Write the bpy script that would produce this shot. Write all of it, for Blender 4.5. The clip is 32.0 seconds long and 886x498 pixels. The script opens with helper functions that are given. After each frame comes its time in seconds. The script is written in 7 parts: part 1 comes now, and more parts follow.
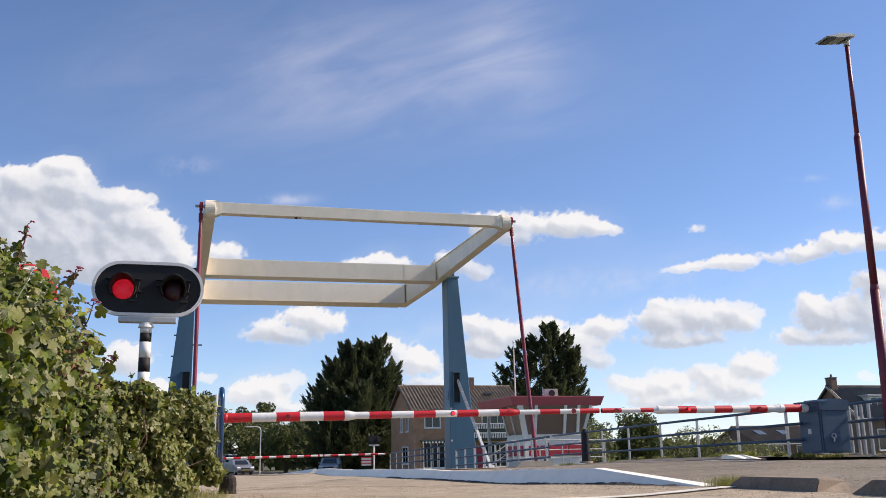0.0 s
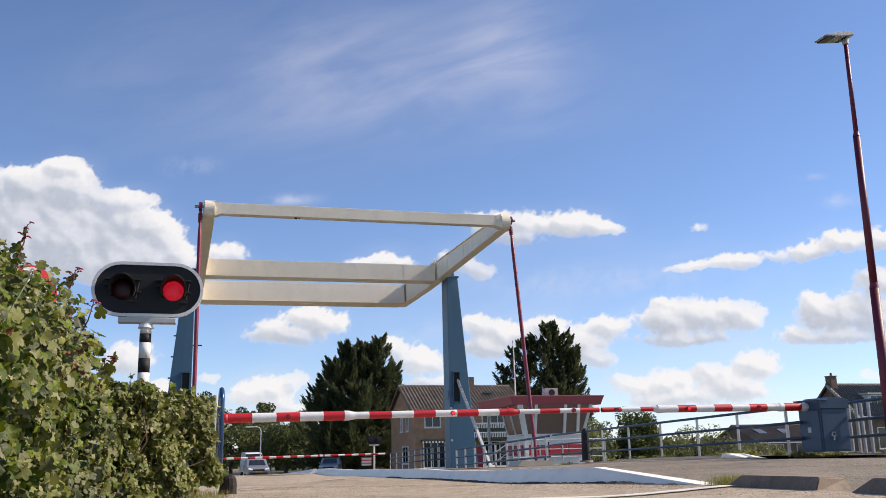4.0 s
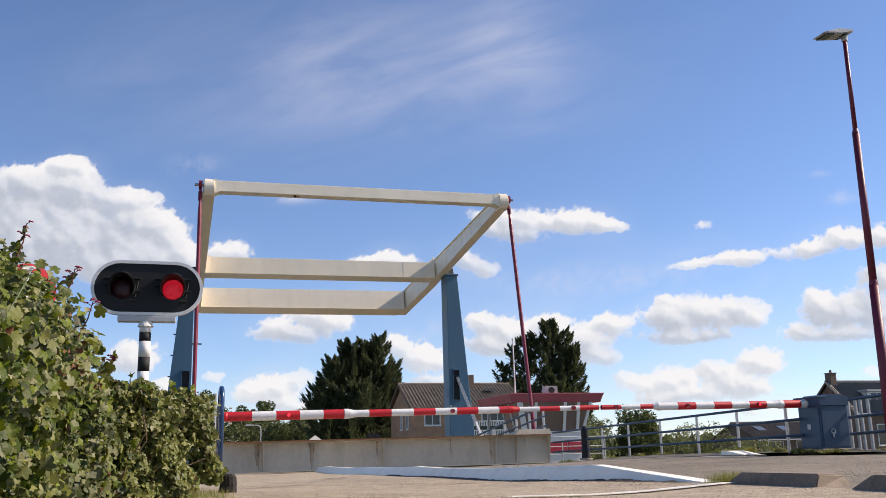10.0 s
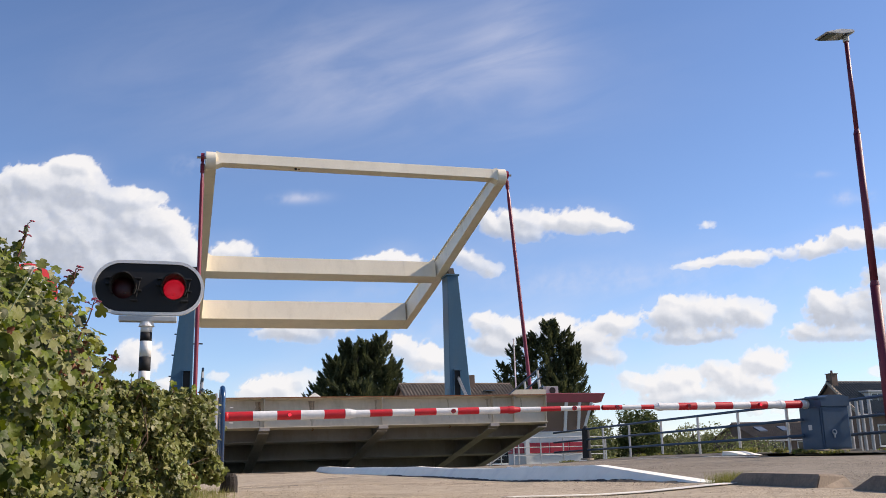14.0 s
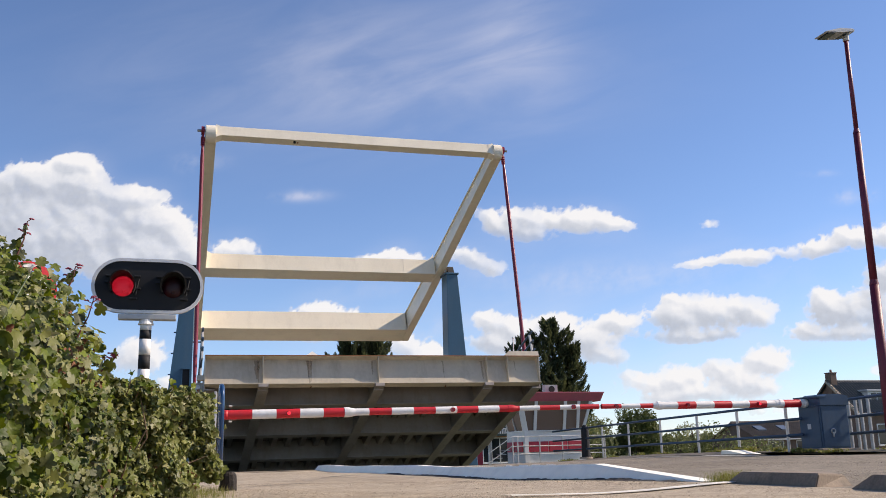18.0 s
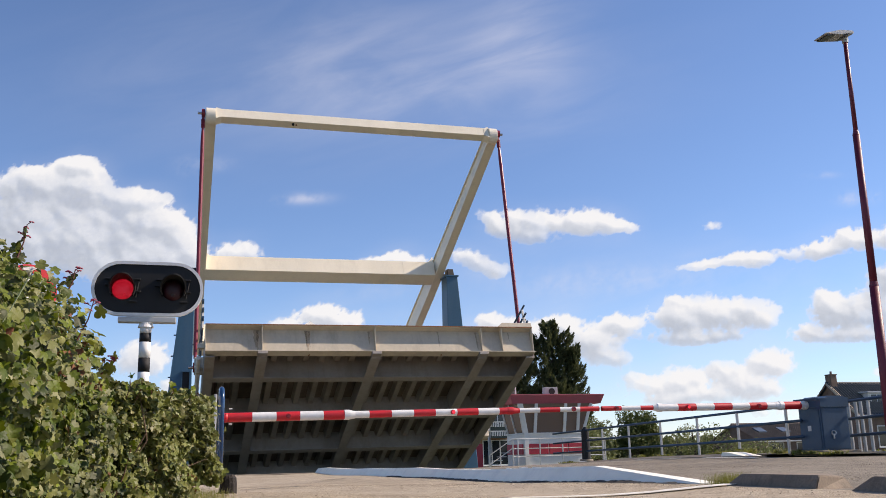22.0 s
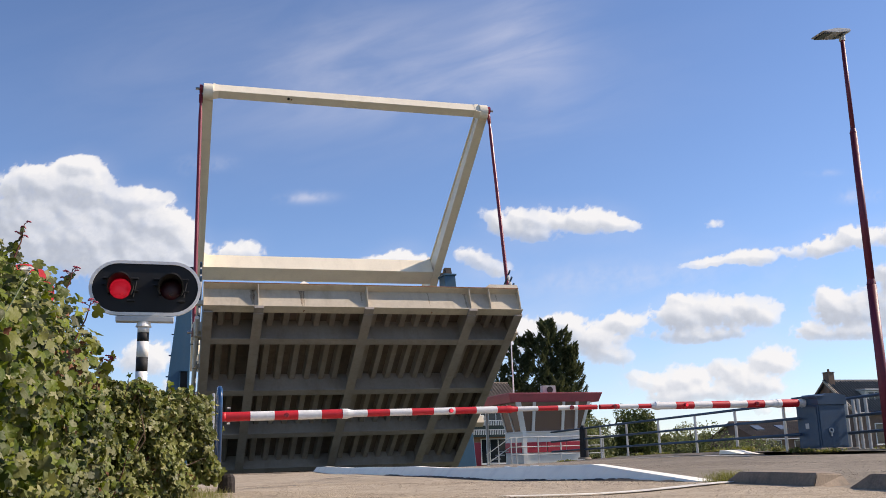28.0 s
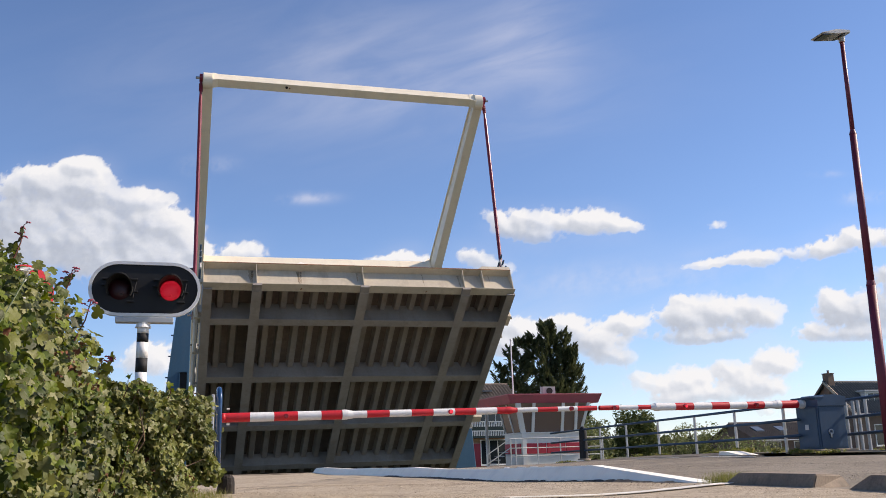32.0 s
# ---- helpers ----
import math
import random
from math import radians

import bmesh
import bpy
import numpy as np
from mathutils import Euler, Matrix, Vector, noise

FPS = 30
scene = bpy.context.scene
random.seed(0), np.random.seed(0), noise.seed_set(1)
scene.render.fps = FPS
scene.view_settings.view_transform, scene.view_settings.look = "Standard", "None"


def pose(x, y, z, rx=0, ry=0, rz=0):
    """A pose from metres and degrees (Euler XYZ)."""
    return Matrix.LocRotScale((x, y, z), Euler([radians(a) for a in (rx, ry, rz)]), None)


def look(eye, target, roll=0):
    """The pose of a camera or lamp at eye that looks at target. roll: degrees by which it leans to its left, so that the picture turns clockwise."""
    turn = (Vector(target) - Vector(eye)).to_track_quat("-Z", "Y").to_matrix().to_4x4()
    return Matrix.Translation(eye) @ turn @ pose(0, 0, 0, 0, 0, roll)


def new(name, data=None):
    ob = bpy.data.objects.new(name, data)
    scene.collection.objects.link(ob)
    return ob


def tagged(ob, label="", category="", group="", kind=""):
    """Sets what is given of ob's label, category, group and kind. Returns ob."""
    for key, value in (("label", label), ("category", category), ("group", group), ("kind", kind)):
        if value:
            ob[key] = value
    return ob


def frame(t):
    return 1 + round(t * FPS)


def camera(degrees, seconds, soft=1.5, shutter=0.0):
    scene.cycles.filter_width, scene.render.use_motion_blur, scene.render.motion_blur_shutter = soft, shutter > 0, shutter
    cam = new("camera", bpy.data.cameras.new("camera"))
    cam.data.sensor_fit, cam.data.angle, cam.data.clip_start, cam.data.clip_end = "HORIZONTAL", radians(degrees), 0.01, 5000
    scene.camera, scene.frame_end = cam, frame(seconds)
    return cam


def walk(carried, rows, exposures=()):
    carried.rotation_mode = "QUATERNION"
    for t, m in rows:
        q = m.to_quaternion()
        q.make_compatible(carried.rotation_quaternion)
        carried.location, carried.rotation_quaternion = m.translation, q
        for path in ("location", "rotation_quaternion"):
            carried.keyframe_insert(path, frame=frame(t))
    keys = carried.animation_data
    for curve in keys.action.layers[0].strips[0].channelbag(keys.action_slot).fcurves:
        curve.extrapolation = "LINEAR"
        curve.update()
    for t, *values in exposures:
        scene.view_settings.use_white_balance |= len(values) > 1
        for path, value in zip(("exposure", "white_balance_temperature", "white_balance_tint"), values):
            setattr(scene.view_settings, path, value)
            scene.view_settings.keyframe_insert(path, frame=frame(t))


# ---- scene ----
# The plan: the bridge axis runs along +Y, x to the right, z = 0 on the near road. The camera stands low on the path.
cam = camera(52.28, 32.0, soft=0.8)
STAND = pose(0, 0, 0.30, 102.972, 0, -16.529) @ pose(0, 0, 0, 0, 0, -1.112)
# seconds, then the tripod's small nod, turn and lean in degrees
SWAY = [
    (0, -0.006, 0, -0), (0.5, -0.047, 0.005, -0.005), (1, -0.041, 0.044, -0.046), (1.5, -0.018, 0.046, -0.065), (2, -0.019, 0.021, -0.104), 
    (2.5, 0.018, -0.011, -0.127), (3, 0.021, -0.025, -0.142), (3.5, -0.005, -0.03, -0.175), (5.5, -0.038, -0.034, -0.158), (6, -0.02, -0.07, -0.162), 
    (6.5, -0.067, -0.064, -0.236), (7, -0.035, -0.046, -0.256), (7.5, -0.031, -0.044, -0.239), (8, -0.073, -0.058, -0.248), (8.5, -0.08, -0.062, -0.258), 
    (9, -0.088, -0.069, -0.247), (9.5, -0.154, -0.072, -0.279), (10, -0.153, -0.064, -0.305), (10.5, -0.108, -0.048, -0.292), (11, -0.069, -0.075, -0.317), 
    (11.5, -0.057, -0.08, -0.291), (12, -0.041, -0.082, -0.304), (12.5, -0.054, -0.08, -0.298), (13, -0.097, -0.034, -0.27), (13.5, -0.122, -0.019, -0.254), 
    (14, -0.148, 0.002, -0.247), (14.5, -0.126, -0.01, -0.264), (16.5, -0.199, -0.033, -0.196), (17, -0.241, -0.034, -0.193), (17.5, -0.234, -0.017, -0.173), 
    (18, -0.236, -0.031, -0.162), (18.5, -0.227, -0.059, -0.118), (19, -0.204, -0.082, -0.152), (19.5, -0.179, -0.099, -0.124), (20, -0.211, -0.102, -0.113), 
    (20.5, -0.188, -0.081, -0.195), (21, -0.13, -0.026, -0.258), (21.5, -0.129, -0.028, -0.217), (22, -0.086, -0.041, -0.252), (22.5, -0.077, -0.084, -0.266), 
    (23, -0.085, -0.174, -0.323), (23.5, -0.098, -0.195, -0.423), (24, -0.088, -0.168, -0.402), (24.5, -0.081, -0.171, -0.397), (25, -0.094, -0.195, -0.434), 
    (25.5, -0.143, -0.177, -0.399), (27.5, -0.183, -0.152, -0.408), (28, -0.169, -0.181, -0.372), (28.5, -0.165, -0.209, -0.397), (29, -0.17, -0.235, -0.364), 
    (29.5, -0.182, -0.216, -0.374), (30, -0.152, -0.167, -0.419), (30.5, -0.135, -0.171, -0.437), (31, -0.134, -0.197, -0.384), (31.5, -0.11, -0.199, -0.361), 
    (32, -0.106, -0.201, -0.343),
]
walk(cam, [(t, STAND @ pose(0, 0, 0, a, b, c)) for t, a, b, c in SWAY], exposures=[(0, 0.20, 6900, 18), (32, 0.20, 6900, 18)])

# ---- light ----
TO_SUN = Vector((1.42, -0.15, 1.03)).normalized()
world = bpy.data.worlds.new("sky")
scene.world = world
world.use_nodes = True
wn = world.node_tree.nodes
sky = wn.new("ShaderNodeTexSky")
sky.sky_type = "NISHITA"
sky.sun_disc = False
sky.sun_elevation = math.asin(TO_SUN.z)
sky.sun_rotation = math.atan2(TO_SUN.x, TO_SUN.y)
sky.altitude = 0
sky.air_density = 0.85
sky.dust_density = 0.1
sky.ozone_density = 6.0
world.node_tree.links.new(sky.outputs[0], wn["Background"].inputs[0])
wn["Background"].inputs[1].default_value = 0.1445

sun = new("sun", bpy.data.lights.new("sun", "SUN"))
sun.data.energy, sun.data.angle, sun.data.color = 5.0, radians(0.53), (1.0, 0.92, 0.79)
sun.matrix_world = look((30, -20, 40), Vector((30, -20, 40)) - TO_SUN)


# ---- materials ----
def tree_of(name):
    m = bpy.data.materials.new(name)
    m.use_nodes = True
    t = m.node_tree
    return m, t, t.nodes, t.links, t.nodes["Principled BSDF"]


def ramp(n, stops):
    r = n.new("ShaderNodeValToRGB")
    e = r.color_ramp.elements
    while len(e) < len(stops):
        e.new(0.5)
    for el, (p, c) in zip(e, stops):
        el.position, el.color = p, (*c, 1)
    return r


def paint(name, col, rough=0.5, metal=0.0, var=0.1, scale=1.5, fine=25.0, bump=0.05, dirt=None, amount=0.35, streak=1.0, spread=0.0, coat=0.0):
    """Coloured surface with two scales of unevenness and, where dirt is a colour, blotches of it. streak < 1 draws the blotches out along z."""
    m, t, n, l, b = tree_of(name)
    co = n.new("ShaderNodeTexCoord")
    mp = n.new("ShaderNodeMapping")
    mp.inputs["Scale"].default_value = (1, 1, streak)
    l.new(co.outputs["Object"], mp.inputs["Vector"])
    big = n.new("ShaderNodeTexNoise")
    big.inputs["Scale"].default_value, big.inputs["Detail"].default_value = scale, 6
    l.new(mp.outputs[0], big.inputs["Vector"])
    sm = n.new("ShaderNodeTexNoise")
    sm.inputs["Scale"].default_value, sm.inputs["Detail"].default_value = fine, 4
    l.new(co.outputs["Object"], sm.inputs["Vector"])
    lo = tuple(c * (1 - var) for c in col)
    hi = tuple(min(1, c * (1 + var)) for c in col)
    r1 = ramp(n, [(0.3, lo), (0.7, hi)])
    l.new(big.outputs["Fac"], r1.inputs[0])
    mix = n.new("ShaderNodeMix")
    mix.data_type, mix.blend_type = "RGBA", "MULTIPLY"
    mix.inputs["Factor"].default_value = 1
    r2 = ramp(n, [(0.25, (1 - var * 1.2,) * 3), (0.75, (1, 1, 1))])
    l.new(sm.outputs["Fac"], r2.inputs[0])
    l.new(r1.outputs[0], mix.inputs[6])
    l.new(r2.outputs[0], mix.inputs[7])
    out = mix.outputs[2]
    if dirt:
        d = n.new("ShaderNodeTexNoise")
        d.inputs["Scale"].default_value, d.inputs["Detail"].default_value = scale * 2.3, 8
        d.inputs["Roughness"].default_value = 0.65
        l.new(mp.outputs[0], d.inputs["Vector"])
        rd = ramp(n, [(0.5, (0, 0, 0)), (0.72, (amount,) * 3)])
        l.new(d.outputs["Fac"], rd.inputs[0])
        mx = n.new("ShaderNodeMix")
        mx.data_type = "RGBA"
        l.new(rd.outputs[0], mx.inputs["Factor"])
        l.new(out, mx.inputs[6])
        mx.inputs[7].default_value = (*dirt, 1)
        out = mx.outputs[2]
    if spread:
        oi = n.new("ShaderNodeObjectInfo")
        hs = n.new("ShaderNodeHueSaturation")
        mr = n.new("ShaderNodeMapRange")
        mr.inputs["To Min"].default_value, mr.inputs["To Max"].default_value = 1 - spread, 1 + spread
        l.new(oi.outputs["Random"], mr.inputs["Value"])
        l.new(mr.outputs[0], hs.inputs["Value"])
        l.new(out, hs.inputs["Color"])
        out = hs.outputs[0]
    l.new(out, b.inputs["Base Color"])
    rr = n.new("ShaderNodeMapRange")
    rr.inputs["To Min"].default_value, rr.inputs["To Max"].default_value = max(0.05, rough - 0.1), min(1, rough + 0.12)
    l.new(big.outputs["Fac"], rr.inputs["Value"])
    l.new(rr.outputs[0], b.inputs["Roughness"])
    b.inputs["Metallic"].default_value = metal
    b.inputs["Coat Weight"].default_value = coat
    if bump:
        bp = n.new("ShaderNodeBump")
        bp.inputs["Strength"].default_value, bp.inputs["Distance"].default_value = bump, 0.01
        l.new(sm.outputs["Fac"], bp.inputs["Height"])
        l.new(bp.outputs[0], b.inputs["Normal"])
    return m


def glass(name, col, rough=0.05, alpha=0.35):
    m, t, n, l, b = tree_of(name)
    b.inputs["Base Color"].default_value = (*col, 1)
    b.inputs["Roughness"].default_value = rough
    b.inputs["Alpha"].default_value = alpha
    b.inputs["IOR"].default_value = 1.5
    return m


def glow(name, col, power):
    m, t, n, l, b = tree_of(name)
    b.inputs["Base Color"].default_value = (*col, 1)
    b.inputs["Emission Color"].default_value = (*col, 1)
    b.inputs["Emission Strength"].default_value = power
    return m


def foliage_mat(name, cols, rough=0.45, through_=0.35):
    """Leaves: each one its own tone, lighter where light passes through."""
    m, t, n, l, b = tree_of(name)
    g = n.new("ShaderNodeNewGeometry")
    r = ramp(n, [(i / max(1, len(cols) - 1), c) for i, c in enumerate(cols)])
    l.new(g.outputs["Random Per Island"], r.inputs[0])
    co = n.new("ShaderNodeTexCoord")
    no = n.new("ShaderNodeTexNoise")
    no.inputs["Scale"].default_value, no.inputs["Detail"].default_value = 2.2, 5
    l.new(co.outputs["Object"], no.inputs["Vector"])
    rv = ramp(n, [(0.3, (0.62, 0.62, 0.62)), (0.7, (1.25, 1.2, 1.1))])
    l.new(no.outputs["Fac"], rv.inputs[0])
    mu = n.new("ShaderNodeMix")
    mu.data_type, mu.blend_type = "RGBA", "MULTIPLY"
    mu.inputs["Factor"].default_value = 1
    l.new(r.outputs[0], mu.inputs[6])
    l.new(rv.outputs[0], mu.inputs[7])
    l.new(mu.outputs[2], b.inputs["Base Color"])
    b.inputs["Roughness"].default_value, b.inputs["Specular IOR Level"].default_value = rough, 0.3
    fn = n.new("ShaderNodeTexNoise")
    fn.inputs["Scale"].default_value, fn.inputs["Detail"].default_value = 70, 3
    l.new(co.outputs["Object"], fn.inputs["Vector"])
    bp = n.new("ShaderNodeBump")
    bp.inputs["Strength"].default_value, bp.inputs["Distance"].default_value = 0.35, 0.006
    l.new(fn.outputs["Fac"], bp.inputs["Height"])
    l.new(bp.outputs[0], b.inputs["Normal"])
    tr = n.new("ShaderNodeBsdfTranslucent")
    l.new(mu.outputs[2], tr.inputs["Color"])
    ms = n.new("ShaderNodeMixShader")
    ms.inputs[0].default_value = through_
    l.new(b.outputs[0], ms.inputs[1])
    l.new(tr.outputs[0], ms.inputs[2])
    l.new(ms.outputs[0], n["Material Output"].inputs["Surface"])
    return m


def asphalt(name, col, patch, stone):
    m, t, n, l, b = tree_of(name)
    co = n.new("ShaderNodeTexCoord")
    v = n.new("ShaderNodeTexVoronoi")
    v.inputs["Scale"].default_value = 120
    l.new(co.outputs["Object"], v.inputs["Vector"])
    no = n.new("ShaderNodeTexNoise")
    no.inputs["Scale"].default_value, no.inputs["Detail"].default_value = 0.55, 7
    l.new(co.outputs["Object"], no.inputs["Vector"])
    md = n.new("ShaderNodeTexNoise")
    md.inputs["Scale"].default_value, md.inputs["Detail"].default_value = 7, 6
    l.new(co.outputs["Object"], md.inputs["Vector"])
    r1 = ramp(n, [(0.35, col), (0.65, patch)])
    l.new(no.outputs["Fac"], r1.inputs[0])
    r2 = ramp(n, [(0.0, (0.62, 0.60, 0.58)), (0.5, (1, 1, 1)), (1.0, stone)])
    l.new(v.outputs["Color"], r2.inputs[0])
    mu = n.new("ShaderNodeMix")
    mu.data_type, mu.blend_type = "RGBA", "MULTIPLY"
    mu.inputs["Factor"].default_value = 1
    l.new(r1.outputs[0], mu.inputs[6])
    l.new(r2.outputs[0], mu.inputs[7])
    r3 = ramp(n, [(0.32, (0.74, 0.73, 0.72)), (0.62, (1.08, 1.07, 1.05))])
    l.new(md.outputs["Fac"], r3.inputs[0])
    mv = n.new("ShaderNodeMix")
    mv.data_type, mv.blend_type = "RGBA", "MULTIPLY"
    mv.inputs["Factor"].default_value = 0.8
    l.new(mu.outputs[2], mv.inputs[6])
    l.new(r3.outputs[0], mv.inputs[7])
    l.new(mv.outputs[2], b.inputs["Base Color"])
    b.inputs["Roughness"].default_value = 0.95
    b.inputs["Specular IOR Level"].default_value = 0.15
    bp = n.new("ShaderNodeBump")
    bp.inputs["Strength"].default_value, bp.inputs["Distance"].default_value = 0.5, 0.007
    l.new(v.outputs["Distance"], bp.inputs["Height"])
    l.new(bp.outputs[0], b.inputs["Normal"])
    return m


M_CREAM = paint("cream_paint", (0.93, 0.83, 0.64), 0.42, var=0.04, scale=0.8, fine=14, bump=0.02, dirt=(0.42, 0.34, 0.22), amount=0.16, streak=0.5)
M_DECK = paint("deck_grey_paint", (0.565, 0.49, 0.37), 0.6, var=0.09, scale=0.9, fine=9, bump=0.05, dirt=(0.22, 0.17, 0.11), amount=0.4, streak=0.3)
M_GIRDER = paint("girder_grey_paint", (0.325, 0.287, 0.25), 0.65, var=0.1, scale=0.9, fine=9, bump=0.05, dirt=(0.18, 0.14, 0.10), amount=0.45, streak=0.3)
# deck plate: a darker, browner tone than the girders
M_UNDER = paint("brown_plate_paint", (0.185, 0.142, 0.115), 0.75, var=0.2, scale=0.8, fine=7, bump=0.06, dirt=(0.10, 0.075, 0.055), amount=0.6, streak=0.4)
M_RUST = paint("rust", (0.24, 0.10, 0.04), 0.9, var=0.3, scale=3, fine=40)
M_RUSTRUN = paint("thin_rust_stain", (0.46, 0.255, 0.10), 0.8, var=0.25, scale=9, fine=50, dirt=(0.40, 0.22, 0.10), amount=0.6, streak=0.3)
M_RUSTRUN.node_tree.nodes["Principled BSDF"].inputs["Alpha"].default_value = 0.30
M_TOWER = paint("tower_blue_paint", (0.050, 0.135, 0.205), 0.45, var=0.09, scale=0.7, fine=12, bump=0.03, dirt=(0.12, 0.15, 0.17), amount=0.35, streak=0.25)
M_NAVY = paint("navy_paint", (0.030, 0.072, 0.128), 0.42, var=0.14, scale=2.0, fine=30, bump=0.04, dirt=(0.07, 0.08, 0.09), amount=0.3)
M_BLUE = paint("blue_gloss_paint", (0.012, 0.055, 0.14), 0.25, var=0.1, scale=3, coat=0.4)
M_REDROD = paint("dark_red_paint", (0.225, 0.011, 0.028), 0.38, var=0.12, scale=2, fine=20, bump=0.03, dirt=(0.1, 0.03, 0.03), amount=0.3, streak=0.2)
M_LAMPRED = paint("maroon_paint", (0.155, 0.012, 0.032), 0.5, var=0.15, scale=2, fine=20, bump=0.03)
M_RED = paint("signal_red", (0.62, 0.012, 0.02), 0.5, var=0.07, scale=3, fine=30, bump=0.03, dirt=(0.25, 0.05, 0.04), amount=0.25)
M_WHITE = paint("signal_white", (0.80, 0.78, 0.74), 0.5, var=0.05, scale=3, fine=30, bump=0.03, dirt=(0.45, 0.42, 0.36), amount=0.3)
M_POSTWHITE = paint("rail_post_white", (0.66, 0.63, 0.57), 0.5, var=0.07, scale=4, dirt=(0.35, 0.31, 0.25), amount=0.4)
M_KERB = paint("kerb_white_paint", (0.98, 0.92, 0.78), 0.7, var=0.03, scale=1.2, fine=30, bump=0.2, dirt=(0.5, 0.48, 0.43), amount=0.25)
M_LINE = paint("road_line_paint", (0.80, 0.77, 0.68), 0.75, var=0.1, scale=4, fine=60, bump=0.2, dirt=(0.3, 0.27, 0.22), amount=0.55)
M_CONC = paint("concrete", (0.30, 0.24, 0.175), 0.9, var=0.14, scale=2.5, fine=45, bump=0.35, dirt=(0.12, 0.11, 0.09), amount=0.5)
M_BLACK = paint("black_board", (0.011, 0.0105, 0.0105), 0.72, var=0.1, scale=5, fine=40, bump=0.02)
M_RUBBER = paint("black_rubber", (0.02, 0.02, 0.02), 0.8, var=0.2, scale=5)
M_GREY = paint("galvanised_grey", (0.36, 0.37, 0.37), 0.45, 0.5, var=0.1, scale=5)
M_LIGHTGREY = paint("light_grey_paint", (0.55, 0.55, 0.53), 0.5, var=0.06, scale=4, dirt=(0.3, 0.28, 0.24), amount=0.3)
M_STEEL = paint("bare_steel", (0.5, 0.5, 0.5), 0.3, 0.9, var=0.1, scale=6)
M_FASCIA = paint("wine_red_fascia", (0.48, 0.10, 0.115), 0.5, var=0.08, scale=0.7, fine=12, dirt=(0.2, 0.1, 0.09), amount=0.35)
M_PANELRED = paint("red_panel", (0.50, 0.03, 0.05), 0.45, var=0.08, scale=2)
M_BRICK = paint("brown_brickwork", (0.47, 0.265, 0.15), 0.9, var=0.16, scale=1.6, fine=14, bump=0.3, dirt=(0.14, 0.10, 0.08), amount=0.5)
M_BRICKDARK = paint("dark_brickwork", (0.23, 0.15, 0.105), 0.9, var=0.16, scale=1.6, fine=14, bump=0.3)
M_TILE = paint("brown_roof_tile", (0.28, 0.21, 0.15), 0.8, var=0.25, scale=0.9, fine=6, bump=0.2, dirt=(0.09, 0.075, 0.055), amount=0.5)
M_TILEGREY = paint("weathered_grey_tile", (0.145, 0.115, 0.095), 0.85, var=0.2, scale=0.9, fine=6, bump=0.2, dirt=(0.07, 0.06, 0.05), amount=0.5)
M_TILEDARK = paint("anthracite_roof_tile", (0.075, 0.08, 0.085), 0.5, var=0.2, scale=0.9, fine=6, bump=0.2)
M_VERGE = paint("pale_verge_mortar", (0.50, 0.41, 0.30), 0.8, var=0.12, scale=2.0, bump=0.2)
M_FRAMEWHITE = paint("white_frame_paint", (0.80, 0.77, 0.71), 0.45, var=0.05, scale=3)
M_DARKGREEN = paint("dark_green_paint", (0.015, 0.035, 0.028), 0.5, var=0.1, scale=3)
M_BARK = paint("bark", (0.10, 0.075, 0.05), 0.95, var=0.3, scale=8, fine=40, bump=0.6, streak=0.3)
M_TWIG = paint("red_brown_twig", (0.15, 0.055, 0.04), 0.8, var=0.2, scale=20)
M_BRANCH = paint("hedge_branch", (0.20, 0.125, 0.075), 0.85, var=0.25, scale=12, fine=60, bump=0.3)
M_BUD = paint("pink_bud", (0.36, 0.05, 0.085), 0.6, var=0.2, scale=20)
M_SOIL = paint("weedy_soil", (0.085, 0.07, 0.042), 0.95, var=0.35, scale=2.5, fine=20, bump=0.6, dirt=(0.05, 0.075, 0.02), amount=0.8)
M_GRASSLAND = paint("meadow", (0.09, 0.10, 0.045), 0.95, var=0.3, scale=0.3, fine=3, bump=0.4, dirt=(0.11, 0.10, 0.04), amount=0.5)
M_PATH = asphalt("pale_worn_asphalt", (0.385, 0.322, 0.24), (0.46, 0.392, 0.302), (1.35, 1.3, 1.2))
M_ROAD = asphalt("grey_asphalt", (0.228, 0.198, 0.158), (0.286, 0.252, 0.206), (1.3, 1.25, 1.15))
M_TARMAC = asphalt("dark_deck_surface", (0.16, 0.15, 0.13), (0.2, 0.185, 0.16), (1.2, 1.15, 1.1))
M_PANE = glass("dark_window_glass", (0.02, 0.025, 0.03), 0.04, 1.0)
M_BOOTHGLASS = glass("tinted_booth_glass", (0.26, 0.17, 0.12), 0.08, 0.8)
M_SKYLIGHT = glass("roof_light_glass", (0.10, 0.115, 0.13), 0.2, 1.0)
M_DIFFUSER = paint("pale_diffuser", (0.42, 0.42, 0.40), 0.4, var=0.03, scale=6)
M_MARKGLASS = glass("marker_glass", (0.24, 0.008, 0.014), 0.25, 1.0)
M_BLOCK = paint("weathered_block_concrete", (0.27, 0.21, 0.152), 0.95, var=0.2, scale=3.5, fine=55, bump=0.5, dirt=(0.07, 0.062, 0.05), amount=0.6)
M_LENSDARK = glass("dark_red_lens", (0.05, 0.003, 0.008), 0.38, 0.85)
M_REDLAMP = paint("red_marker_lens", (0.55, 0.01, 0.015), 0.2, var=0.05, scale=9, coat=0.5)
M_LIT, _t, _n, _l, _b = tree_of("lit_signal_red")       # a disc of many small red diodes
_v, _c = _n.new("ShaderNodeTexVoronoi"), _n.new("ShaderNodeTexCoord")
_v.inputs["Scale"].default_value = 75
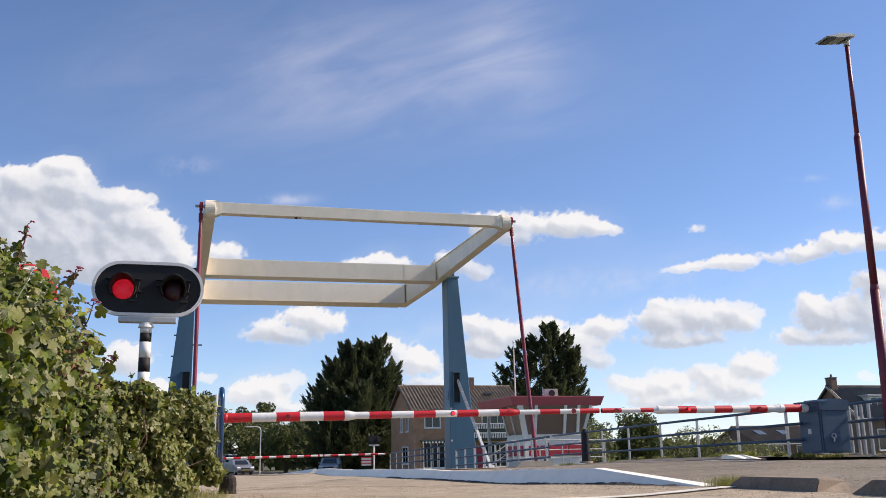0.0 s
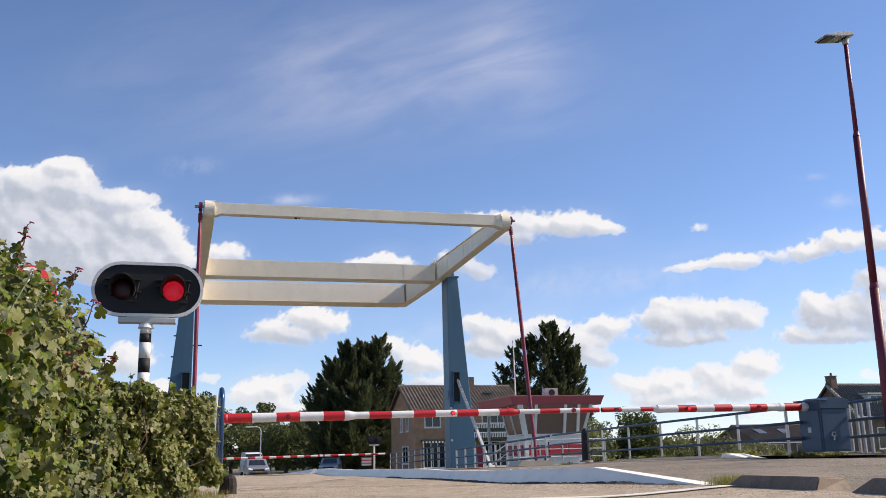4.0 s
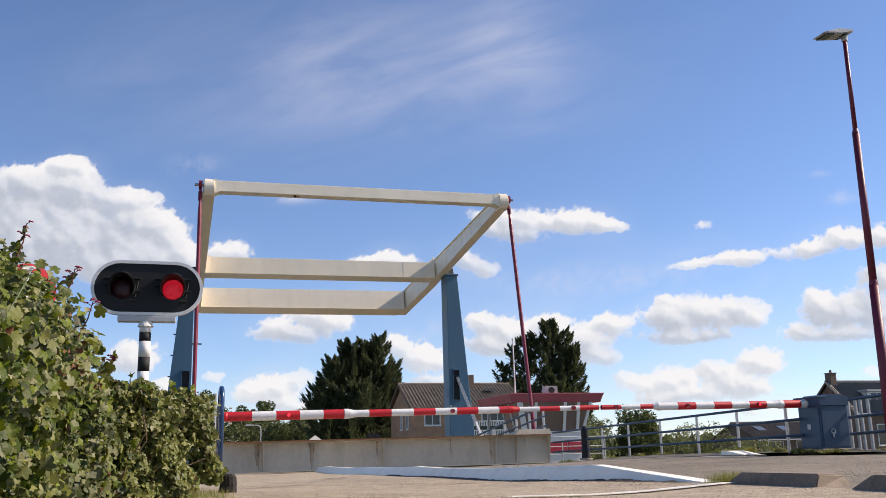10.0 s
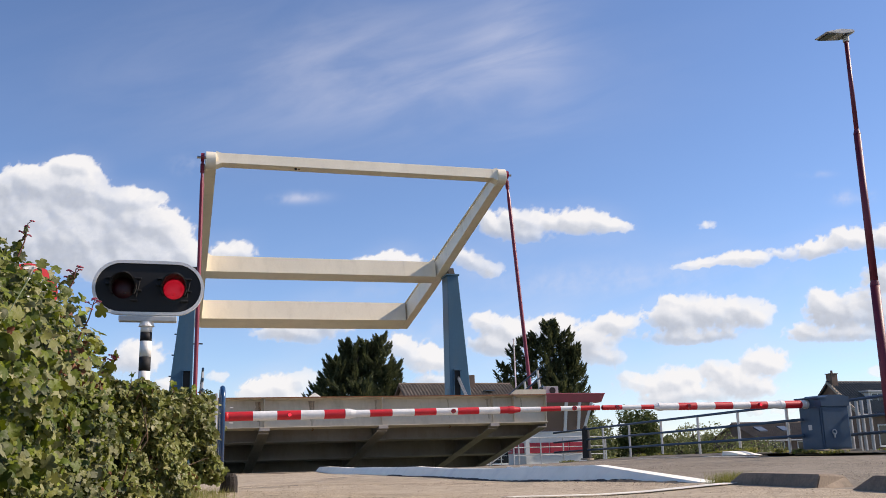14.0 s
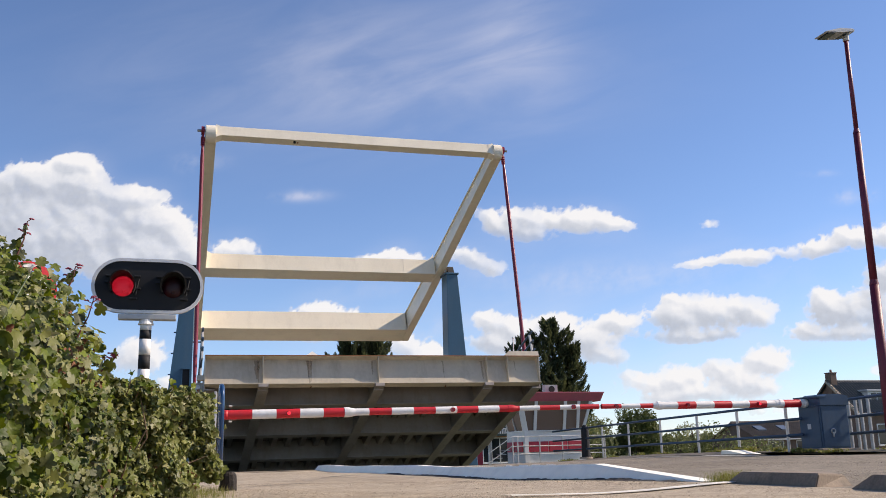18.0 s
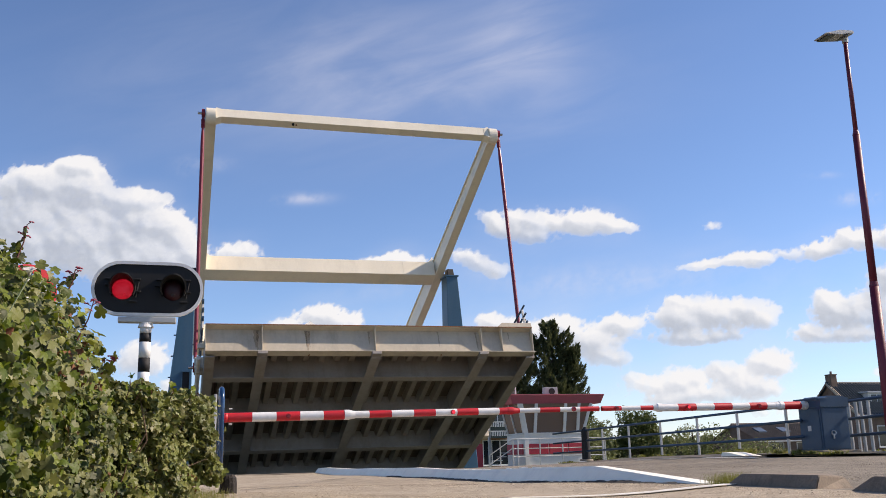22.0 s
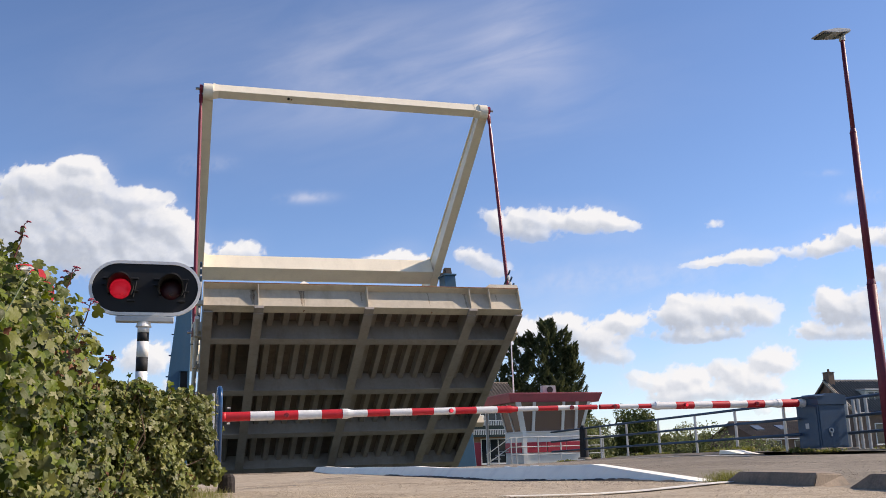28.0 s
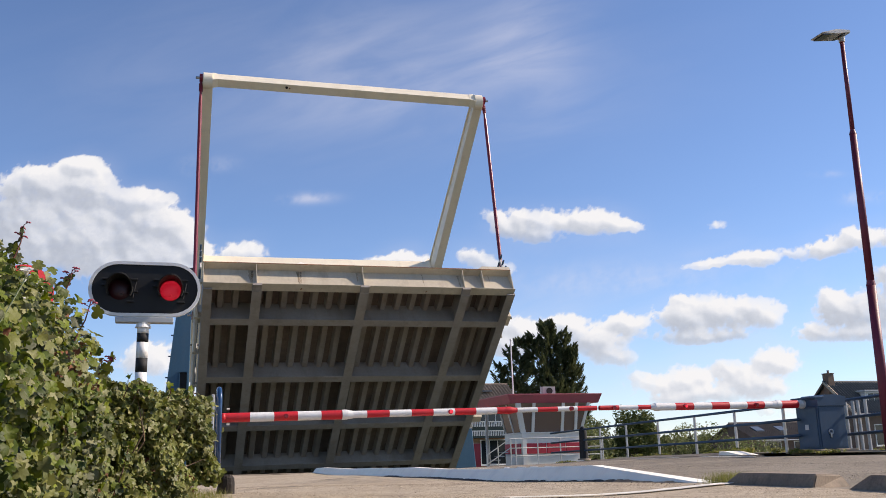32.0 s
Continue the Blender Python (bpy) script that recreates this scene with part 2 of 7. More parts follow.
_l.new(_c.outputs["Object"], _v.inputs["Vector"])
_r = ramp(_n, [(0.0, (1.0, 0.10, 0.13)), (0.35, (1.0, 0.022, 0.055)), (0.7, (0.55, 0.006, 0.02))])
_l.new(_v.outputs["Distance"], _r.inputs[0])
_l.new(_r.outputs[0], _b.inputs["Emission Color"])
_b.inputs["Base Color"].default_value, _b.inputs["Emission Strength"].default_value = (0.4, 0.01, 0.02, 1), 2.6
M_LITMARK = glow("lit_marker_red", (1.0, 0.03, 0.05), 0.8)
M_LAMPWHITE = glow("headlight_lit", (1.0, 0.97, 0.9), 0.35)
M_LEAF = foliage_mat("maple_leaf", [(0.03, 0.047, 0.006), (0.08, 0.118, 0.010), (0.165, 0.207, 0.010), (0.075, 0.10, 0.018), (0.31, 0.31, 0.165), (0.155, 0.172, 0.015), (0.165, 0.178, 0.07), (0.024, 0.036, 0.006)], 0.52, 0.26)
M_LEAFPALE = foliage_mat("hedge_leaf", [(0.09, 0.118, 0.018), (0.17, 0.195, 0.045), (0.255, 0.27, 0.085), (0.145, 0.17, 0.028), (0.305, 0.295, 0.125), (0.06, 0.077, 0.016)], 0.45, 0.26)
M_LEAFDRY = foliage_mat("withered_leaf", [(0.16, 0.06, 0.03), (0.22, 0.10, 0.05), (0.12, 0.05, 0.03)], 0.7, 0.2)
M_CONIFER = foliage_mat("conifer_spray", [(0.060, 0.080, 0.034), (0.092, 0.110, 0.047), (0.120, 0.132, 0.062), (0.076, 0.096, 0.040)], 0.8, 0.38)
M_TREELEAF = foliage_mat("tree_leaf", [(0.10, 0.125, 0.04), (0.14, 0.165, 0.055), (0.175, 0.195, 0.075), (0.12, 0.145, 0.045)], 0.55, 0.25)
M_SHRUBLEAF = foliage_mat("shrub_leaf", [(0.15, 0.18, 0.06), (0.21, 0.24, 0.09), (0.27, 0.285, 0.13), (0.17, 0.20, 0.07)], 0.5, 0.35)
M_GRASS = foliage_mat("grass_blade", [(0.17, 0.20, 0.03), (0.22, 0.24, 0.045), (0.34, 0.30, 0.12), (0.15, 0.18, 0.03)], 0.5, 0.5)
M_DARKLEAF = foliage_mat("dark_tree_leaf", [(0.075, 0.105, 0.03), (0.11, 0.14, 0.04), (0.16, 0.18, 0.06), (0.09, 0.12, 0.035)], 0.6, 0.25)


# ---- building helpers ----
def thing(name, label, category, at=(0, 0, 0), group="", kind=""):
    ob = new(name)
    ob.location = at
    ob.empty_display_size = 0.2
    return tagged(ob, label, category, group, kind)


def part(name, bm, material, parent, label="", smooth=False):
    me = bpy.data.meshes.new(name)
    bmesh.ops.recalc_face_normals(bm, faces=bm.faces)
    bm.to_mesh(me)
    bm.free()
    if smooth:
        me.polygons.foreach_set("use_smooth", [True] * len(me.polygons))
    me.materials.append(material)
    ob = new(name, me)
    ob.parent = parent
    return tagged(ob, label) if label else ob


def whole(name, bm, material, label, category, group="", kind="", smooth=False, at=None):
    ob = part(name, bm, material, None, "", smooth)
    if at:
        ob.location = at
    return tagged(ob, label, category, group, kind)


def box(bm, x0, x1, y0, y1, z0, z1, bevel=0.0):
    b2 = bm if not bevel else bmesh.new()
    vs = [b2.verts.new((x, y, z)) for x in (x0, x1) for y in (y0, y1) for z in (z0, z1)]
    for f in ((0, 1, 3, 2), (4, 6, 7, 5), (0, 4, 5, 1), (2, 3, 7, 6), (0, 2, 6, 4), (1, 5, 7, 3)):
        b2.faces.new([vs[i] for i in f])
    if bevel:
        bmesh.ops.bevel(b2, geom=b2.edges[:], offset=bevel, segments=2, affect="EDGES", profile=0.6)
        add(bm, b2)
    return bm


def add(bm, other):
    index = {v: bm.verts.new(v.co) for v in other.verts}
    for f in other.faces:
        try:
            bm.faces.new([index[v] for v in f.verts])
        except ValueError:
            pass
    other.free()


def tube(bm, p, q, r0, r1=None, n=12, caps=True):
    p, q = Vector(p), Vector(q)
    r1 = r0 if r1 is None else r1
    turn = (q - p).to_track_quat("Z", "Y").to_matrix()
    rings = []
    for c, r in ((p, r0), (q, r1)):
        rings.append([bm.verts.new(c + turn @ Vector((r * math.cos(2 * math.pi * i / n), r * math.sin(2 * math.pi * i / n), 0))) for i in range(n)])
    for i in range(n):
        j = (i + 1) % n
        bm.faces.new((rings[0][i], rings[0][j], rings[1][j], rings[1][i]))
    if caps:
        bm.faces.new(rings[0][::-1])
        bm.faces.new(rings[1])
    return bm


def run(bm, pts, r, n=8):
    for a, b in zip(pts[:-1], pts[1:]):
        tube(bm, a, b, r, r, n)
    return bm


def bent_tube(bm, pts, r, n=12):
    """A tube swept smoothly along points that lie in one plane of x = const."""
    pts = [Vector(p) for p in pts]
    rings = []
    for i, p in enumerate(pts):
        d = (pts[min(i + 1, len(pts) - 1)] - pts[max(i - 1, 0)]).normalized()
        u = Vector((1, 0, 0))
        v = d.cross(u)
        rings.append([bm.verts.new(p + r * (u * math.cos(2 * math.pi * k / n) + v * math.sin(2 * math.pi * k / n))) for k in range(n)])
    for a, b in zip(rings[:-1], rings[1:]):
        for k in range(n):
            bm.faces.new((a[k], a[(k + 1) % n], b[(k + 1) % n], b[k]))
    bm.faces.new(rings[0][::-1])
    bm.faces.new(rings[-1])
    return bm


def prism(bm, outline, lo, hi, axis="x"):
    """An outline (pairs) drawn out along an axis; the pairs are the other two coordinates in order."""
    def at(p, w):
        return {"x": (w, p[0], p[1]), "y": (p[0], w, p[1]), "z": (p[0], p[1], w)}[axis]
    a = [bm.verts.new(at(p, lo)) for p in outline]
    b = [bm.verts.new(at(p, hi)) for p in outline]
    k = len(outline)
    for i in range(k):
        j = (i + 1) % k
        bm.faces.new((a[i], a[j], b[j], b[i]))
    bm.faces.new(a[::-1])
    bm.faces.new(b)
    return bm


def arrays(name, verts, faces, material, parent=None, smooth=False):
    """One mesh from numpy arrays: verts (n, 3), faces (m, k)."""
    me = bpy.data.meshes.new(name)
    m, k = faces.shape
    me.vertices.add(len(verts))
    me.vertices.foreach_set("co", np.ascontiguousarray(verts, dtype=np.float32).ravel())
    me.loops.add(m * k)
    me.loops.foreach_set("vertex_index", np.ascontiguousarray(faces, dtype=np.int32).ravel())
    me.polygons.add(m)
    me.polygons.foreach_set("loop_start", np.arange(0, m * k, k, dtype=np.int32))
    me.polygons.foreach_set("loop_total", np.full(m, k, dtype=np.int32))
    if smooth:
        me.polygons.foreach_set("use_smooth", np.ones(m, dtype=bool))
    me.update(calc_edges=True)
    me.materials.append(material)
    ob = new(name, me)
    ob.parent = parent
    return ob


def turns(n, rng, up=None):
    """n random turns; with up, the leaf's normal leans that way."""
    z = rng.normal(size=(n, 3))
    if up is not None:
        z += up
    z /= np.linalg.norm(z, axis=1)[:, None]
    a = rng.normal(size=(n, 3))
    x = a - (a * z).sum(1)[:, None] * z
    x /= np.linalg.norm(x, axis=1)[:, None]
    return np.stack([x, np.cross(z, x), z], axis=2)


def scatter(leaf_v, leaf_f, places, size, rng, up=None, frames=None):
    """Copies of a small leaf at the places, each with its own size and turn."""
    n = len(places)
    r = turns(n, rng, up) if frames is None else frames
    v = np.einsum("nij,kj->nki", r, leaf_v) * np.asarray(size)[:, None, None] + places[:, None, :]
    k = len(leaf_v)
    f = leaf_f[None] + (np.arange(n) * k)[:, None, None]
    return v.reshape(-1, 3), f.reshape(-1, leaf_f.shape[1])


def lobed_leaf(fold=0.4, droop=0.28):
    """A five-lobed leaf, folded along its midrib and drooping at the tip, one unit long."""
    half = [(0.0, 0.06), (0.20, 0.0), (0.38, 0.05), (0.45, 0.17), (0.36, 0.30), (0.52, 0.38), (0.60, 0.51), (0.53, 0.63), (0.36, 0.65), (0.27, 0.62), (0.30, 0.80), (0.19, 0.95), (0.0, 1.0)]
    v = [(0, 0.45, 0.0)]
    for x, y in half:
        v.append((x, y, fold * x - 0.55 * x * x - droop * (y - 0.3) ** 2))
    for x, y in half[-2:0:-1]:
        v.append((-x, y, 0.85 * fold * x - 0.45 * x * x - 0.8 * droop * (y - 0.3) ** 2))
    k = len(v) - 1
    f = [(0, 1 + i, 1 + (i + 1) % k) for i in range(k)]
    return np.array(v) - (0, 0.5, 0), np.array(f)


def oval_leaf():
    v = np.array([(0, -0.5, 0), (0.3, -0.1, 0.08), (0.22, 0.3, 0.06), (0, 0.55, -0.06), (-0.22, 0.3, 0.06), (-0.3, -0.1, 0.08)])
    f = np.array([(0, 1, 2), (0, 2, 3), (0, 3, 4), (0, 4, 5)])
    return v, f


# ---- ground, water, roads ----
def lerp_rows(rows, y):
    for (a, za), (b, zb) in zip(rows[:-1], rows[1:]):
        if y <= b:
            k = max(0.0, min(1.0, (y - a) / (b - a)))
            return za + (zb - za) * k
    return rows[-1][1]


NEAR = [(-60, 0.03), (5, 0.03), (8, 0.01), (12, -0.01), (17, 0.0), (22, -0.06), (27.35, -0.125)]
FAR = [(39.25, -0.42), (44, -0.55), (53, -0.80), (60, -0.98), (80, -1.04), (4000, -1.04)]
BANK_NEAR, BANK_FAR = 27.35, 39.25


def strip(name, xs, ys, height, material, label, lift=0.0, category="ground"):
    """A sheet over a grid of x and y lines, at height(x, y) + lift."""
    v = np.array([(x, y, height(x, y) + lift) for y in ys for x in xs])
    nx = len(xs)
    f = np.array([(j * nx + i, j * nx + i + 1, (j + 1) * nx + i + 1, (j + 1) * nx + i) for j in range(len(ys) - 1) for i in range(nx - 1)])
    ob = arrays(name, v, f, material)
    return tagged(ob, label, category, kind="structure")


def camber(x):
    return max(0.0, min(1.0, (x - 4.6) / 6.6)) * 0.13


def near_z(x, y):
    dip = 0.058 * max(0.0, min(1.0, (y - 8.5) / 4.5, (26.5 - y) / 5)) if x < 4.45 else 0.0
    return lerp_rows(NEAR, y) - dip + (camber(x) * max(0.0, min(1.0, (26.5 - y) / 6)) if x < 14 else 0.13)


def far_z(x, y):
    return lerp_rows(FAR, y)


WIDE = [-3500, -800, -200, -60, -20, -8, -3, 0, 4, 8, 12, 14, 20, 40, 100, 300, 1000, 3500]


def ground_z(x, y):
    if y <= BANK_NEAR:
        return near_z(x, y) - 0.05 - (0.0 if -2 < x < 13 else 0.25)
    if y < BANK_FAR:
        return -3.2
    return far_z(x, y) - 0.05 - (0.0 if y < 55 else 0.05)


strip("ground", WIDE, [-3500, -400, -60, -10, 0, 4, 8, 12, 17, 22, 26, BANK_NEAR - 0.02, BANK_NEAR, 33, BANK_FAR, BANK_FAR + 0.02, 44, 48, 53, 58, 62, 80, 120, 200, 500, 1500, 4000], ground_z, M_GRASSLAND, "flat green meadow on both sides of the canal")
wt, wtree, wnn, wl, wb = tree_of("canal_water")
wb.inputs["Base Color"].default_value = (0.02, 0.03, 0.02, 1)
wb.inputs["Roughness"].default_value = 0.06
wno = wnn.new("ShaderNodeTexNoise")
wno.inputs["Scale"].default_value, wno.inputs["Detail"].default_value = 1.2, 4
wbp = wnn.new("ShaderNodeBump")
wbp.inputs["Strength"].default_value = 0.25
wco = wnn.new("ShaderNodeTexCoord")
wl.new(wco.outputs["Object"], wno.inputs["Vector"])
wl.new(wno.outputs["Fac"], wbp.inputs["Height"])
wl.new(wbp.outputs[0], wb.inputs["Normal"])
strip("water", [-3500, 0, 3500], [BANK_NEAR + 0.4, BANK_FAR - 0.4], lambda x, y: -2.2, wt, "dark still canal water under the bridge", category="water")
for nm, y0, y1, zt in (("quay_wall_near", BANK_NEAR - 0.5, BANK_NEAR + 0.04, -0.10), ("quay_wall_far", BANK_FAR - 0.9, BANK_FAR - 0.02, -1.25)):
    bm = bmesh.new()
    box(bm, -40, 60, y0, y1, -3.1, zt, 0.02)
    whole(nm, bm, M_CONC, "weathered concrete quay wall of the canal", "quay wall", kind="structure")

fine_near = [-40, -10, -4, 0] + [1 + 0.5 * k for k in range(52)] + [27.0, BANK_NEAR]
strip("path", [0.18 + 0.32 * k for k in range(13)], fine_near, lambda x, y: near_z(x, y) + 0.012 * math.sin(x * 2.1 + y * 0.9), M_PATH, "pale worn asphalt path beside the carriageway")
strip("road", [4.38 + 0.667 * k for k in range(11)], fine_near, lambda x, y: near_z(x, y) + 0.006 * math.sin(x * 1.7 + y * 0.7), M_ROAD, "grey asphalt carriageway leading on to the bridge")
steps_far = [BANK_FAR, 41, 44, 48, 53, 58, 62, 70, 80, 110, 200, 600]
strip("road_beyond", [4.38, 7, 9, 11.05], steps_far, far_z, M_ROAD, "grey asphalt carriageway beyond the canal")
strip("path_beyond", [0.75, 2.4, 4.02], steps_far, far_z, M_PATH, "pale asphalt path beyond the canal", 0.004)


def kerb_profile(x, base, h):
    return [(x - 0.2, base - 0.06), (x - 0.17, base + 0.02), (x - 0.06, base + h), (x + 0.06, base + h), (x + 0.17, base + 0.02), (x + 0.2, base - 0.06)]


def kerb(name, x, rows, h, label):
    """A painted kerb along y: rows of (y, base, share of the height)."""
    bm = bmesh.new()
    prev = None
    for y, base, k in rows:
        ring = [bm.verts.new((px, y, pz)) for px, pz in kerb_profile(x, base, max(0.012, h * k))]
        if prev:
            for i in range(5):
                bm.faces.new((prev[i], prev[i + 1], ring[i + 1], ring[i]))
        else:
            bm.faces.new(ring)
        prev = ring
    bm.faces.new(prev[::-1])
    return whole(name, bm, M_KERB, label, "kerb", kind="structure")


rows_k = [(6.55, near_z(4.2, 6.55), 0.05), (8.7, near_z(4.2, 8.7), 1.0)] + [(y, near_z(4.2, y), 1.0 + 0.05 * math.sin(y * 1.3)) for y in (10, 12, 14, 16, 18, 20, 22, 24, 26)] + [(BANK_NEAR, near_z(4.2, BANK_NEAR), 0.95)]
kerb("kerb", 4.2, rows_k, 0.155, "white-painted raised kerb with a sloping end, between path and road")
# fresh white paint on the kerb's worn top
M_FRESH = paint("fresh_white_paint", (0.90, 0.88, 0.83), 0.6, var=0.03, scale=8, fine=40, bump=0.1)
rng_k = random.Random(6)
near_kerb = bpy.data.objects["kerb"]
for y0, n_k in ((10.3, 7), (10.75, 6), (11.25, 5), (9.85, 6)):
    bm = bmesh.new()
    pts = []
    for k in range(10):
        a = 2 * math.pi * k / 10
        pts.append((4.163 + rng_k.uniform(0.010, 0.021) * math.cos(a), y0 + rng_k.uniform(0.05, 0.17) * math.sin(a)))
    top_k = near_z(4.2, y0) + 0.155 * (1.0 + 0.05 * math.sin(y0 * 1.3))
    prism(bm, [(px, py) for px, py in pts], top_k - 0.01, top_k + 0.004, "z")
    part("paint_patch", bm, M_FRESH, near_kerb, "patch of fresh white paint")
kerb("kerb_beyond", 4.2, [(y, far_z(4.2, y), 1.0) for y in (BANK_FAR, 41, 44, 48, 53, 56)] + [(58, far_z(4.2, 58), 0.1)], 0.17, "white-painted kerb beyond the canal")
ks = kerb("kerb_side", 11.18, [(15.9, near_z(11.1, 15.9), 0.05), (16.8, near_z(11.1, 16.8), 1.0)] + [(y, near_z(11.1, y), 0.9) for y in (18, 20, 22, 24, 26, BANK_NEAR)], 0.075, "low grey concrete kerb along the railing with a sloping end")
ks.data.materials[0] = M_CONC
bm = bmesh.new()
prism(bm, [(16.05, near_z(11.1, 16) + 0.02), (16.65, near_z(11.1, 16) + 0.10), (16.85, near_z(11.1, 16) + 0.105), (16.9, near_z(11.1, 16) + 0.02)], 10.96, 11.36, "x")
whole("kerb_end", bm, M_KERB, "white-painted sloping end of the side kerb", "kerb", kind="structure")
strip("verge", [11.38, 11.9, 12.6, 14.0, 22.0], [-10, 4, 8, 12, 15, 18, 22, 25, BANK_NEAR], lambda x, y: near_z(11.1, y) + (0.05 if y > 16 else 0.06) + 0.02 * math.sin(3 * x + 2.3 * y), M_SOIL, "strip of dark weedy soil under the railing")
strip("bank", [-12, -6, -2, 0.16], [-10, 0, 4, 8, 12, 16, 20, 26, BANK_NEAR], lambda x, y: near_z(0, y) - 0.015 + 0.02 * math.sin(3 * x + y), M_SOIL, "grassy soil along the path under the hedge")


def painted_line(a, b, w, z, label="worn white road line"):
    a, b = Vector((*a, 0)), Vector((*b, 0))
    side = (b - a).cross(Vector((0, 0, 1))).normalized() * w / 2
    bm = bmesh.new()
    n = 14
    rng = random.Random(3)
    le, ri = [], []
    for i in range(n + 1):
        p = a.lerp(b, i / n)
        k = 1 + rng.uniform(-0.12, 0.12)
        for lst, q in ((le, p - side * k), (ri, p + side * k)):
            lst.append((bm.verts.new((q.x, q.y, z(q.x, q.y) + 0.004)), bm.verts.new((q.x, q.y, z(q.x, q.y) + 0.0075))))
    for i in range(n):
        bm.faces.new((le[i][1], ri[i][1], ri[i + 1][1], le[i + 1][1]))
        bm.faces.new((le[i][0], le[i][1], le[i + 1][1], le[i + 1][0]))
        bm.faces.new((ri[i][0], ri[i + 1][0], ri[i + 1][1], ri[i][1]))
    return whole("road_line", bm, M_LINE, label, "road marking", kind="structure")


def path_top(x, y):
    return near_z(x, y) + 0.012 * math.sin(x * 2.1 + y * 0.9) + 0.006


strip("gutter", [4.02, 4.2, 4.38], [-40, -10, 2, 4, 5, 6, 6.6], lambda x, y: near_z(4.0, y) - 0.004, M_ROAD, "dusty asphalt gutter between path and road")
painted_line((1.9, 5.2), (3.97, 6.04), 0.11, path_top)
painted_line((10.5, 15.0), (10.5, 16.8), 0.11, lambda x, y: near_z(x, y) + 0.01, "worn white edge line of the carriageway")
painted_line((10.5, 17.6), (10.5, 19.6), 0.11, lambda x, y: near_z(x, y) + 0.01, "worn white edge line of the carriageway")


def seam(pts, w, label, z=path_top):
    """A thin dark strip lying on the path."""
    bm = bmesh.new()
    rng = random.Random(len(label))
    rows = []
    for (x, y), (x2, y2) in zip(pts[:-1], pts[1:]):
        for k in range(8):
            px, py = x + (x2 - x) * k / 8, y + (y2 - y) * k / 8
            h = w * rng.uniform(0.5, 1.3) / 2
            d = Vector((x2 - x, y2 - y, 0)).normalized()
            rows.append([bm.verts.new((px + s * h * d.y, py - s * h * d.x, z(px, py) + 0.004)) for s in (-1, 1)])
    for a, b in zip(rows[:-1], rows[1:]):
        bm.faces.new((a[0], a[1], b[1], b[0]))
    return whole("tar_seam", bm, M_DARKSTRIP, label, "road seam", kind="structure")


# one dark tone for the tar seams and the ridge at the kerb's foot
M_DARKSTRIP = paint("dark_strip", (0.05, 0.042, 0.032), 0.9, var=0.3, scale=6, fine=40, bump=0.3)


def foot_ridge():
    """A low, dark, ragged ridge against the foot of the kerb."""
    rng = random.Random(8)
    bm = bmesh.new()
    rows = []
    for k in range(180):
        y = 6.75 + 0.06 * k
        base = near_z(3.97, y) + 0.012 * math.sin(3.97 * 2.1 + y * 0.9)
        h = 0.013 + rng.uniform(-0.006, 0.009) + 0.008 * math.sin(y * 2.1) * math.sin(y * 0.7)
        rows.append([bm.verts.new(c) for c in ((3.93 + rng.uniform(-0.05, 0.03), y, base - 0.004), (3.985, y, base + max(0.004, h)), (4.05, y, base + max(0.004, h)))])
    for a, b in zip(rows[:-1], rows[1:]):
        for i in range(2):
            bm.faces.new((a[i], a[i + 1], b[i + 1], b[i]))
    return whole("foot_ridge", bm, M_DARKSTRIP, "dark ragged ridge along the kerb's foot", "dirt", kind="structure")


foot_ridge()
seam([(0.55, 11.2), (1.1, 11.35), (1.75, 11.5)], 0.09, "dark tar seam across the path")
seam([(2.4, 15.4), (3.2, 15.9), (3.96, 16.2)], 0.10, "long dark tar seam across the path")
seam([(1.5, 14.2), (2.3, 14.5)], 0.06, "short tar seam")

# low concrete blocks that carry on the kerb's line
def kerb_block(y0, y1, label):
    base = near_z(4.2, 6) - 0.01
    bm = bmesh.new()
    low = [(3.98, y0), (4.42, y0 + 0.16), (4.42, y1), (3.98, y1)]
    top = [(4.03, y0 + 0.01, 0.105), (4.37, y0 + 0.19, 0.085), (4.37, y0 + 0.36, 0.105), (4.37, y1 - 0.18, 0.105), (4.03, y1 - 0.18, 0.105)]
    a = [bm.verts.new((x, y, base)) for x, y in low]
    b = [bm.verts.new((x, y, base + z)) for x, y, z in top]
    for q in ((a[0], a[1], b[1], b[0]), (a[1], a[2], b[3], b[2], b[1]), (a[2], a[3], b[4], b[3]), (a[3], a[0], b[0], b[4]), (b[0], b[2], b[3], b[4]), (b[0], b[1], b[2]), a[::-1]):
        bm.faces.new(q)
    bmesh.ops.recalc_face_normals(bm, faces=bm.faces)
    bmesh.ops.bevel(bm, geom=bm.edges[:], offset=0.008, segments=2, affect="EDGES")
    return whole("kerb_block", bm, M_BLOCK, label, "concrete block", "blocks along the path")


kerb_block(5.10, 6.16, "low grey concrete kerb block with a broken end")
kerb_block(3.70, 4.82, "low grey concrete kerb block with a broken end")


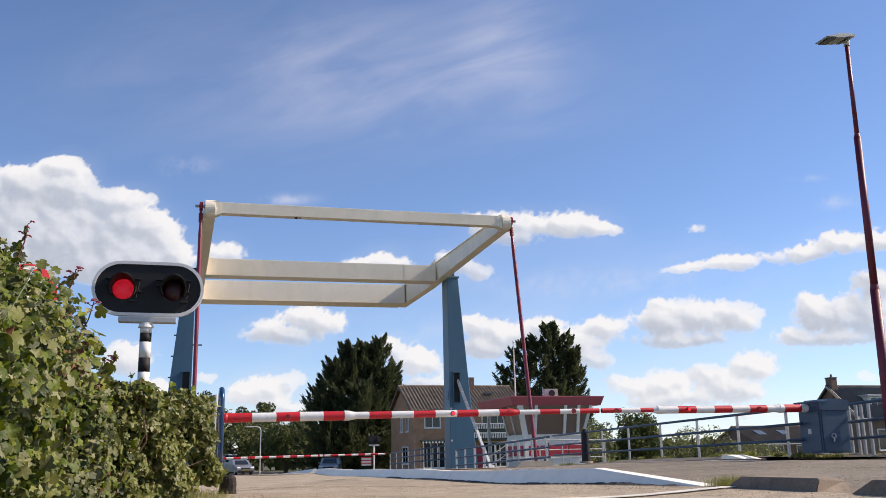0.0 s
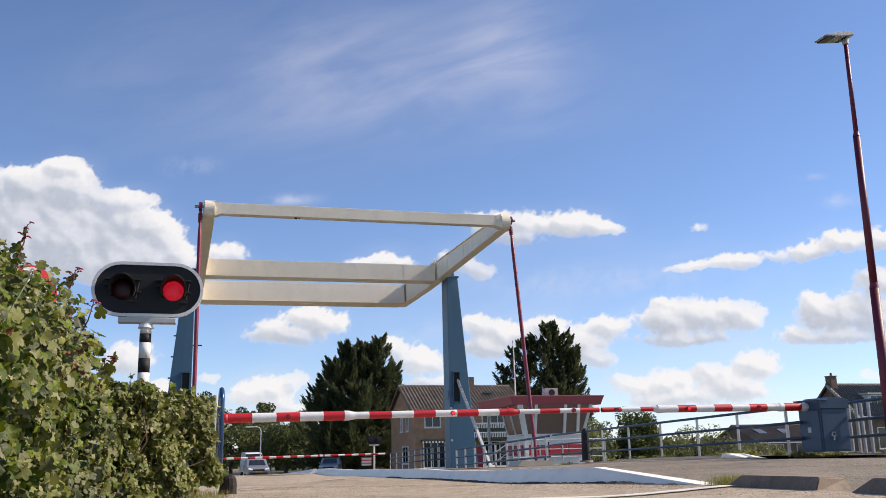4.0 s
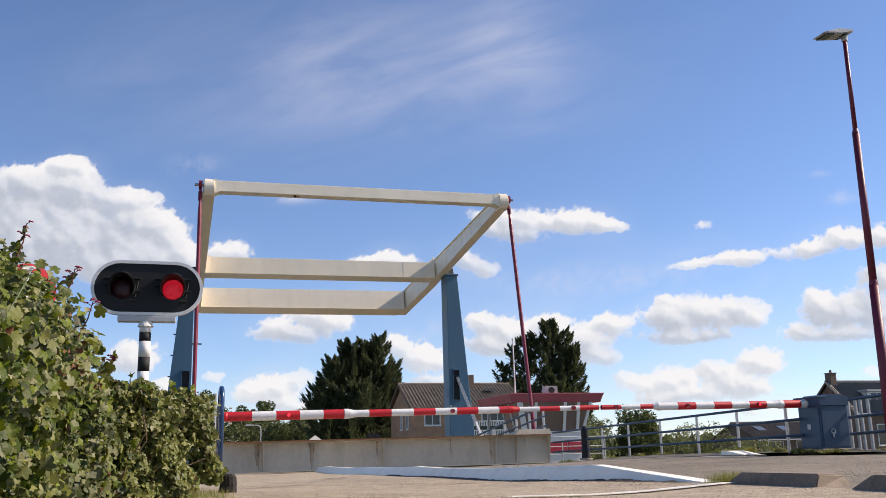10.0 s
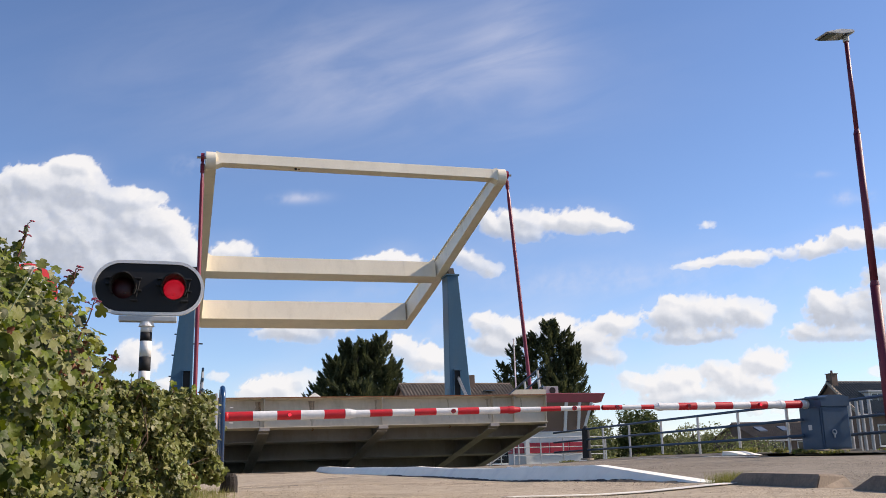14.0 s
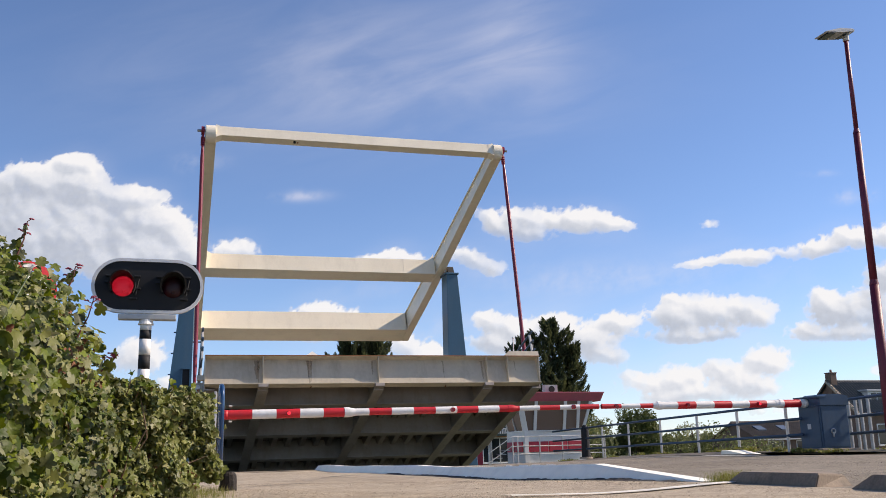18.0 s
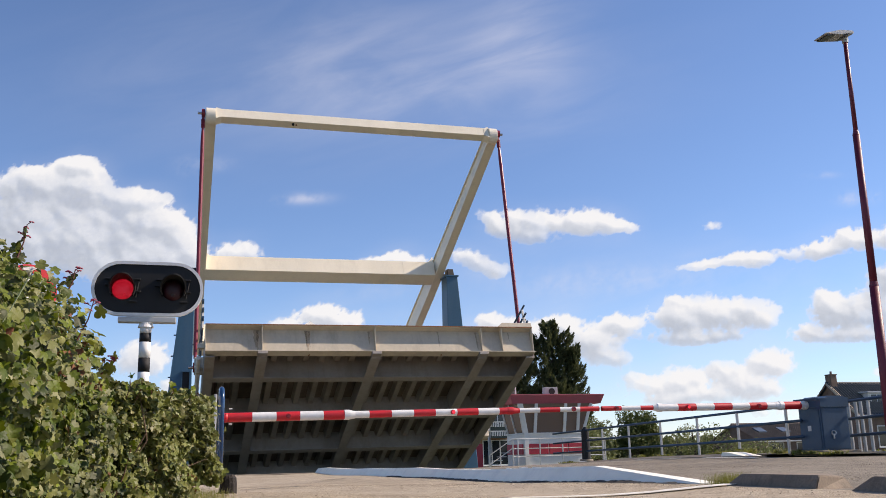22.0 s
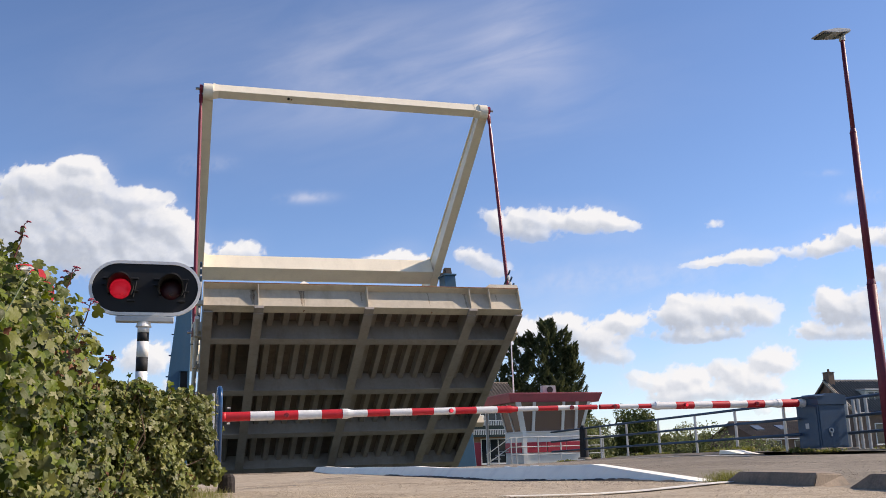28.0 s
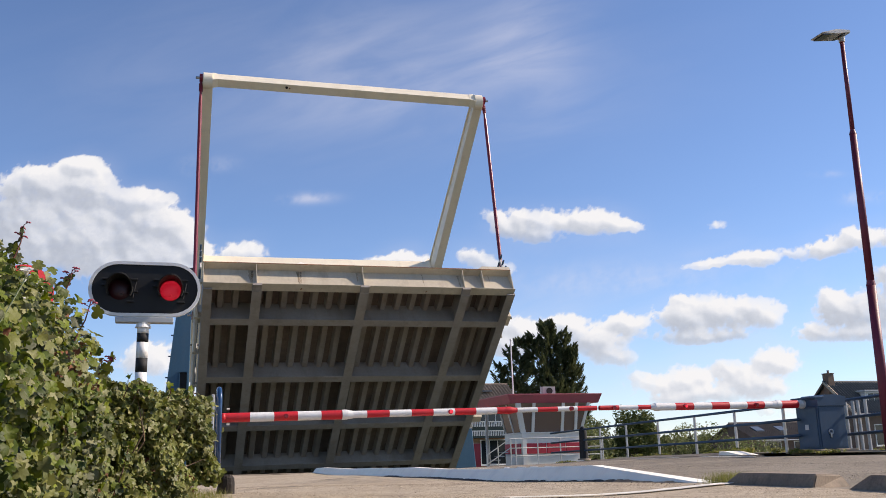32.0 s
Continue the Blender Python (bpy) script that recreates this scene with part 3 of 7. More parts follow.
# stone chips that stand out of the worn asphalt
def grit(name, x0, x1, y0, y1, n, seed, lift, cols, label):
    rng = np.random.default_rng(seed)
    y = y0 + (y1 - y0) * rng.random(n) ** 1.3
    x = rng.uniform(x0, x1, n)
    keep = x < 0.98 * y
    x, y = x[keep], y[keep]
    z = np.array([near_z(a, b) + lift(a, b) for a, b in zip(x, y)])
    v0 = np.array([(-0.5, -0.4, -0.25), (0.5, -0.45, -0.25), (0.45, 0.5, -0.25), (-0.55, 0.4, -0.25), (0.05, -0.1, 0.45)])
    f0 = np.array([(0, 1, 4), (1, 2, 4), (2, 3, 4), (3, 0, 4)])
    v, f = scatter(v0, f0, np.stack([x, y, z], axis=1), rng.uniform(0.0045, 0.0115, len(x)), rng, np.array([0, 0, 3.0]))
    m = foliage_mat(name + "_stone", cols, 0.9, 0.0)
    return tagged(arrays(name, v, f, m), label, "grit", kind="stuff")


grit("path_grit", 0.3, 3.9, 4.0, 13.0, 32000, 71, lambda x, y: 0.012 * math.sin(x * 2.1 + y * 0.9), [(0.20, 0.165, 0.12), (0.46, 0.385, 0.29), (0.58, 0.49, 0.38), (0.30, 0.25, 0.185), (0.42, 0.35, 0.26)], "pale and dark stone chips in the worn path")
grit("road_grit", 4.5, 10.4, 5.0, 17.0, 34000, 72, lambda x, y: 0.006 * math.sin(x * 1.7 + y * 0.7), [(0.12, 0.105, 0.085), (0.27, 0.24, 0.195), (0.38, 0.335, 0.27), (0.19, 0.165, 0.13), (0.25, 0.22, 0.18)], "grey stone chips in the worn carriageway")


# ---- clouds: a far sheet behind everything, drifting slowly ----
def cloud_fields():
    """Cumulus as soft lobes roughened by ever finer noise, with the sun's light dimmed on its way through them: cover, light and veil over the sheet."""
    step = 6.0
    s, h = np.meshgrid(np.arange(-1950, 1900, step), np.arange(-40, 1900, step))
    body = np.full(s.shape, -1.5)
    rng = np.random.default_rng(5)

    def blur(f, k):
        for ax in (0, 1):
            f = sum(np.roll(f, d, ax) for d in range(-k, k + 1)) / (2 * k + 1)
        return f

    def fractal(beta, low):
        """Even random field with ever smaller detail, about -1 to 1."""
        f = np.fft.rfft2(rng.normal(size=s.shape))
        ky, kx = np.fft.fftfreq(s.shape[0])[:, None], np.fft.rfftfreq(s.shape[1])[None]
        k = np.sqrt(kx * kx + ky * ky)
        out = np.fft.irfft2(f * np.where(k > 0, np.maximum(k, low) ** -beta, 0), s.shape)
        return out / out.std() * 0.5

    # rounded billows at three sizes: bulges with sharp creases between them
    def billow(low):
        return 0.55 - np.abs(fractal(2.4, low)) * 1.6

    bulge = 0.5 * billow(0.032) + 0.34 * billow(0.07) + 0.26 * billow(0.14)
    wx, wz = fractal(1.9, 0.02) * 13, fractal(1.9, 0.02) * 9

    def heap(lobes, thin=0.0, solid=0.0):
        """Each lobe: middle, height, half width and half height; the underside is flatter than the top; solid closes the inside."""
        for x, z, rx, rz in lobes:
            dx, dz = (s + wx - x) / rx, (h + wz - z) / rz
            d = 1 - np.sqrt(dx * dx + np.where(dz < 0, 1.5 * dz, dz) ** 2)
            d = d + solid * np.clip(4 * d, 0, 1)
            np.maximum(body, d * np.minimum(1.0, rz / 55 + 0.35) - thin, out=body)

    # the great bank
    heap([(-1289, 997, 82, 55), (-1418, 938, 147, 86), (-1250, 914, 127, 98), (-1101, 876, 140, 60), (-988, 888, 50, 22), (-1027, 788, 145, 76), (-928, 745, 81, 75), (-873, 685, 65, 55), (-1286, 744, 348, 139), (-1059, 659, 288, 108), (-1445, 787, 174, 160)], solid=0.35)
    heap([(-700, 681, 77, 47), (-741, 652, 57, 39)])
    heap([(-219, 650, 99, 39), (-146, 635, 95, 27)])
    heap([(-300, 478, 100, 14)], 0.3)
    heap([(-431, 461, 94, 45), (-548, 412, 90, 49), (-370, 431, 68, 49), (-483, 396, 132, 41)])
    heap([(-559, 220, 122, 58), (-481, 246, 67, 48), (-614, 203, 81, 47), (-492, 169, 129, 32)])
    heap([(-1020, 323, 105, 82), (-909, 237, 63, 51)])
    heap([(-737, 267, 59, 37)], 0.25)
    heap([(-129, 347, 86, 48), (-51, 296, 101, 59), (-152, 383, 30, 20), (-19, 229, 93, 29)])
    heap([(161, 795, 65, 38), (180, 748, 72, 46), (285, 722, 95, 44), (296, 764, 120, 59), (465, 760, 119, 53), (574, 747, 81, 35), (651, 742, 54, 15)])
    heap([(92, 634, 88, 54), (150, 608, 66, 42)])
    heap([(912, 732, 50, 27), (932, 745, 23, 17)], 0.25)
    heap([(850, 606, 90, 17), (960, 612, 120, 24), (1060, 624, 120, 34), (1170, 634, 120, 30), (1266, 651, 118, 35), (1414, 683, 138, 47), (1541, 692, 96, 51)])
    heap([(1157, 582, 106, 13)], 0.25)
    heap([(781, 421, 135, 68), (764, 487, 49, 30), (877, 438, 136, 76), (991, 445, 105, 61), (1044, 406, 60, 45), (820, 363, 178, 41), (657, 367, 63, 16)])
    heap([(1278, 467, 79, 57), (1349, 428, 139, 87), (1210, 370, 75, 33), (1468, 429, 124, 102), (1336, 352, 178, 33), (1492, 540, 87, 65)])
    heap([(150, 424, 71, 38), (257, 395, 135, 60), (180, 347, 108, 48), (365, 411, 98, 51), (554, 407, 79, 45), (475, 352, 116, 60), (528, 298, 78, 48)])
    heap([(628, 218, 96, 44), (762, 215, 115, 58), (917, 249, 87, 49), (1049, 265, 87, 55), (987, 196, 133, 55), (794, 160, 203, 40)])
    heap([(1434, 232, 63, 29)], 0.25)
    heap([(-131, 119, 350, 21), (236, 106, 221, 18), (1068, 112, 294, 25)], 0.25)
    field = 1.45 * blur(body, 2) + np.where(body > -0.45, 0.15 + 0.46 * bulge + 0.20 * fractal(1.3, 0.04), 0)
    cover = np.clip((field - 0.02) / 0.42, -0.6, 1.3)
    rho = np.clip(field / 0.5, 0, 1)
    mass = blur(np.clip((1.45 * blur(body, 2) + 0.25 + 0.12 * bulge) / 0.5, 0, 1), 2)

    def dimmed(ds, dz, reach):
        """How much cloud lies between each place and the light, along (ds, dz) in cells."""
        tau = np.zeros(s.shape)
        for k in range(1, reach):
            tau += np.roll(mass, (-round(dz * k * 2), -round(ds * k * 2)), (0, 1))
        return tau * 2 * step

    sunward, upward = blur(dimmed(0.75, 0.66, 15), 3), blur(dimmed(0.0, 1.0, 10), 3)
    gz, gx = np.gradient(blur(field, 2) * 60, step)
    relief = np.clip((-0.75 * gx - 0.66 * gz) * 0.26, -0.14, 0.15)
    cover = np.where(cover > 0, cover / (1 + 0.9 * np.clip(upward / 160 - 0.2, 0, 1)), cover)
    light = 0.32 + 0.34 * np.exp(-sunward / 120) + 0.42 * np.exp(-upward / 62) + relief * np.clip(rho * 1.3, 0, 1) + 0.035 * fractal(1.5, 0.02) + 0.22 * np.clip((400 - h) / 220, 0, 1)
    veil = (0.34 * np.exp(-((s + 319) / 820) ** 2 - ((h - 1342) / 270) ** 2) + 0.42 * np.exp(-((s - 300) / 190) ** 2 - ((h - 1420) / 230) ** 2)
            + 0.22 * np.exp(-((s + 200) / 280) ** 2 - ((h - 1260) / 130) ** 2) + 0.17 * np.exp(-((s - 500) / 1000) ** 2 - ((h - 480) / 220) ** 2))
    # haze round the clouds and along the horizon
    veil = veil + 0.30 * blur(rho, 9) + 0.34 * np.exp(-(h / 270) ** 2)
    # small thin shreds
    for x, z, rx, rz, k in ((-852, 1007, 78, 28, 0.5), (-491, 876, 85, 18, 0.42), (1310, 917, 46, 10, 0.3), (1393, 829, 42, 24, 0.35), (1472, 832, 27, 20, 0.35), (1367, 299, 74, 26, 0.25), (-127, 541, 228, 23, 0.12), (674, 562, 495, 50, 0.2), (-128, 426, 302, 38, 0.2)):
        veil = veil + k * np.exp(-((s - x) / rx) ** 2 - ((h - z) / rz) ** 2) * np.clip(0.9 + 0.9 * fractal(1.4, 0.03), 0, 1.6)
    # thin clouds and ragged undersides let the blue through
    dense = np.clip(0.50 + 0.62 * blur(rho, 5) + 0.25 * np.clip(1 - upward / 40, 0, 1) * rho - 0.22 * np.clip(0.3 + fractal(1.6, 0.02), 0, 1), 0.45, 0.98)
    return s, h, cover, light, veil, np.clip(0.35 + 0.8 * (1 - rho), 0.35, 1.0), dense


def cloud_mesh(fields, skip, m):
    """One sheet of sky that carries the clouds' fields, on every skip-th place of the grid."""
    s, h, cover, light, veil, ragged, dense = (f[::skip, ::skip] for f in fields)
    v = np.stack([s.ravel(), np.zeros(s.size), h.ravel()], axis=1)
    nx, nz = s.shape[1], s.shape[0]
    i, j = np.meshgrid(np.arange(nx - 1), np.arange(nz - 1))
    q = (j * nx + i).ravel()
    f = np.stack([q, q + 1, q + nx + 1, q + nx], axis=1)
    ob = arrays("backdrop", v, f, m)
    for nm, val in (("cover", cover), ("light", light), ("veil", veil), ("ragged", ragged), ("dense", dense)):
        at = ob.data.attributes.new(nm, "FLOAT", "POINT")
        at.data.foreach_set("value", val.ravel().astype(np.float32))
    return tagged(ob, "white cumulus clouds and thin veils in a blue sky", "clouds", kind="structure")


def cloud_mat():
    m, t, n, l, b = tree_of("cloud")
    n.remove(b)

    def attr(nm):
        a = n.new("ShaderNodeAttribute")
        a.attribute_name = nm
        return a.outputs["Fac"]

    def math_(op, a, b_, clamp=False):
        k = n.new("ShaderNodeMath")
        k.operation, k.use_clamp = op, clamp
        for sock, val in zip(k.inputs, (a, b_)):
            if isinstance(val, (int, float)):
                sock.default_value = val
            else:
                l.new(val, sock)
        return k.outputs[0]

    def noise_(scale, detail, rough, stretch=(1, 1, 1), warp=0.0, at=(0, 0, 0), turn=0):
        co = n.new("ShaderNodeTexCoord")
        mp = n.new("ShaderNodeMapping")
        mp.inputs["Scale"].default_value, mp.inputs["Location"].default_value = stretch, at
        if turn:
            mp.vector_type, mp.inputs["Rotation"].default_value = "TEXTURE", (0, radians(-turn), 0)
            mp.inputs["Scale"].default_value = tuple(1 / k for k in stretch)
        l.new(co.outputs["Object"], mp.inputs["Vector"])
        k = n.new("ShaderNodeTexNoise")
        k.inputs["Scale"].default_value, k.inputs["Detail"].default_value, k.inputs["Roughness"].default_value = scale, detail, rough
        k.inputs["Distortion"].default_value = warp
        l.new(mp.outputs[0], k.inputs["Vector"])
        return k.outputs["Fac"]

    def smooth_(x, lo, hi):
        k = n.new("ShaderNodeMapRange")
        k.interpolation_type = "SMOOTHSTEP"
        k.inputs["From Min"].default_value, k.inputs["From Max"].default_value = lo, hi
        l.new(x, k.inputs["Value"])
        return k.outputs[0]

    billow = noise_(0.030, 8, 0.68, (1, 1, 1.15), 0.5)
    body = math_("ADD", attr("cover"), math_("MULTIPLY", math_("MULTIPLY", math_("SUBTRACT", billow, 0.50), 1.9), attr("ragged")))
    mask = smooth_(body, -0.16, 1.05)
    wisp = noise_(0.0030, 7, 0.55, (0.5, 1, 1.9), 0.5, (0, 0, 0), 14)
    thin = math_("MULTIPLY", math_("ADD", math_("MULTIPLY", smooth_(wisp, 0.25, 0.8), 0.8), 0.2), attr("veil"))
    alpha = math_("MAXIMUM", math_("MULTIPLY", mask, attr("dense")), thin, True)
    # sunlit puffs and grey undersides
    fine = noise_(0.035, 6, 0.6, (1, 1, 1.2), 0.4)
    tone = math_("ADD", attr("light"), math_("MULTIPLY", math_("SUBTRACT", fine, 0.5), 0.25))
    rp = ramp(n, [(0.30, (0.50, 0.58, 0.675)), (0.50, (0.625, 0.71, 0.795)), (0.70, (0.79, 0.87, 0.935)), (0.90, (0.955, 1.015, 1.03))])
    l.new(tone, rp.inputs[0])
    mixc = n.new("ShaderNodeMix")
    mixc.data_type = "RGBA"
    l.new(mask, mixc.inputs["Factor"])
    mixc.inputs[6].default_value = (0.80, 0.86, 0.98, 1)
    l.new(rp.outputs[0], mixc.inputs[7])
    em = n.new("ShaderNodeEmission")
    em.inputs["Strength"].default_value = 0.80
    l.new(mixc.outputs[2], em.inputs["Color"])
    tr = n.new("ShaderNodeBsdfTransparent")
    ms = n.new("ShaderNodeMixShader")
    l.new(alpha, ms.inputs[0])
    l.new(tr.outputs[0], ms.inputs[1])
    l.new(em.outputs[0], ms.inputs[2])
    l.new(ms.outputs[0], n["Material Output"].inputs["Surface"])
    return m


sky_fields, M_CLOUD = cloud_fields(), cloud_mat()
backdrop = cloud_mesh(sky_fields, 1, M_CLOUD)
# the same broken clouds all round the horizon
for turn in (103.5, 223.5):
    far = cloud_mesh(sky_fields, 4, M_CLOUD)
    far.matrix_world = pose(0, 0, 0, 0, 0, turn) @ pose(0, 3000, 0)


# ---- the drawbridge ----
MID, HALF = 6.185, 5.40                    # middle line and the arms' distance from it
PIVOT = Vector((MID + 0.081, 40.722, 8.572))     # axis of the balance on the towers
HINGE = Vector((MID + 0.085, 39.004, -0.795))    # axis of the deck
SAG = -0.51, -0.36                         # the small lean of balance and deck across the road, in degrees
ROD_TOP = (9.497, 0.392)                   # along and above the arm
LIFT = [(0, 0.0), (5.4, 0.0), (6, 0.22), (7, 1.08), (8, 1.96), (9, 3.2), (10, 4.55), (11, 6.08), (12, 7.66), (13, 9.38), (14, 11.07), (15, 12.72), (16, 14.38),
        (17, 16.02), (18, 17.64), (19, 19.19), (20, 20.7), (21, 22.18), (22, 23.67), (23, 25.18), (24, 26.63), (25, 28.02), (26, 29.43), (27, 30.82), (28, 32.17),
        (29, 33.5), (30, 34.83), (31, 36.15), (32, 37.46)]


def swung(u, v, deg):
    """A point u towards the near bank and v up, after the leaf has risen by deg: its y and z from the axis."""
    c, s = math.cos(radians(deg)), math.sin(radians(deg))
    return -(u * c - v * s), u * s + v * c


def build_balance():
    ob = thing("balance_frame", "cream-painted steel balance frame of the drawbridge on its towers", "drawbridge balance", PIVOT)
    W = 0.186                                # half the flanges' width

    def under(y):
        return -0.21 - 0.031 * y

    for side in (-1, 1):
        x = side * HALF + (0.08 if side > 0 else 0.0)
        # the arm is a slim box between two wider flanges
        bm = bmesh.new()
        prism(bm, [(6.85, 0.86), (6.85, -0.27), (1.2, under(1.2)), (-9.4, under(-9.4)), (-9.4, 0.58), (0.0, 0.66), (5.6, 0.74)], x - 0.115, x + 0.115, "x")
        part("arm", bm, M_CREAM, ob)
        bm = bmesh.new()
        prism(bm, [(6.92, -0.285), (1.2, under(1.2) - 0.03), (-9.45, under(-9.45) - 0.03), (-9.45, under(-9.45)), (1.2, under(1.2)), (6.92, -0.25)], x - W, x + W, "x")
        part("lower_flange", bm, M_CREAM, ob)
        bm = bmesh.new()
        prism(bm, [(6.88, 0.86), (5.6, 0.74), (0.0, 0.66), (-9.45, 0.58), (-9.45, 0.61), (0.0, 0.69), (5.6, 0.77), (6.88, 0.89)], x - W, x + W, "x")
        part("upper_flange", bm, M_CREAM, ob)
        for y in (-7.1, -4.7, -2.3):
            bm = bmesh.new()
            box(bm, x - 0.125, x + 0.125, y - 0.02, y + 0.02, under(y) + 0.002, 0.58 + 0.008 * (y + 9.4) - 0.002)
            part("web_seam", bm, M_CREAM, ob)
        bm = bmesh.new()
        tube(bm, (x - W + 0.012, -9.42, 0.315), (x + W - 0.012, -9.42, 0.315), 0.325, 0.325, 32)
        bmesh.ops.bevel(bm, geom=[e for e in bm.edges if abs(e.verts[0].co.x - e.verts[1].co.x) < 1e-4], offset=0.012, segments=2, affect="EDGES")
        part("end_cap", bm, M_CREAM, ob)
        # small haunch between the end and the front beam
        bm = bmesh.new()
        i = x - side * (W - 0.012)
        prism(bm, [(i, 0.04), (i, 0.60), (i - side * 0.20, 0.521), (i - side * 0.20, 0.137)], -9.66, -9.30, "y")
        part("haunch", bm, M_CREAM, ob)
        bm = bmesh.new()
        tube(bm, (side * (HALF + 0.10), 0, 0), (side * (HALF + 0.60), 0, 0), 0.16, 0.16, 20)
        part("pivot_pin", bm, M_BLACK, ob, "dark greased pivot pin")
    bm = bmesh.new()
    box(bm, -HALF + 0.17, HALF - 0.17, -9.652, -9.299, 0.139, 0.54, 0.012)
    part("front_beam", bm, M_CREAM, ob)
    bm = bmesh.new()
    tube(bm, (-2.42, -9.53, 0.145), (-2.42, -9.53, 0.09), 0.05, 0.05, 10)
    part("drain", bm, M_BLACK, ob, "small dark drain plug")
    bm = bmesh.new()
    tube(bm, (-2.30, -9.50, 0.145), (-2.30, -9.50, 0.11), 0.03, 0.03, 8)
    part("drain", bm, M_RUST, ob, "small rusty drain")
    # middle beam: a deep box with lit front face and dark underside
    bm = bmesh.new()
    box(bm, -HALF + 0.115, HALF - 0.115, -0.507, 0.339, -0.238, 0.519, 0.012)
    part("middle_beam", bm, M_CREAM, ob)
    for side in (-1, 1):
        i = side * (HALF - 0.115)
        bm = bmesh.new()
        curve = [(i - side * 0.42 * (1 - k / 6), 0.517 + 0.36 * (k / 6) ** 2.2) for k in range(7)]
        prism(bm, curve + [(i, 0.877), (i, 0.517)], -0.46, -0.42, "y")
        part("gusset", bm, M_CREAM, ob)
        bm = bmesh.new()
        box(bm, side * 3.78 - 0.025, side * 3.78 + 0.025, -0.513, -0.505, -0.23, 0.51)
        part("weld_seam", bm, M_CREAM, ob)
    # counterweight beam
    bm = bmesh.new()
    prism(bm, [(5.518, -0.278), (5.60, 0.72), (6.85, 0.82), (6.923, -0.278)], -HALF + 0.115, HALF - 0.115, "x")
    part("counterweight", bm, M_CREAM, ob)
    bm = bmesh.new()
    box(bm, -HALF + W, HALF - W, 5.50, 6.94, -0.30, -0.28, 0.004)
    part("counterweight_flange", bm, M_CREAM, ob)
    return ob


RIBS = [0.045 + x for x in (1.32, 1.84, 2.95, 3.48, 4.01, 4.54, 5.07, 5.56, 6.5, 7.03, 7.56, 8.09, 8.62, 9.15, 10.2, 10.72, 11.15)]
GIRDERS = (2.49, 6.11, 9.75)


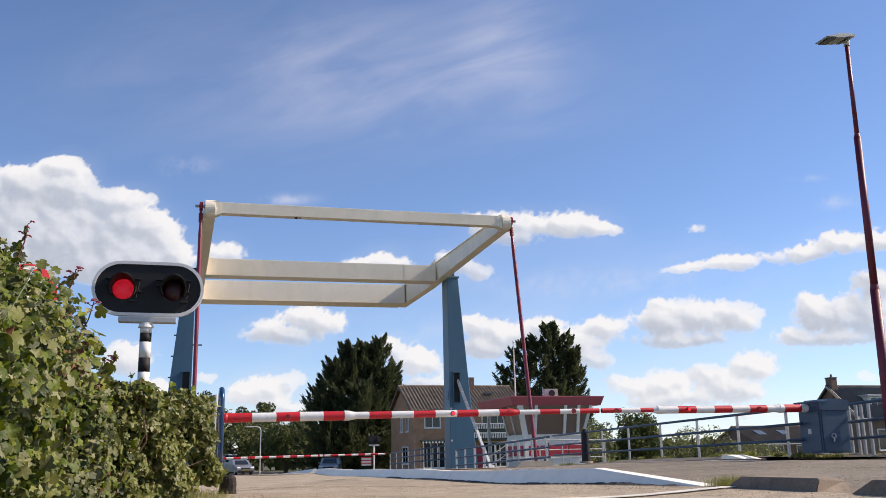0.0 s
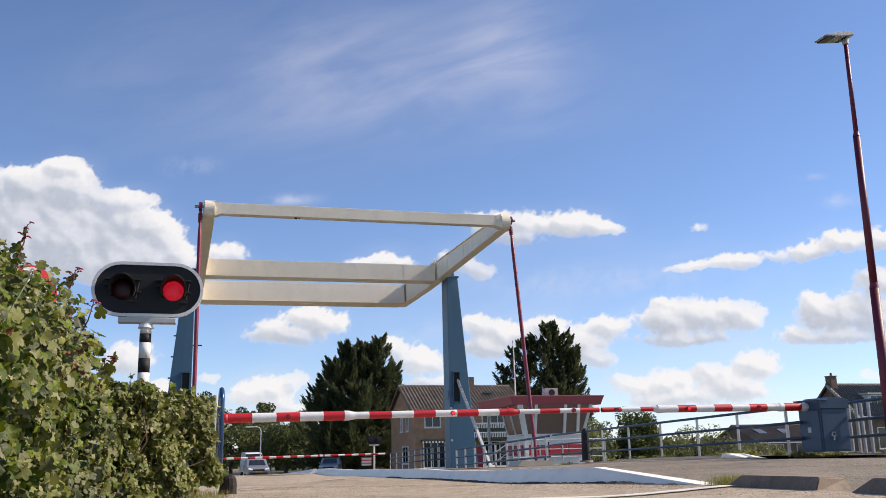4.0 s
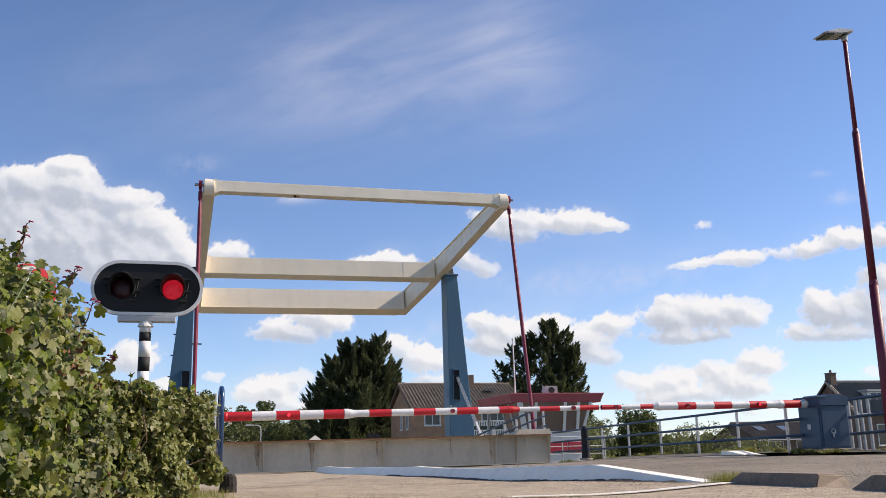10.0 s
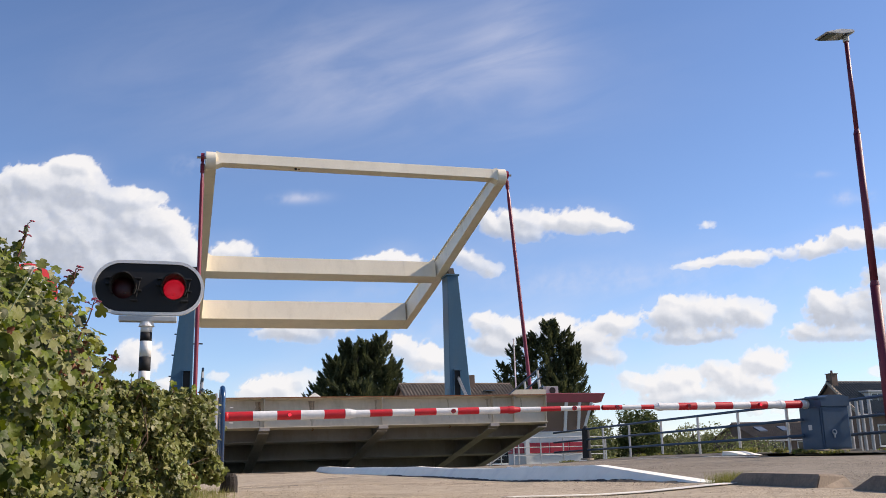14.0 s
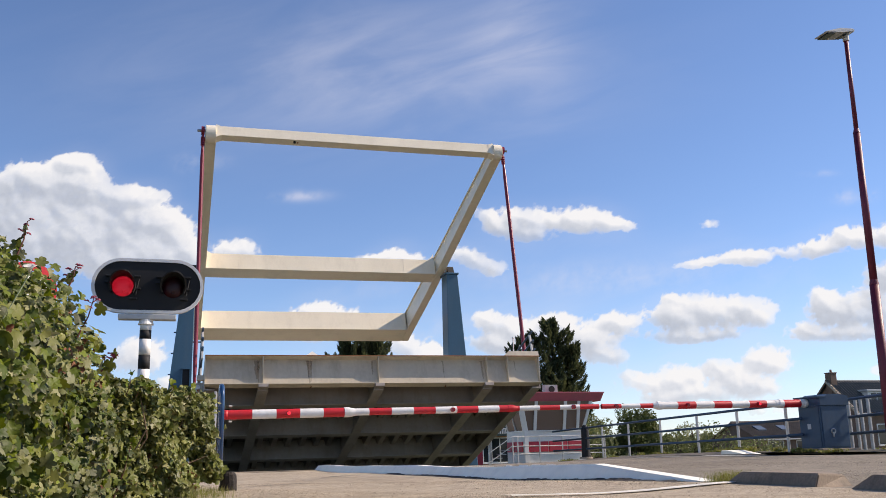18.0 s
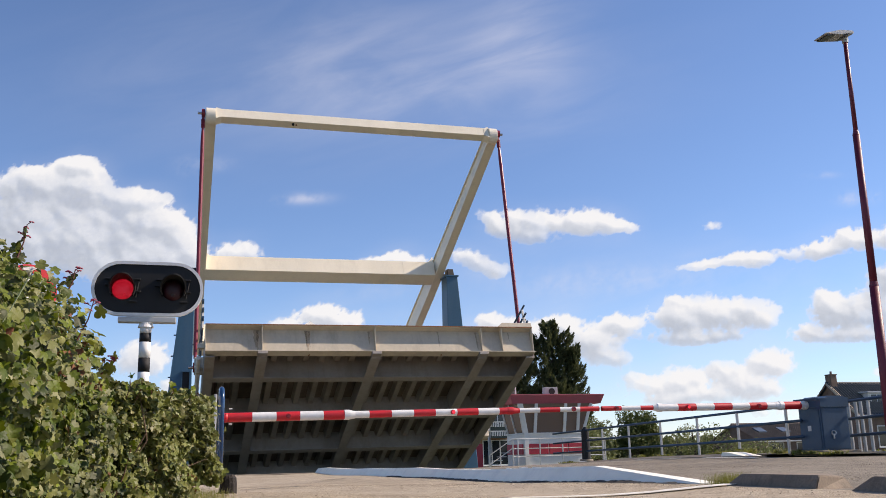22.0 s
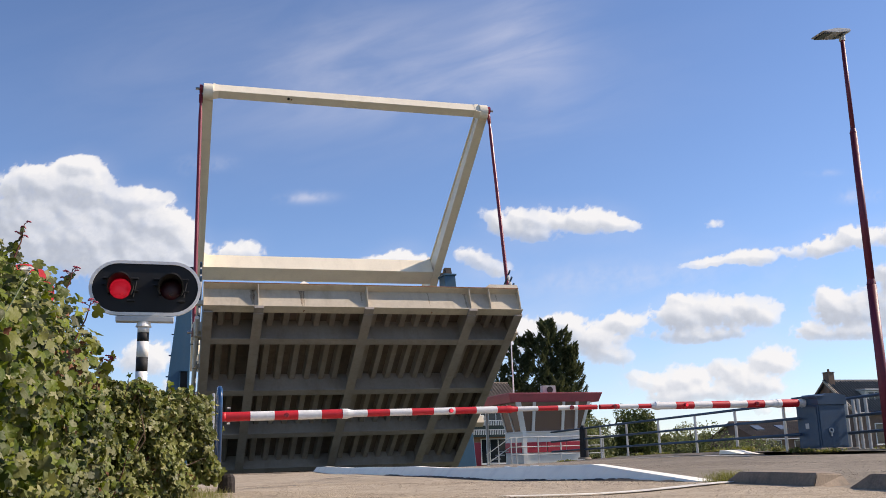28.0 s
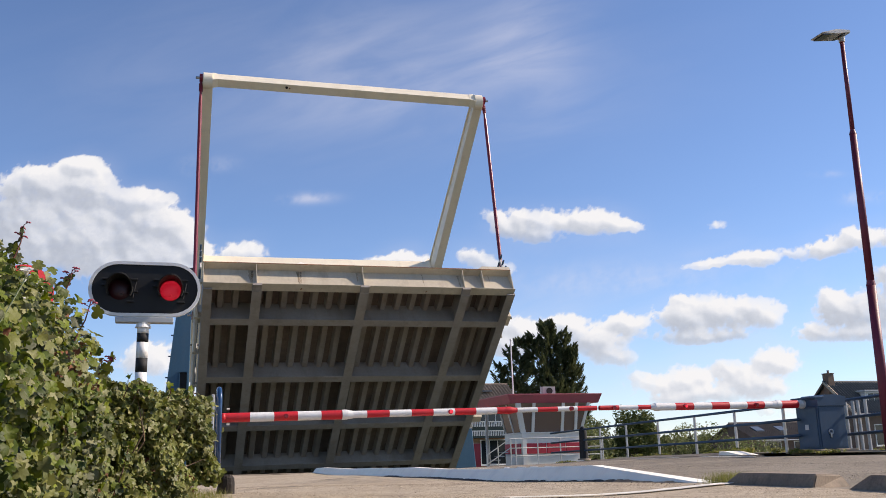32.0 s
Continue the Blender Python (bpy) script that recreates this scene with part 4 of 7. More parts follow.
def build_deck():
    ob = thing("bridge_deck", "grey steel drawbridge deck with girders, ribs and a kerb on top", "bridge deck", HINGE)
    x0, x1 = 0.754 - MID, 11.60 - MID
    L, TOP, LOW = 11.25, 0.707, -0.09
    NOSE, LIP = 11.556, -0.165            # how far the upper edge juts out; the tip plate's foot
    FALL = 0.33 / L                       # the deck's top falls towards the hinge

    def fallen(name, bm, material, parent, label="", smooth=False):
        for v in bm.verts:
            if v.co.z > 0.3 and v.co.y > -L:
                v.co.z -= FALL * (v.co.y + L)
        return part(name, bm, material, parent, label, smooth)

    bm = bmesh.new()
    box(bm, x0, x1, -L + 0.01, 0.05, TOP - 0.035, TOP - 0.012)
    fallen("deck_plate", bm, M_UNDER, ob, "dark brown-grey deck plate")
    bm = bmesh.new()
    box(bm, x0 + 0.02, x1 - 0.02, -L, 0.25, TOP - 0.012, TOP, 0.0)
    fallen("road_surface", bm, M_TARMAC, ob, "worn grey wearing course")
    # tip plate well under its upper nose, a lower lip and tapered stiffeners
    def tip_y(z):
        return -L - 0.01 * (TOP - 0.02 - z) / (TOP - 0.02 - LIP)

    bm = bmesh.new()
    prism(bm, [(tip_y(TOP - 0.02), TOP - 0.02), (tip_y(LIP), LIP), (tip_y(LIP) + 0.03, LIP), (-L + 0.03, TOP - 0.02)], x0, x1, "x")
    part("tip_plate", bm, M_DECK, ob)
    bm = bmesh.new()
    box(bm, x0, x1, -NOSE, -L + 0.3, TOP - 0.022, TOP + 0.003)
    part("nose_plate", bm, M_DECK, ob)
    bm = bmesh.new()
    box(bm, x0, x1, -NOSE - 0.006, -NOSE, TOP - 0.028, TOP + 0.005)
    part("nose_edge", bm, M_RUST, ob, "worn rusty edge of the nose")
    bm = bmesh.new()
    box(bm, x0, x1, tip_y(LIP) - 0.17, tip_y(LIP) + 0.16, LIP - 0.02, LIP, 0.004)
    part("lower_lip", bm, M_DECK, ob)
    # raised corner where the rod takes hold
    bm = bmesh.new()
    prism(bm, [(x1 - 1.25, TOP), (x1 - 1.05, TOP + 0.17), (x1, TOP + 0.17), (x1, TOP)], -NOSE + 0.01, -L + 0.6, "y")
    fallen("corner_plate", bm, M_DECK, ob)
    for g in GIRDERS + (x0 + 0.012 + MID, x1 - 0.012 + MID, x1 - 1.12 + MID):
        g -= MID
        bm = bmesh.new()
        prism(bm, [(-NOSE + 0.01, TOP - 0.022), (tip_y(LIP) - 0.05, LIP), (tip_y(LIP) + 0.01, LIP), (-L + 0.01, TOP - 0.022)], g - 0.012, g + 0.012, "x")
        part("tip_stiffener", bm, M_DECK, ob)
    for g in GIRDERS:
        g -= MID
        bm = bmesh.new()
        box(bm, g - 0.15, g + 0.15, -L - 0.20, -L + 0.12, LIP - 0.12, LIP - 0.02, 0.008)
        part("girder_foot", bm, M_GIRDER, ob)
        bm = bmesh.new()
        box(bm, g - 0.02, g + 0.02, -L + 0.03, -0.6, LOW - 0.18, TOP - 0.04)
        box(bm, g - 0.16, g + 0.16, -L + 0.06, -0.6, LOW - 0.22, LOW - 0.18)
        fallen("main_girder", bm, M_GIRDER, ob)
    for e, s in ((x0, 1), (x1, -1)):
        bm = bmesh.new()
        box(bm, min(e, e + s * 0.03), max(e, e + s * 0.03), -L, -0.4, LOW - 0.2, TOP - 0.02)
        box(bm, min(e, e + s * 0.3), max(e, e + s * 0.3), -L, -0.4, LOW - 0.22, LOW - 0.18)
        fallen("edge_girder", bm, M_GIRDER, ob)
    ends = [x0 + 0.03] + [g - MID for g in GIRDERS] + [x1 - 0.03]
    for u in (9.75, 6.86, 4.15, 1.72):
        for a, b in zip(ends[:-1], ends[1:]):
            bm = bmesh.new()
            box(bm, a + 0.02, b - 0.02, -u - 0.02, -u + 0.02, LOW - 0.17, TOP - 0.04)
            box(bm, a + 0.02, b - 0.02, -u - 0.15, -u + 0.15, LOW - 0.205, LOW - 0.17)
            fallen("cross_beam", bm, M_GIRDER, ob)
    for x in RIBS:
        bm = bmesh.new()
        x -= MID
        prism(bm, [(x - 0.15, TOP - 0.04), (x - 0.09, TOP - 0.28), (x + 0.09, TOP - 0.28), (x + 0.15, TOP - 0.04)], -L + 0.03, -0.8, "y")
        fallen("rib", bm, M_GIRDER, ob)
    rng = random.Random(4)
    # rust run down from the seams
    for x, w, drop in ((2.31, 0.12, 0.62), (2.36, 0.05, 0.75), (3.93, 0.10, 0.80), (3.90, 0.05, 0.62), (3.99, 0.035, 0.70), (5.94, 0.05, 0.5), (8.3, 0.04, 0.6), (9.63, 0.06, 0.66), (10.8, 0.03, 0.35)):
        bm = bmesh.new()
        prev = None
        for k in range(9):
            z = TOP - 0.05 - drop * k / 8
            h_ = 2.2 * w * (1 - 0.75 * k / 8) * rng.uniform(0.5, 1.2) / 2
            c = x - MID + rng.uniform(-0.006, 0.006)
            row = [bm.verts.new((c + s_ * h_, tip_y(z) - y_, z)) for s_, y_ in ((-1, -0.002), (-0.6, 0.003), (0.6, 0.003), (1, -0.002))]
            if prev:
                for i in range(3):
                    bm.faces.new((prev[i], row[i], row[i + 1], prev[i + 1]))
            prev = row
        part("rust_run", bm, M_RUSTRUN, ob, "brown rust run")
    for x in (3.95, 8.3):
        bm = bmesh.new()
        run(bm, [(x - MID, tip_y(LIP) + 0.02, LIP - 0.015), (x - MID + 0.02, tip_y(LIP), LIP - 0.06), (x - MID - 0.03, tip_y(LIP), LIP - 0.10)], 0.014, 5)
        fallen("drip_rust", bm, M_RUST, ob, "small rusty bracket")
    # kerb on the deck
    bm = bmesh.new()
    prism(bm, [(3.80 - MID, TOP), (3.985 - MID, TOP + 0.135), (4.015 - MID, TOP + 0.135), (4.20 - MID, TOP)], -NOSE + 0.02, 0.2, "y")
    fallen("deck_kerb", bm, M_KERB, ob, "white-painted peaked kerb")
    # railings on both edges
    for x, s in ((11.52 - MID, 1), (0.68 - MID, -1)):
        for z in (0.30, 0.62, 0.94):
            bm = bmesh.new()
            tube(bm, (x, -11.5, TOP + z - 0.02), (x, -1.2, TOP + z - 0.02), 0.035, 0.035, 8)
            fallen("rail", bm, M_NAVY, ob, "navy-painted rail")
        for k in range(9):
            u = 11.25 - k * 1.24
            bm = bmesh.new()
            box(bm, x - 0.03, x + 0.03, -u - 0.045, -u + 0.045, TOP, TOP + 0.92, 0.008)
            fallen("railing_post", bm, M_POSTWHITE, ob, "white railing post")
    for k, d in enumerate((0.25, 0.55, 0.8)):
        bm = bmesh.new()
        tube(bm, (x1 + 0.12, -10.7 + 0.12 * k, TOP), (x1 + 0.14 + 0.05 * k, -10.9 + 0.2 * k, TOP + 0.75 - 0.12 * k), 0.03, 0.025, 8)
        fallen("stub_pipe", bm, M_BLACK, ob, "short dark pipe")
    # brackets that the rods and the drive rod hold on to
    for s in (-1, 1):
        bm = bmesh.new()
        xb = s * (HALF + 0.30)
        box(bm, min(xb, s * 5.3), max(xb + s * 0.1, s * 5.3), -9.75, -9.25, 0.16, 0.60, 0.02)
        fallen("rod_bracket", bm, M_DECK, ob)
    bm = bmesh.new()
    box(bm, x1 - 0.1, x1 + 0.66, -3.92, -3.60, 0.45, 0.80, 0.02)
    fallen("drive_bracket", bm, M_DECK, ob)
    # signal horn lamp on the edge
    bm = bmesh.new()
    tube(bm, (x1, -8.6, 0.25), (x1 + 0.28, -8.7, 0.25), 0.09, 0.14, 14)
    fallen("edge_lamp", bm, M_WHITE, ob, "white bell-shaped lamp")
    bm = bmesh.new()
    tube(bm, (x1, -3.4, 0.25), (x1 + 0.30, -3.5, 0.25), 0.09, 0.15, 14)
    fallen("edge_lamp", bm, M_WHITE, ob, "white bell-shaped lamp")
    # pipe and cable tray along the other edge
    bm = bmesh.new()
    tube(bm, (x0 - 0.16, -10.5, 0.1), (x0 - 0.16, -5.5, 0.1), 0.07, 0.07, 10)
    fallen("edge_pipe", bm, M_WHITE, ob, "white conduit pipe")
    for u in (11.2, 9.6, 7.9, 6.2, 4.6):
        bm = bmesh.new()
        box(bm, x0 - 0.22, x0, -u - 0.05, -u + 0.05, 0.02, 0.18, 0.01)
        fallen("pipe_bracket", bm, M_DECK, ob)
    return ob


def build_rod():
    ob = thing("hanger_rod", "dark red steel hanger rod between balance and deck", "hanger rod", (0, 0, 0), "hanger rods of the bridge")
    top, low = Vector((0, 0, 0)), Vector((0, -1.728, -9.425))
    d = (low - top).normalized()
    bm = bmesh.new()
    tube(bm, top + d * 0.55, top + d * 1.1, 0.04, 0.068, 14)
    tube(bm, top + d * 1.1, low - d * 0.9, 0.068, 0.068, 14)
    tube(bm, low - d * 0.9, low - d * 0.3, 0.068, 0.05, 14)
    part("shaft", bm, M_REDROD, ob, smooth=False)
    bm = bmesh.new()
    for k in range(4):
        tube(bm, top + d * (0.27 + 0.09 * k), top + d * (0.32 + 0.09 * k), 0.075, 0.075, 12)
    tube(bm, top + d * 0.1, top + d * 0.6, 0.045, 0.045, 10)
    part("turnbuckle", bm, M_REDROD, ob, "ribbed threaded end")
    for nm, c in (("top_eye", top), ("bottom_eye", low)):
        bm = bmesh.new()
        tube(bm, c - Vector((0.06, 0, 0)), c + Vector((0.06, 0, 0)), 0.16, 0.16, 18)
        part(nm, bm, M_REDROD, ob)
        bm = bmesh.new()
        tube(bm, c - Vector((0.2, 0, 0)), c + Vector((0.2, 0, 0)), 0.05, 0.05, 12)
        part("eye_pin", bm, M_STEEL, ob)
    return ob


def build_tower(name, inner, outer_low, outer_top, y0, y1, top, label, slot, aside=0.33, tall=1.3):
    """A tapered box tower: its inner face is upright, its outer face leans in."""
    ob = thing(name, label, "bridge tower", ((inner + outer_low) / 2, y0, -0.9), "towers of the bridge")
    mw = Matrix.Translation(-Vector(ob.location))
    s = 1 if outer_low > inner else -1

    def put(nm, bm, m, lab="", smooth=False):
        bmesh.ops.transform(bm, matrix=mw, verts=bm.verts)
        return part(nm, bm, m, ob, lab, smooth)

    bm = bmesh.new()
    low = [(inner, y0), (outer_low, y0), (outer_low, y1), (inner, y1)]
    hi = [(inner, y0), (outer_top, y0), (outer_top, y1), (inner, y1)]
    a = [bm.verts.new((x, y, -0.9)) for x, y in low]
    b = [bm.verts.new((x, y, top)) for x, y in hi]
    for i in range(4):
        bm.faces.new((a[i], a[(i + 1) % 4], b[(i + 1) % 4], b[i]))
    bm.faces.new(b)
    bmesh.ops.bevel(bm, geom=[e for e in bm.edges], offset=0.02, segments=1, affect="EDGES")
    put("shaft", bm, M_TOWER)
    bm = bmesh.new()
    box(bm, min(inner, outer_top) - 0.05, max(inner, outer_top) + 0.05, y0 - 0.05, y1 + 0.05, top, top + 0.08, 0.01)
    put("cap_plate", bm, M_TOWER)
    mid_top = (inner + outer_top) / 2
    bm = bmesh.new()
    prism(bm, [(y0 + 0.1, top + 0.08), (y1 - 0.1, top + 0.08), (y1 - 0.3, top + 0.42), (y0 + 0.3, top + 0.42)], mid_top - 0.14, mid_top + 0.14, "x")
    put("bearing_block", bm, M_BLACK, "dark bearing housing")
    # front door slot with a hood, a hatch, small bolts
    xs = inner + s * aside
    bm = bmesh.new()
    box(bm, xs - 0.14, xs + 0.14, y0 - 0.035, y0 + 0.02, slot + 0.3 - tall, slot + 0.3, 0.01)
    put("slot", bm, M_BLACK, "dark slot for the drive rod")
    bm = bmesh.new()
    box(bm, xs - 0.17, xs - 0.14, y0 - 0.09, y0, slot + 0.25 - tall, slot + 0.33)
    box(bm, xs + 0.14, xs + 0.17, y0 - 0.09, y0, slot + 0.25 - tall, slot + 0.33)
    box(bm, xs - 0.17, xs + 0.17, y0 - 0.12, y0, slot + 0.30, slot + 0.36)
    put("slot_frame", bm, M_TOWER)
    for zz in (1.0, slot - 1.3):
        bm = bmesh.new()
        tube(bm, (inner + s * 0.06, y0 - 0.04, zz), (inner + s * 0.06, y0, zz), 0.05, 0.05, 12)
        put("bolt_cover", bm, M_LIGHTGREY)
    bm = bmesh.new()
    box(bm, inner - s * 0.012 - 0.004, inner - s * 0.012 + 0.004, y0 + 0.15, y0 + 0.55, slot - 0.9, slot - 0.5)
    put("hatch", bm, M_NAVY, "small dark hatch")
    bm = bmesh.new()
    box(bm, min(inner, outer_low) - 0.12, max(inner, outer_low) + 0.12, y0 - 0.12, y1 + 0.12, -1.2, -0.7, 0.03)
    put("foot", bm, M_CONC, "concrete foot")
    for k in range(6):
        zz = 2.0 + k * 0.9
        xo = outer_low + (outer_top - outer_low) * (zz + 0.9) / (top + 0.9)
        bm = bmesh.new()
        tube(bm, (xo, (y0 + y1) / 2, zz), (xo + s * 0.10, (y0 + y1) / 2, zz), 0.03, 0.03, 8)
        put("step_iron", bm, M_NAVY)
    return ob


balance = build_balance()
deck = build_deck()
rods = {-1: build_rod(), 1: build_rod()}
tower_a = build_tower("bridge_tower", 0.63, -0.68, 0.14, 39.55, 40.9, 7.85, "tapered blue steel tower that carries the balance", 3.66, 0.24, 0.85)
build_tower("bridge_tower", 11.90, 13.22, 12.42, 39.5, 40.4, 8.42, "tapered blue steel tower that carries the balance", 3.72)
bm = bmesh.new()
tube(bm, (0.60, 0.03, 6.02), (1.02, 0.03, 6.02), 0.03, 0.03, 10)
part("bracket_arm", bm, M_BLACK, tower_a, "short dark bracket arm")
SLOT = Vector((12.30, 39.55, 3.72))


def build_drive():
    ob = thing("drive_rod", "pale grey steel drive rod reaching from tower to deck", "drive rod")
    bm = bmesh.new()
    box(bm, -0.055, 0.055, -0.05, 0.05, 0.0, 6.3, 0.012)
    part("bar", bm, M_LIGHTGREY, ob)
    bm = bmesh.new()
    for k in range(40):
        box(bm, -0.04, 0.04, -0.085, -0.055, 2.3 + k * 0.1, 2.35 + k * 0.1)
    part("rack_teeth", bm, M_STEEL, ob)
    bm = bmesh.new()
    tube(bm, (-0.12, 0, 0), (0.12, 0, 0), 0.13, 0.13, 16)
    part("eye", bm, M_LIGHTGREY, ob)
    return ob


drive = build_drive()


# ---- near things ----
def build_signal():
    x, y, z = -0.293, 9.0, 1.93
    ob = thing("warning_signal", "double red flashing signal on a black-and-white banded post", "traffic signal", (x, y, 0.0))
    W, H = 0.975, 0.475

    def stadium(w, h, n=14):
        r = h / 2
        pts = []
        for k in range(n + 1):
            a = -math.pi / 2 + math.pi * k / n
            pts.append((w / 2 - r + r * math.cos(a), r * math.sin(a)))
        for k in range(n + 1):
            a = math.pi / 2 + math.pi * k / n
            pts.append((-w / 2 + r + r * math.cos(a), r * math.sin(a)))
        return pts

    lamps = (-0.232, 0.232)
    # board with two round openings
    bm = bmesh.new()
    edges = []
    loops = [stadium(W, H)] + [[(c + 0.105 * math.cos(2 * math.pi * k / 24), -0.005 + 0.105 * math.sin(2 * math.pi * k / 24)) for k in range(24)] for c in lamps]
    for lp in loops:
        vs = [bm.verts.new((p[0], 0, z + p[1])) for p in lp]
        edges += [bm.edges.new((vs[i], vs[(i + 1) % len(vs)])) for i in range(len(vs))]
    bmesh.ops.triangle_fill(bm, edges=edges, use_beauty=True)
    geo = bmesh.ops.extrude_face_region(bm, geom=bm.faces[:])
    bmesh.ops.translate(bm, vec=(0, 0.03, 0), verts=[g for g in geo["geom"] if isinstance(g, bmesh.types.BMVert)])
    part("backboard", bm, M_BLACK, ob, "black oval backboard")
    bm = bmesh.new()
    out_, in_ = stadium(W + 0.055, H + 0.055), stadium(W - 0.004, H - 0.004)
    rings = []
    for pts, yy in ((out_, -0.012), (out_, 0.045), (in_, 0.045), (in_, -0.012)):
        rings.append([bm.verts.new((p[0], yy, z + p[1])) for p in pts])
    for a, b in zip(rings, rings[1:] + rings[:1]):
        for i in range(len(a)):
            j = (i + 1) % len(a)
            bm.faces.new((a[i], a[j], b[j], b[i]))
    part("rim", bm, M_WHITE, ob, "white rim")
    bm = bmesh.new()
    box(bm, -W / 2 + 0.12, W / 2 - 0.12, 0.034, 0.20, z - 0.17, z + 0.17, 0.02)
    part("lamp_housing", bm, M_BLACK, ob)
    for c in lamps:
        bm = bmesh.new()
        n = 18
        r0, r1 = 0.108, 0.122
        prev = None
        for k in range(n + 1):
            a = radians(-35) + radians(250) * k / n
            ln = 0.05 + 0.19 * max(0.0, math.sin(a) * 0.5 + 0.5)
            ring = [bm.verts.new((c + r * math.cos(a), yy, z - 0.005 + r * math.sin(a))) for r, yy in ((r0, 0.0), (r0, -ln), (r1, -ln), (r1, 0.0))]
            if prev:
                for i in range(4):
                    bm.faces.new((prev[i], prev[(i + 1) % 4], ring[(i + 1) % 4], ring[i]))
            prev = ring
        part("hood", bm, M_BLACK, ob, "black visor hood")
        bm = bmesh.new()
        rings = []
        for k in range(4):
            r, yy = 0.104 * math.cos(k * math.pi / 6.6), 0.012 - 0.022 * math.sin(k * math.pi / 6.6)
            rings.append([bm.verts.new((c + r * math.cos(2 * math.pi * i / 22), yy, z - 0.005 + r * math.sin(2 * math.pi * i / 22))) for i in range(22)])
        for a, b in zip(rings[:-1], rings[1:]):
            for i in range(22):
                bm.faces.new((a[i], a[(i + 1) % 22], b[(i + 1) % 22], b[i]))
        bm.faces.new(rings[-1])
        part("lens", bm, M_LENSDARK, ob, "dark red glass lens", True)
        for dx, dz in ((-0.125, 0.09), (0.125, 0.09), (0.13, -0.03), (0.10, -0.125), (-0.13, 0.03)):
            bm = bmesh.new()
            box(bm, c + dx - 0.035, c + dx + 0.035, -0.03, 0.0, z + dz - 0.008, z + dz + 0.008, 0.004)
            part("latch", bm, M_RUBBER, ob)
        bm = bmesh.new()
        tube(bm, (c + 0.145, -0.02, z + 0.06), (c + 0.12, -0.02, z - 0.09), 0.008, 0.008, 6)
        part("clip_wire", bm, M_RUBBER, ob)
    bm = bmesh.new()
    box(bm, -0.26, 0.27, -0.02, 0.10, z - 0.325, z - 0.275, 0.008)
    part("bracket", bm, M_LIGHTGREY, ob, "light grey mounting channel")
    bm = bmesh.new()
    box(bm, -0.19, 0.2, 0.0, 0.06, z - 0.275, z - 0.245, 0.004)
    part("spacer", bm, M_WHITE, ob)
    bm = bmesh.new()
    tube(bm, (-0.005, 0.04, z - 0.36), (-0.005, 0.04, z - 0.325), 0.062, 0.062, 18)
    tube(bm, (-0.005, 0.04, z - 0.37), (-0.005, 0.04, z - 0.31), 0.075, 0.05, 18)
    part("collar", bm, M_WHITE, ob)
    top = z - 0.36
    bands = [(0.065, M_WHITE), (0.085, M_BLACK), (0.15, M_WHITE), (0.135, M_BLACK), (0.165, M_WHITE), (0.14, M_BLACK), (0.17, M_WHITE), (0.14, M_BLACK), (0.6, M_WHITE)]
    for h, m in bands:
        lo = max(0.0, top - h)
        bm = bmesh.new()
        tube(bm, (-0.005 + (top - 1.5) * 0.0, 0.04, lo), (-0.005, 0.04, top), 0.054, 0.054, 18)
        part("white_band" if m is M_WHITE else "black_band", bm, m, ob, "", True)
        top = lo
        if lo <= 0:
            break
    # the burning lamp, behind one lens and then behind the other
    g = bmesh.new()
    tube(g, (0, 0.024, z - 0.005), (0, 0.030, z - 0.005), 0.098, 0.098, 24)
    lit = part("lamp_light", g, M_LIT, ob, "burning red lamp")
    return ob, lit, lamps


signal, lit_lamp, LAMPS = build_signal()


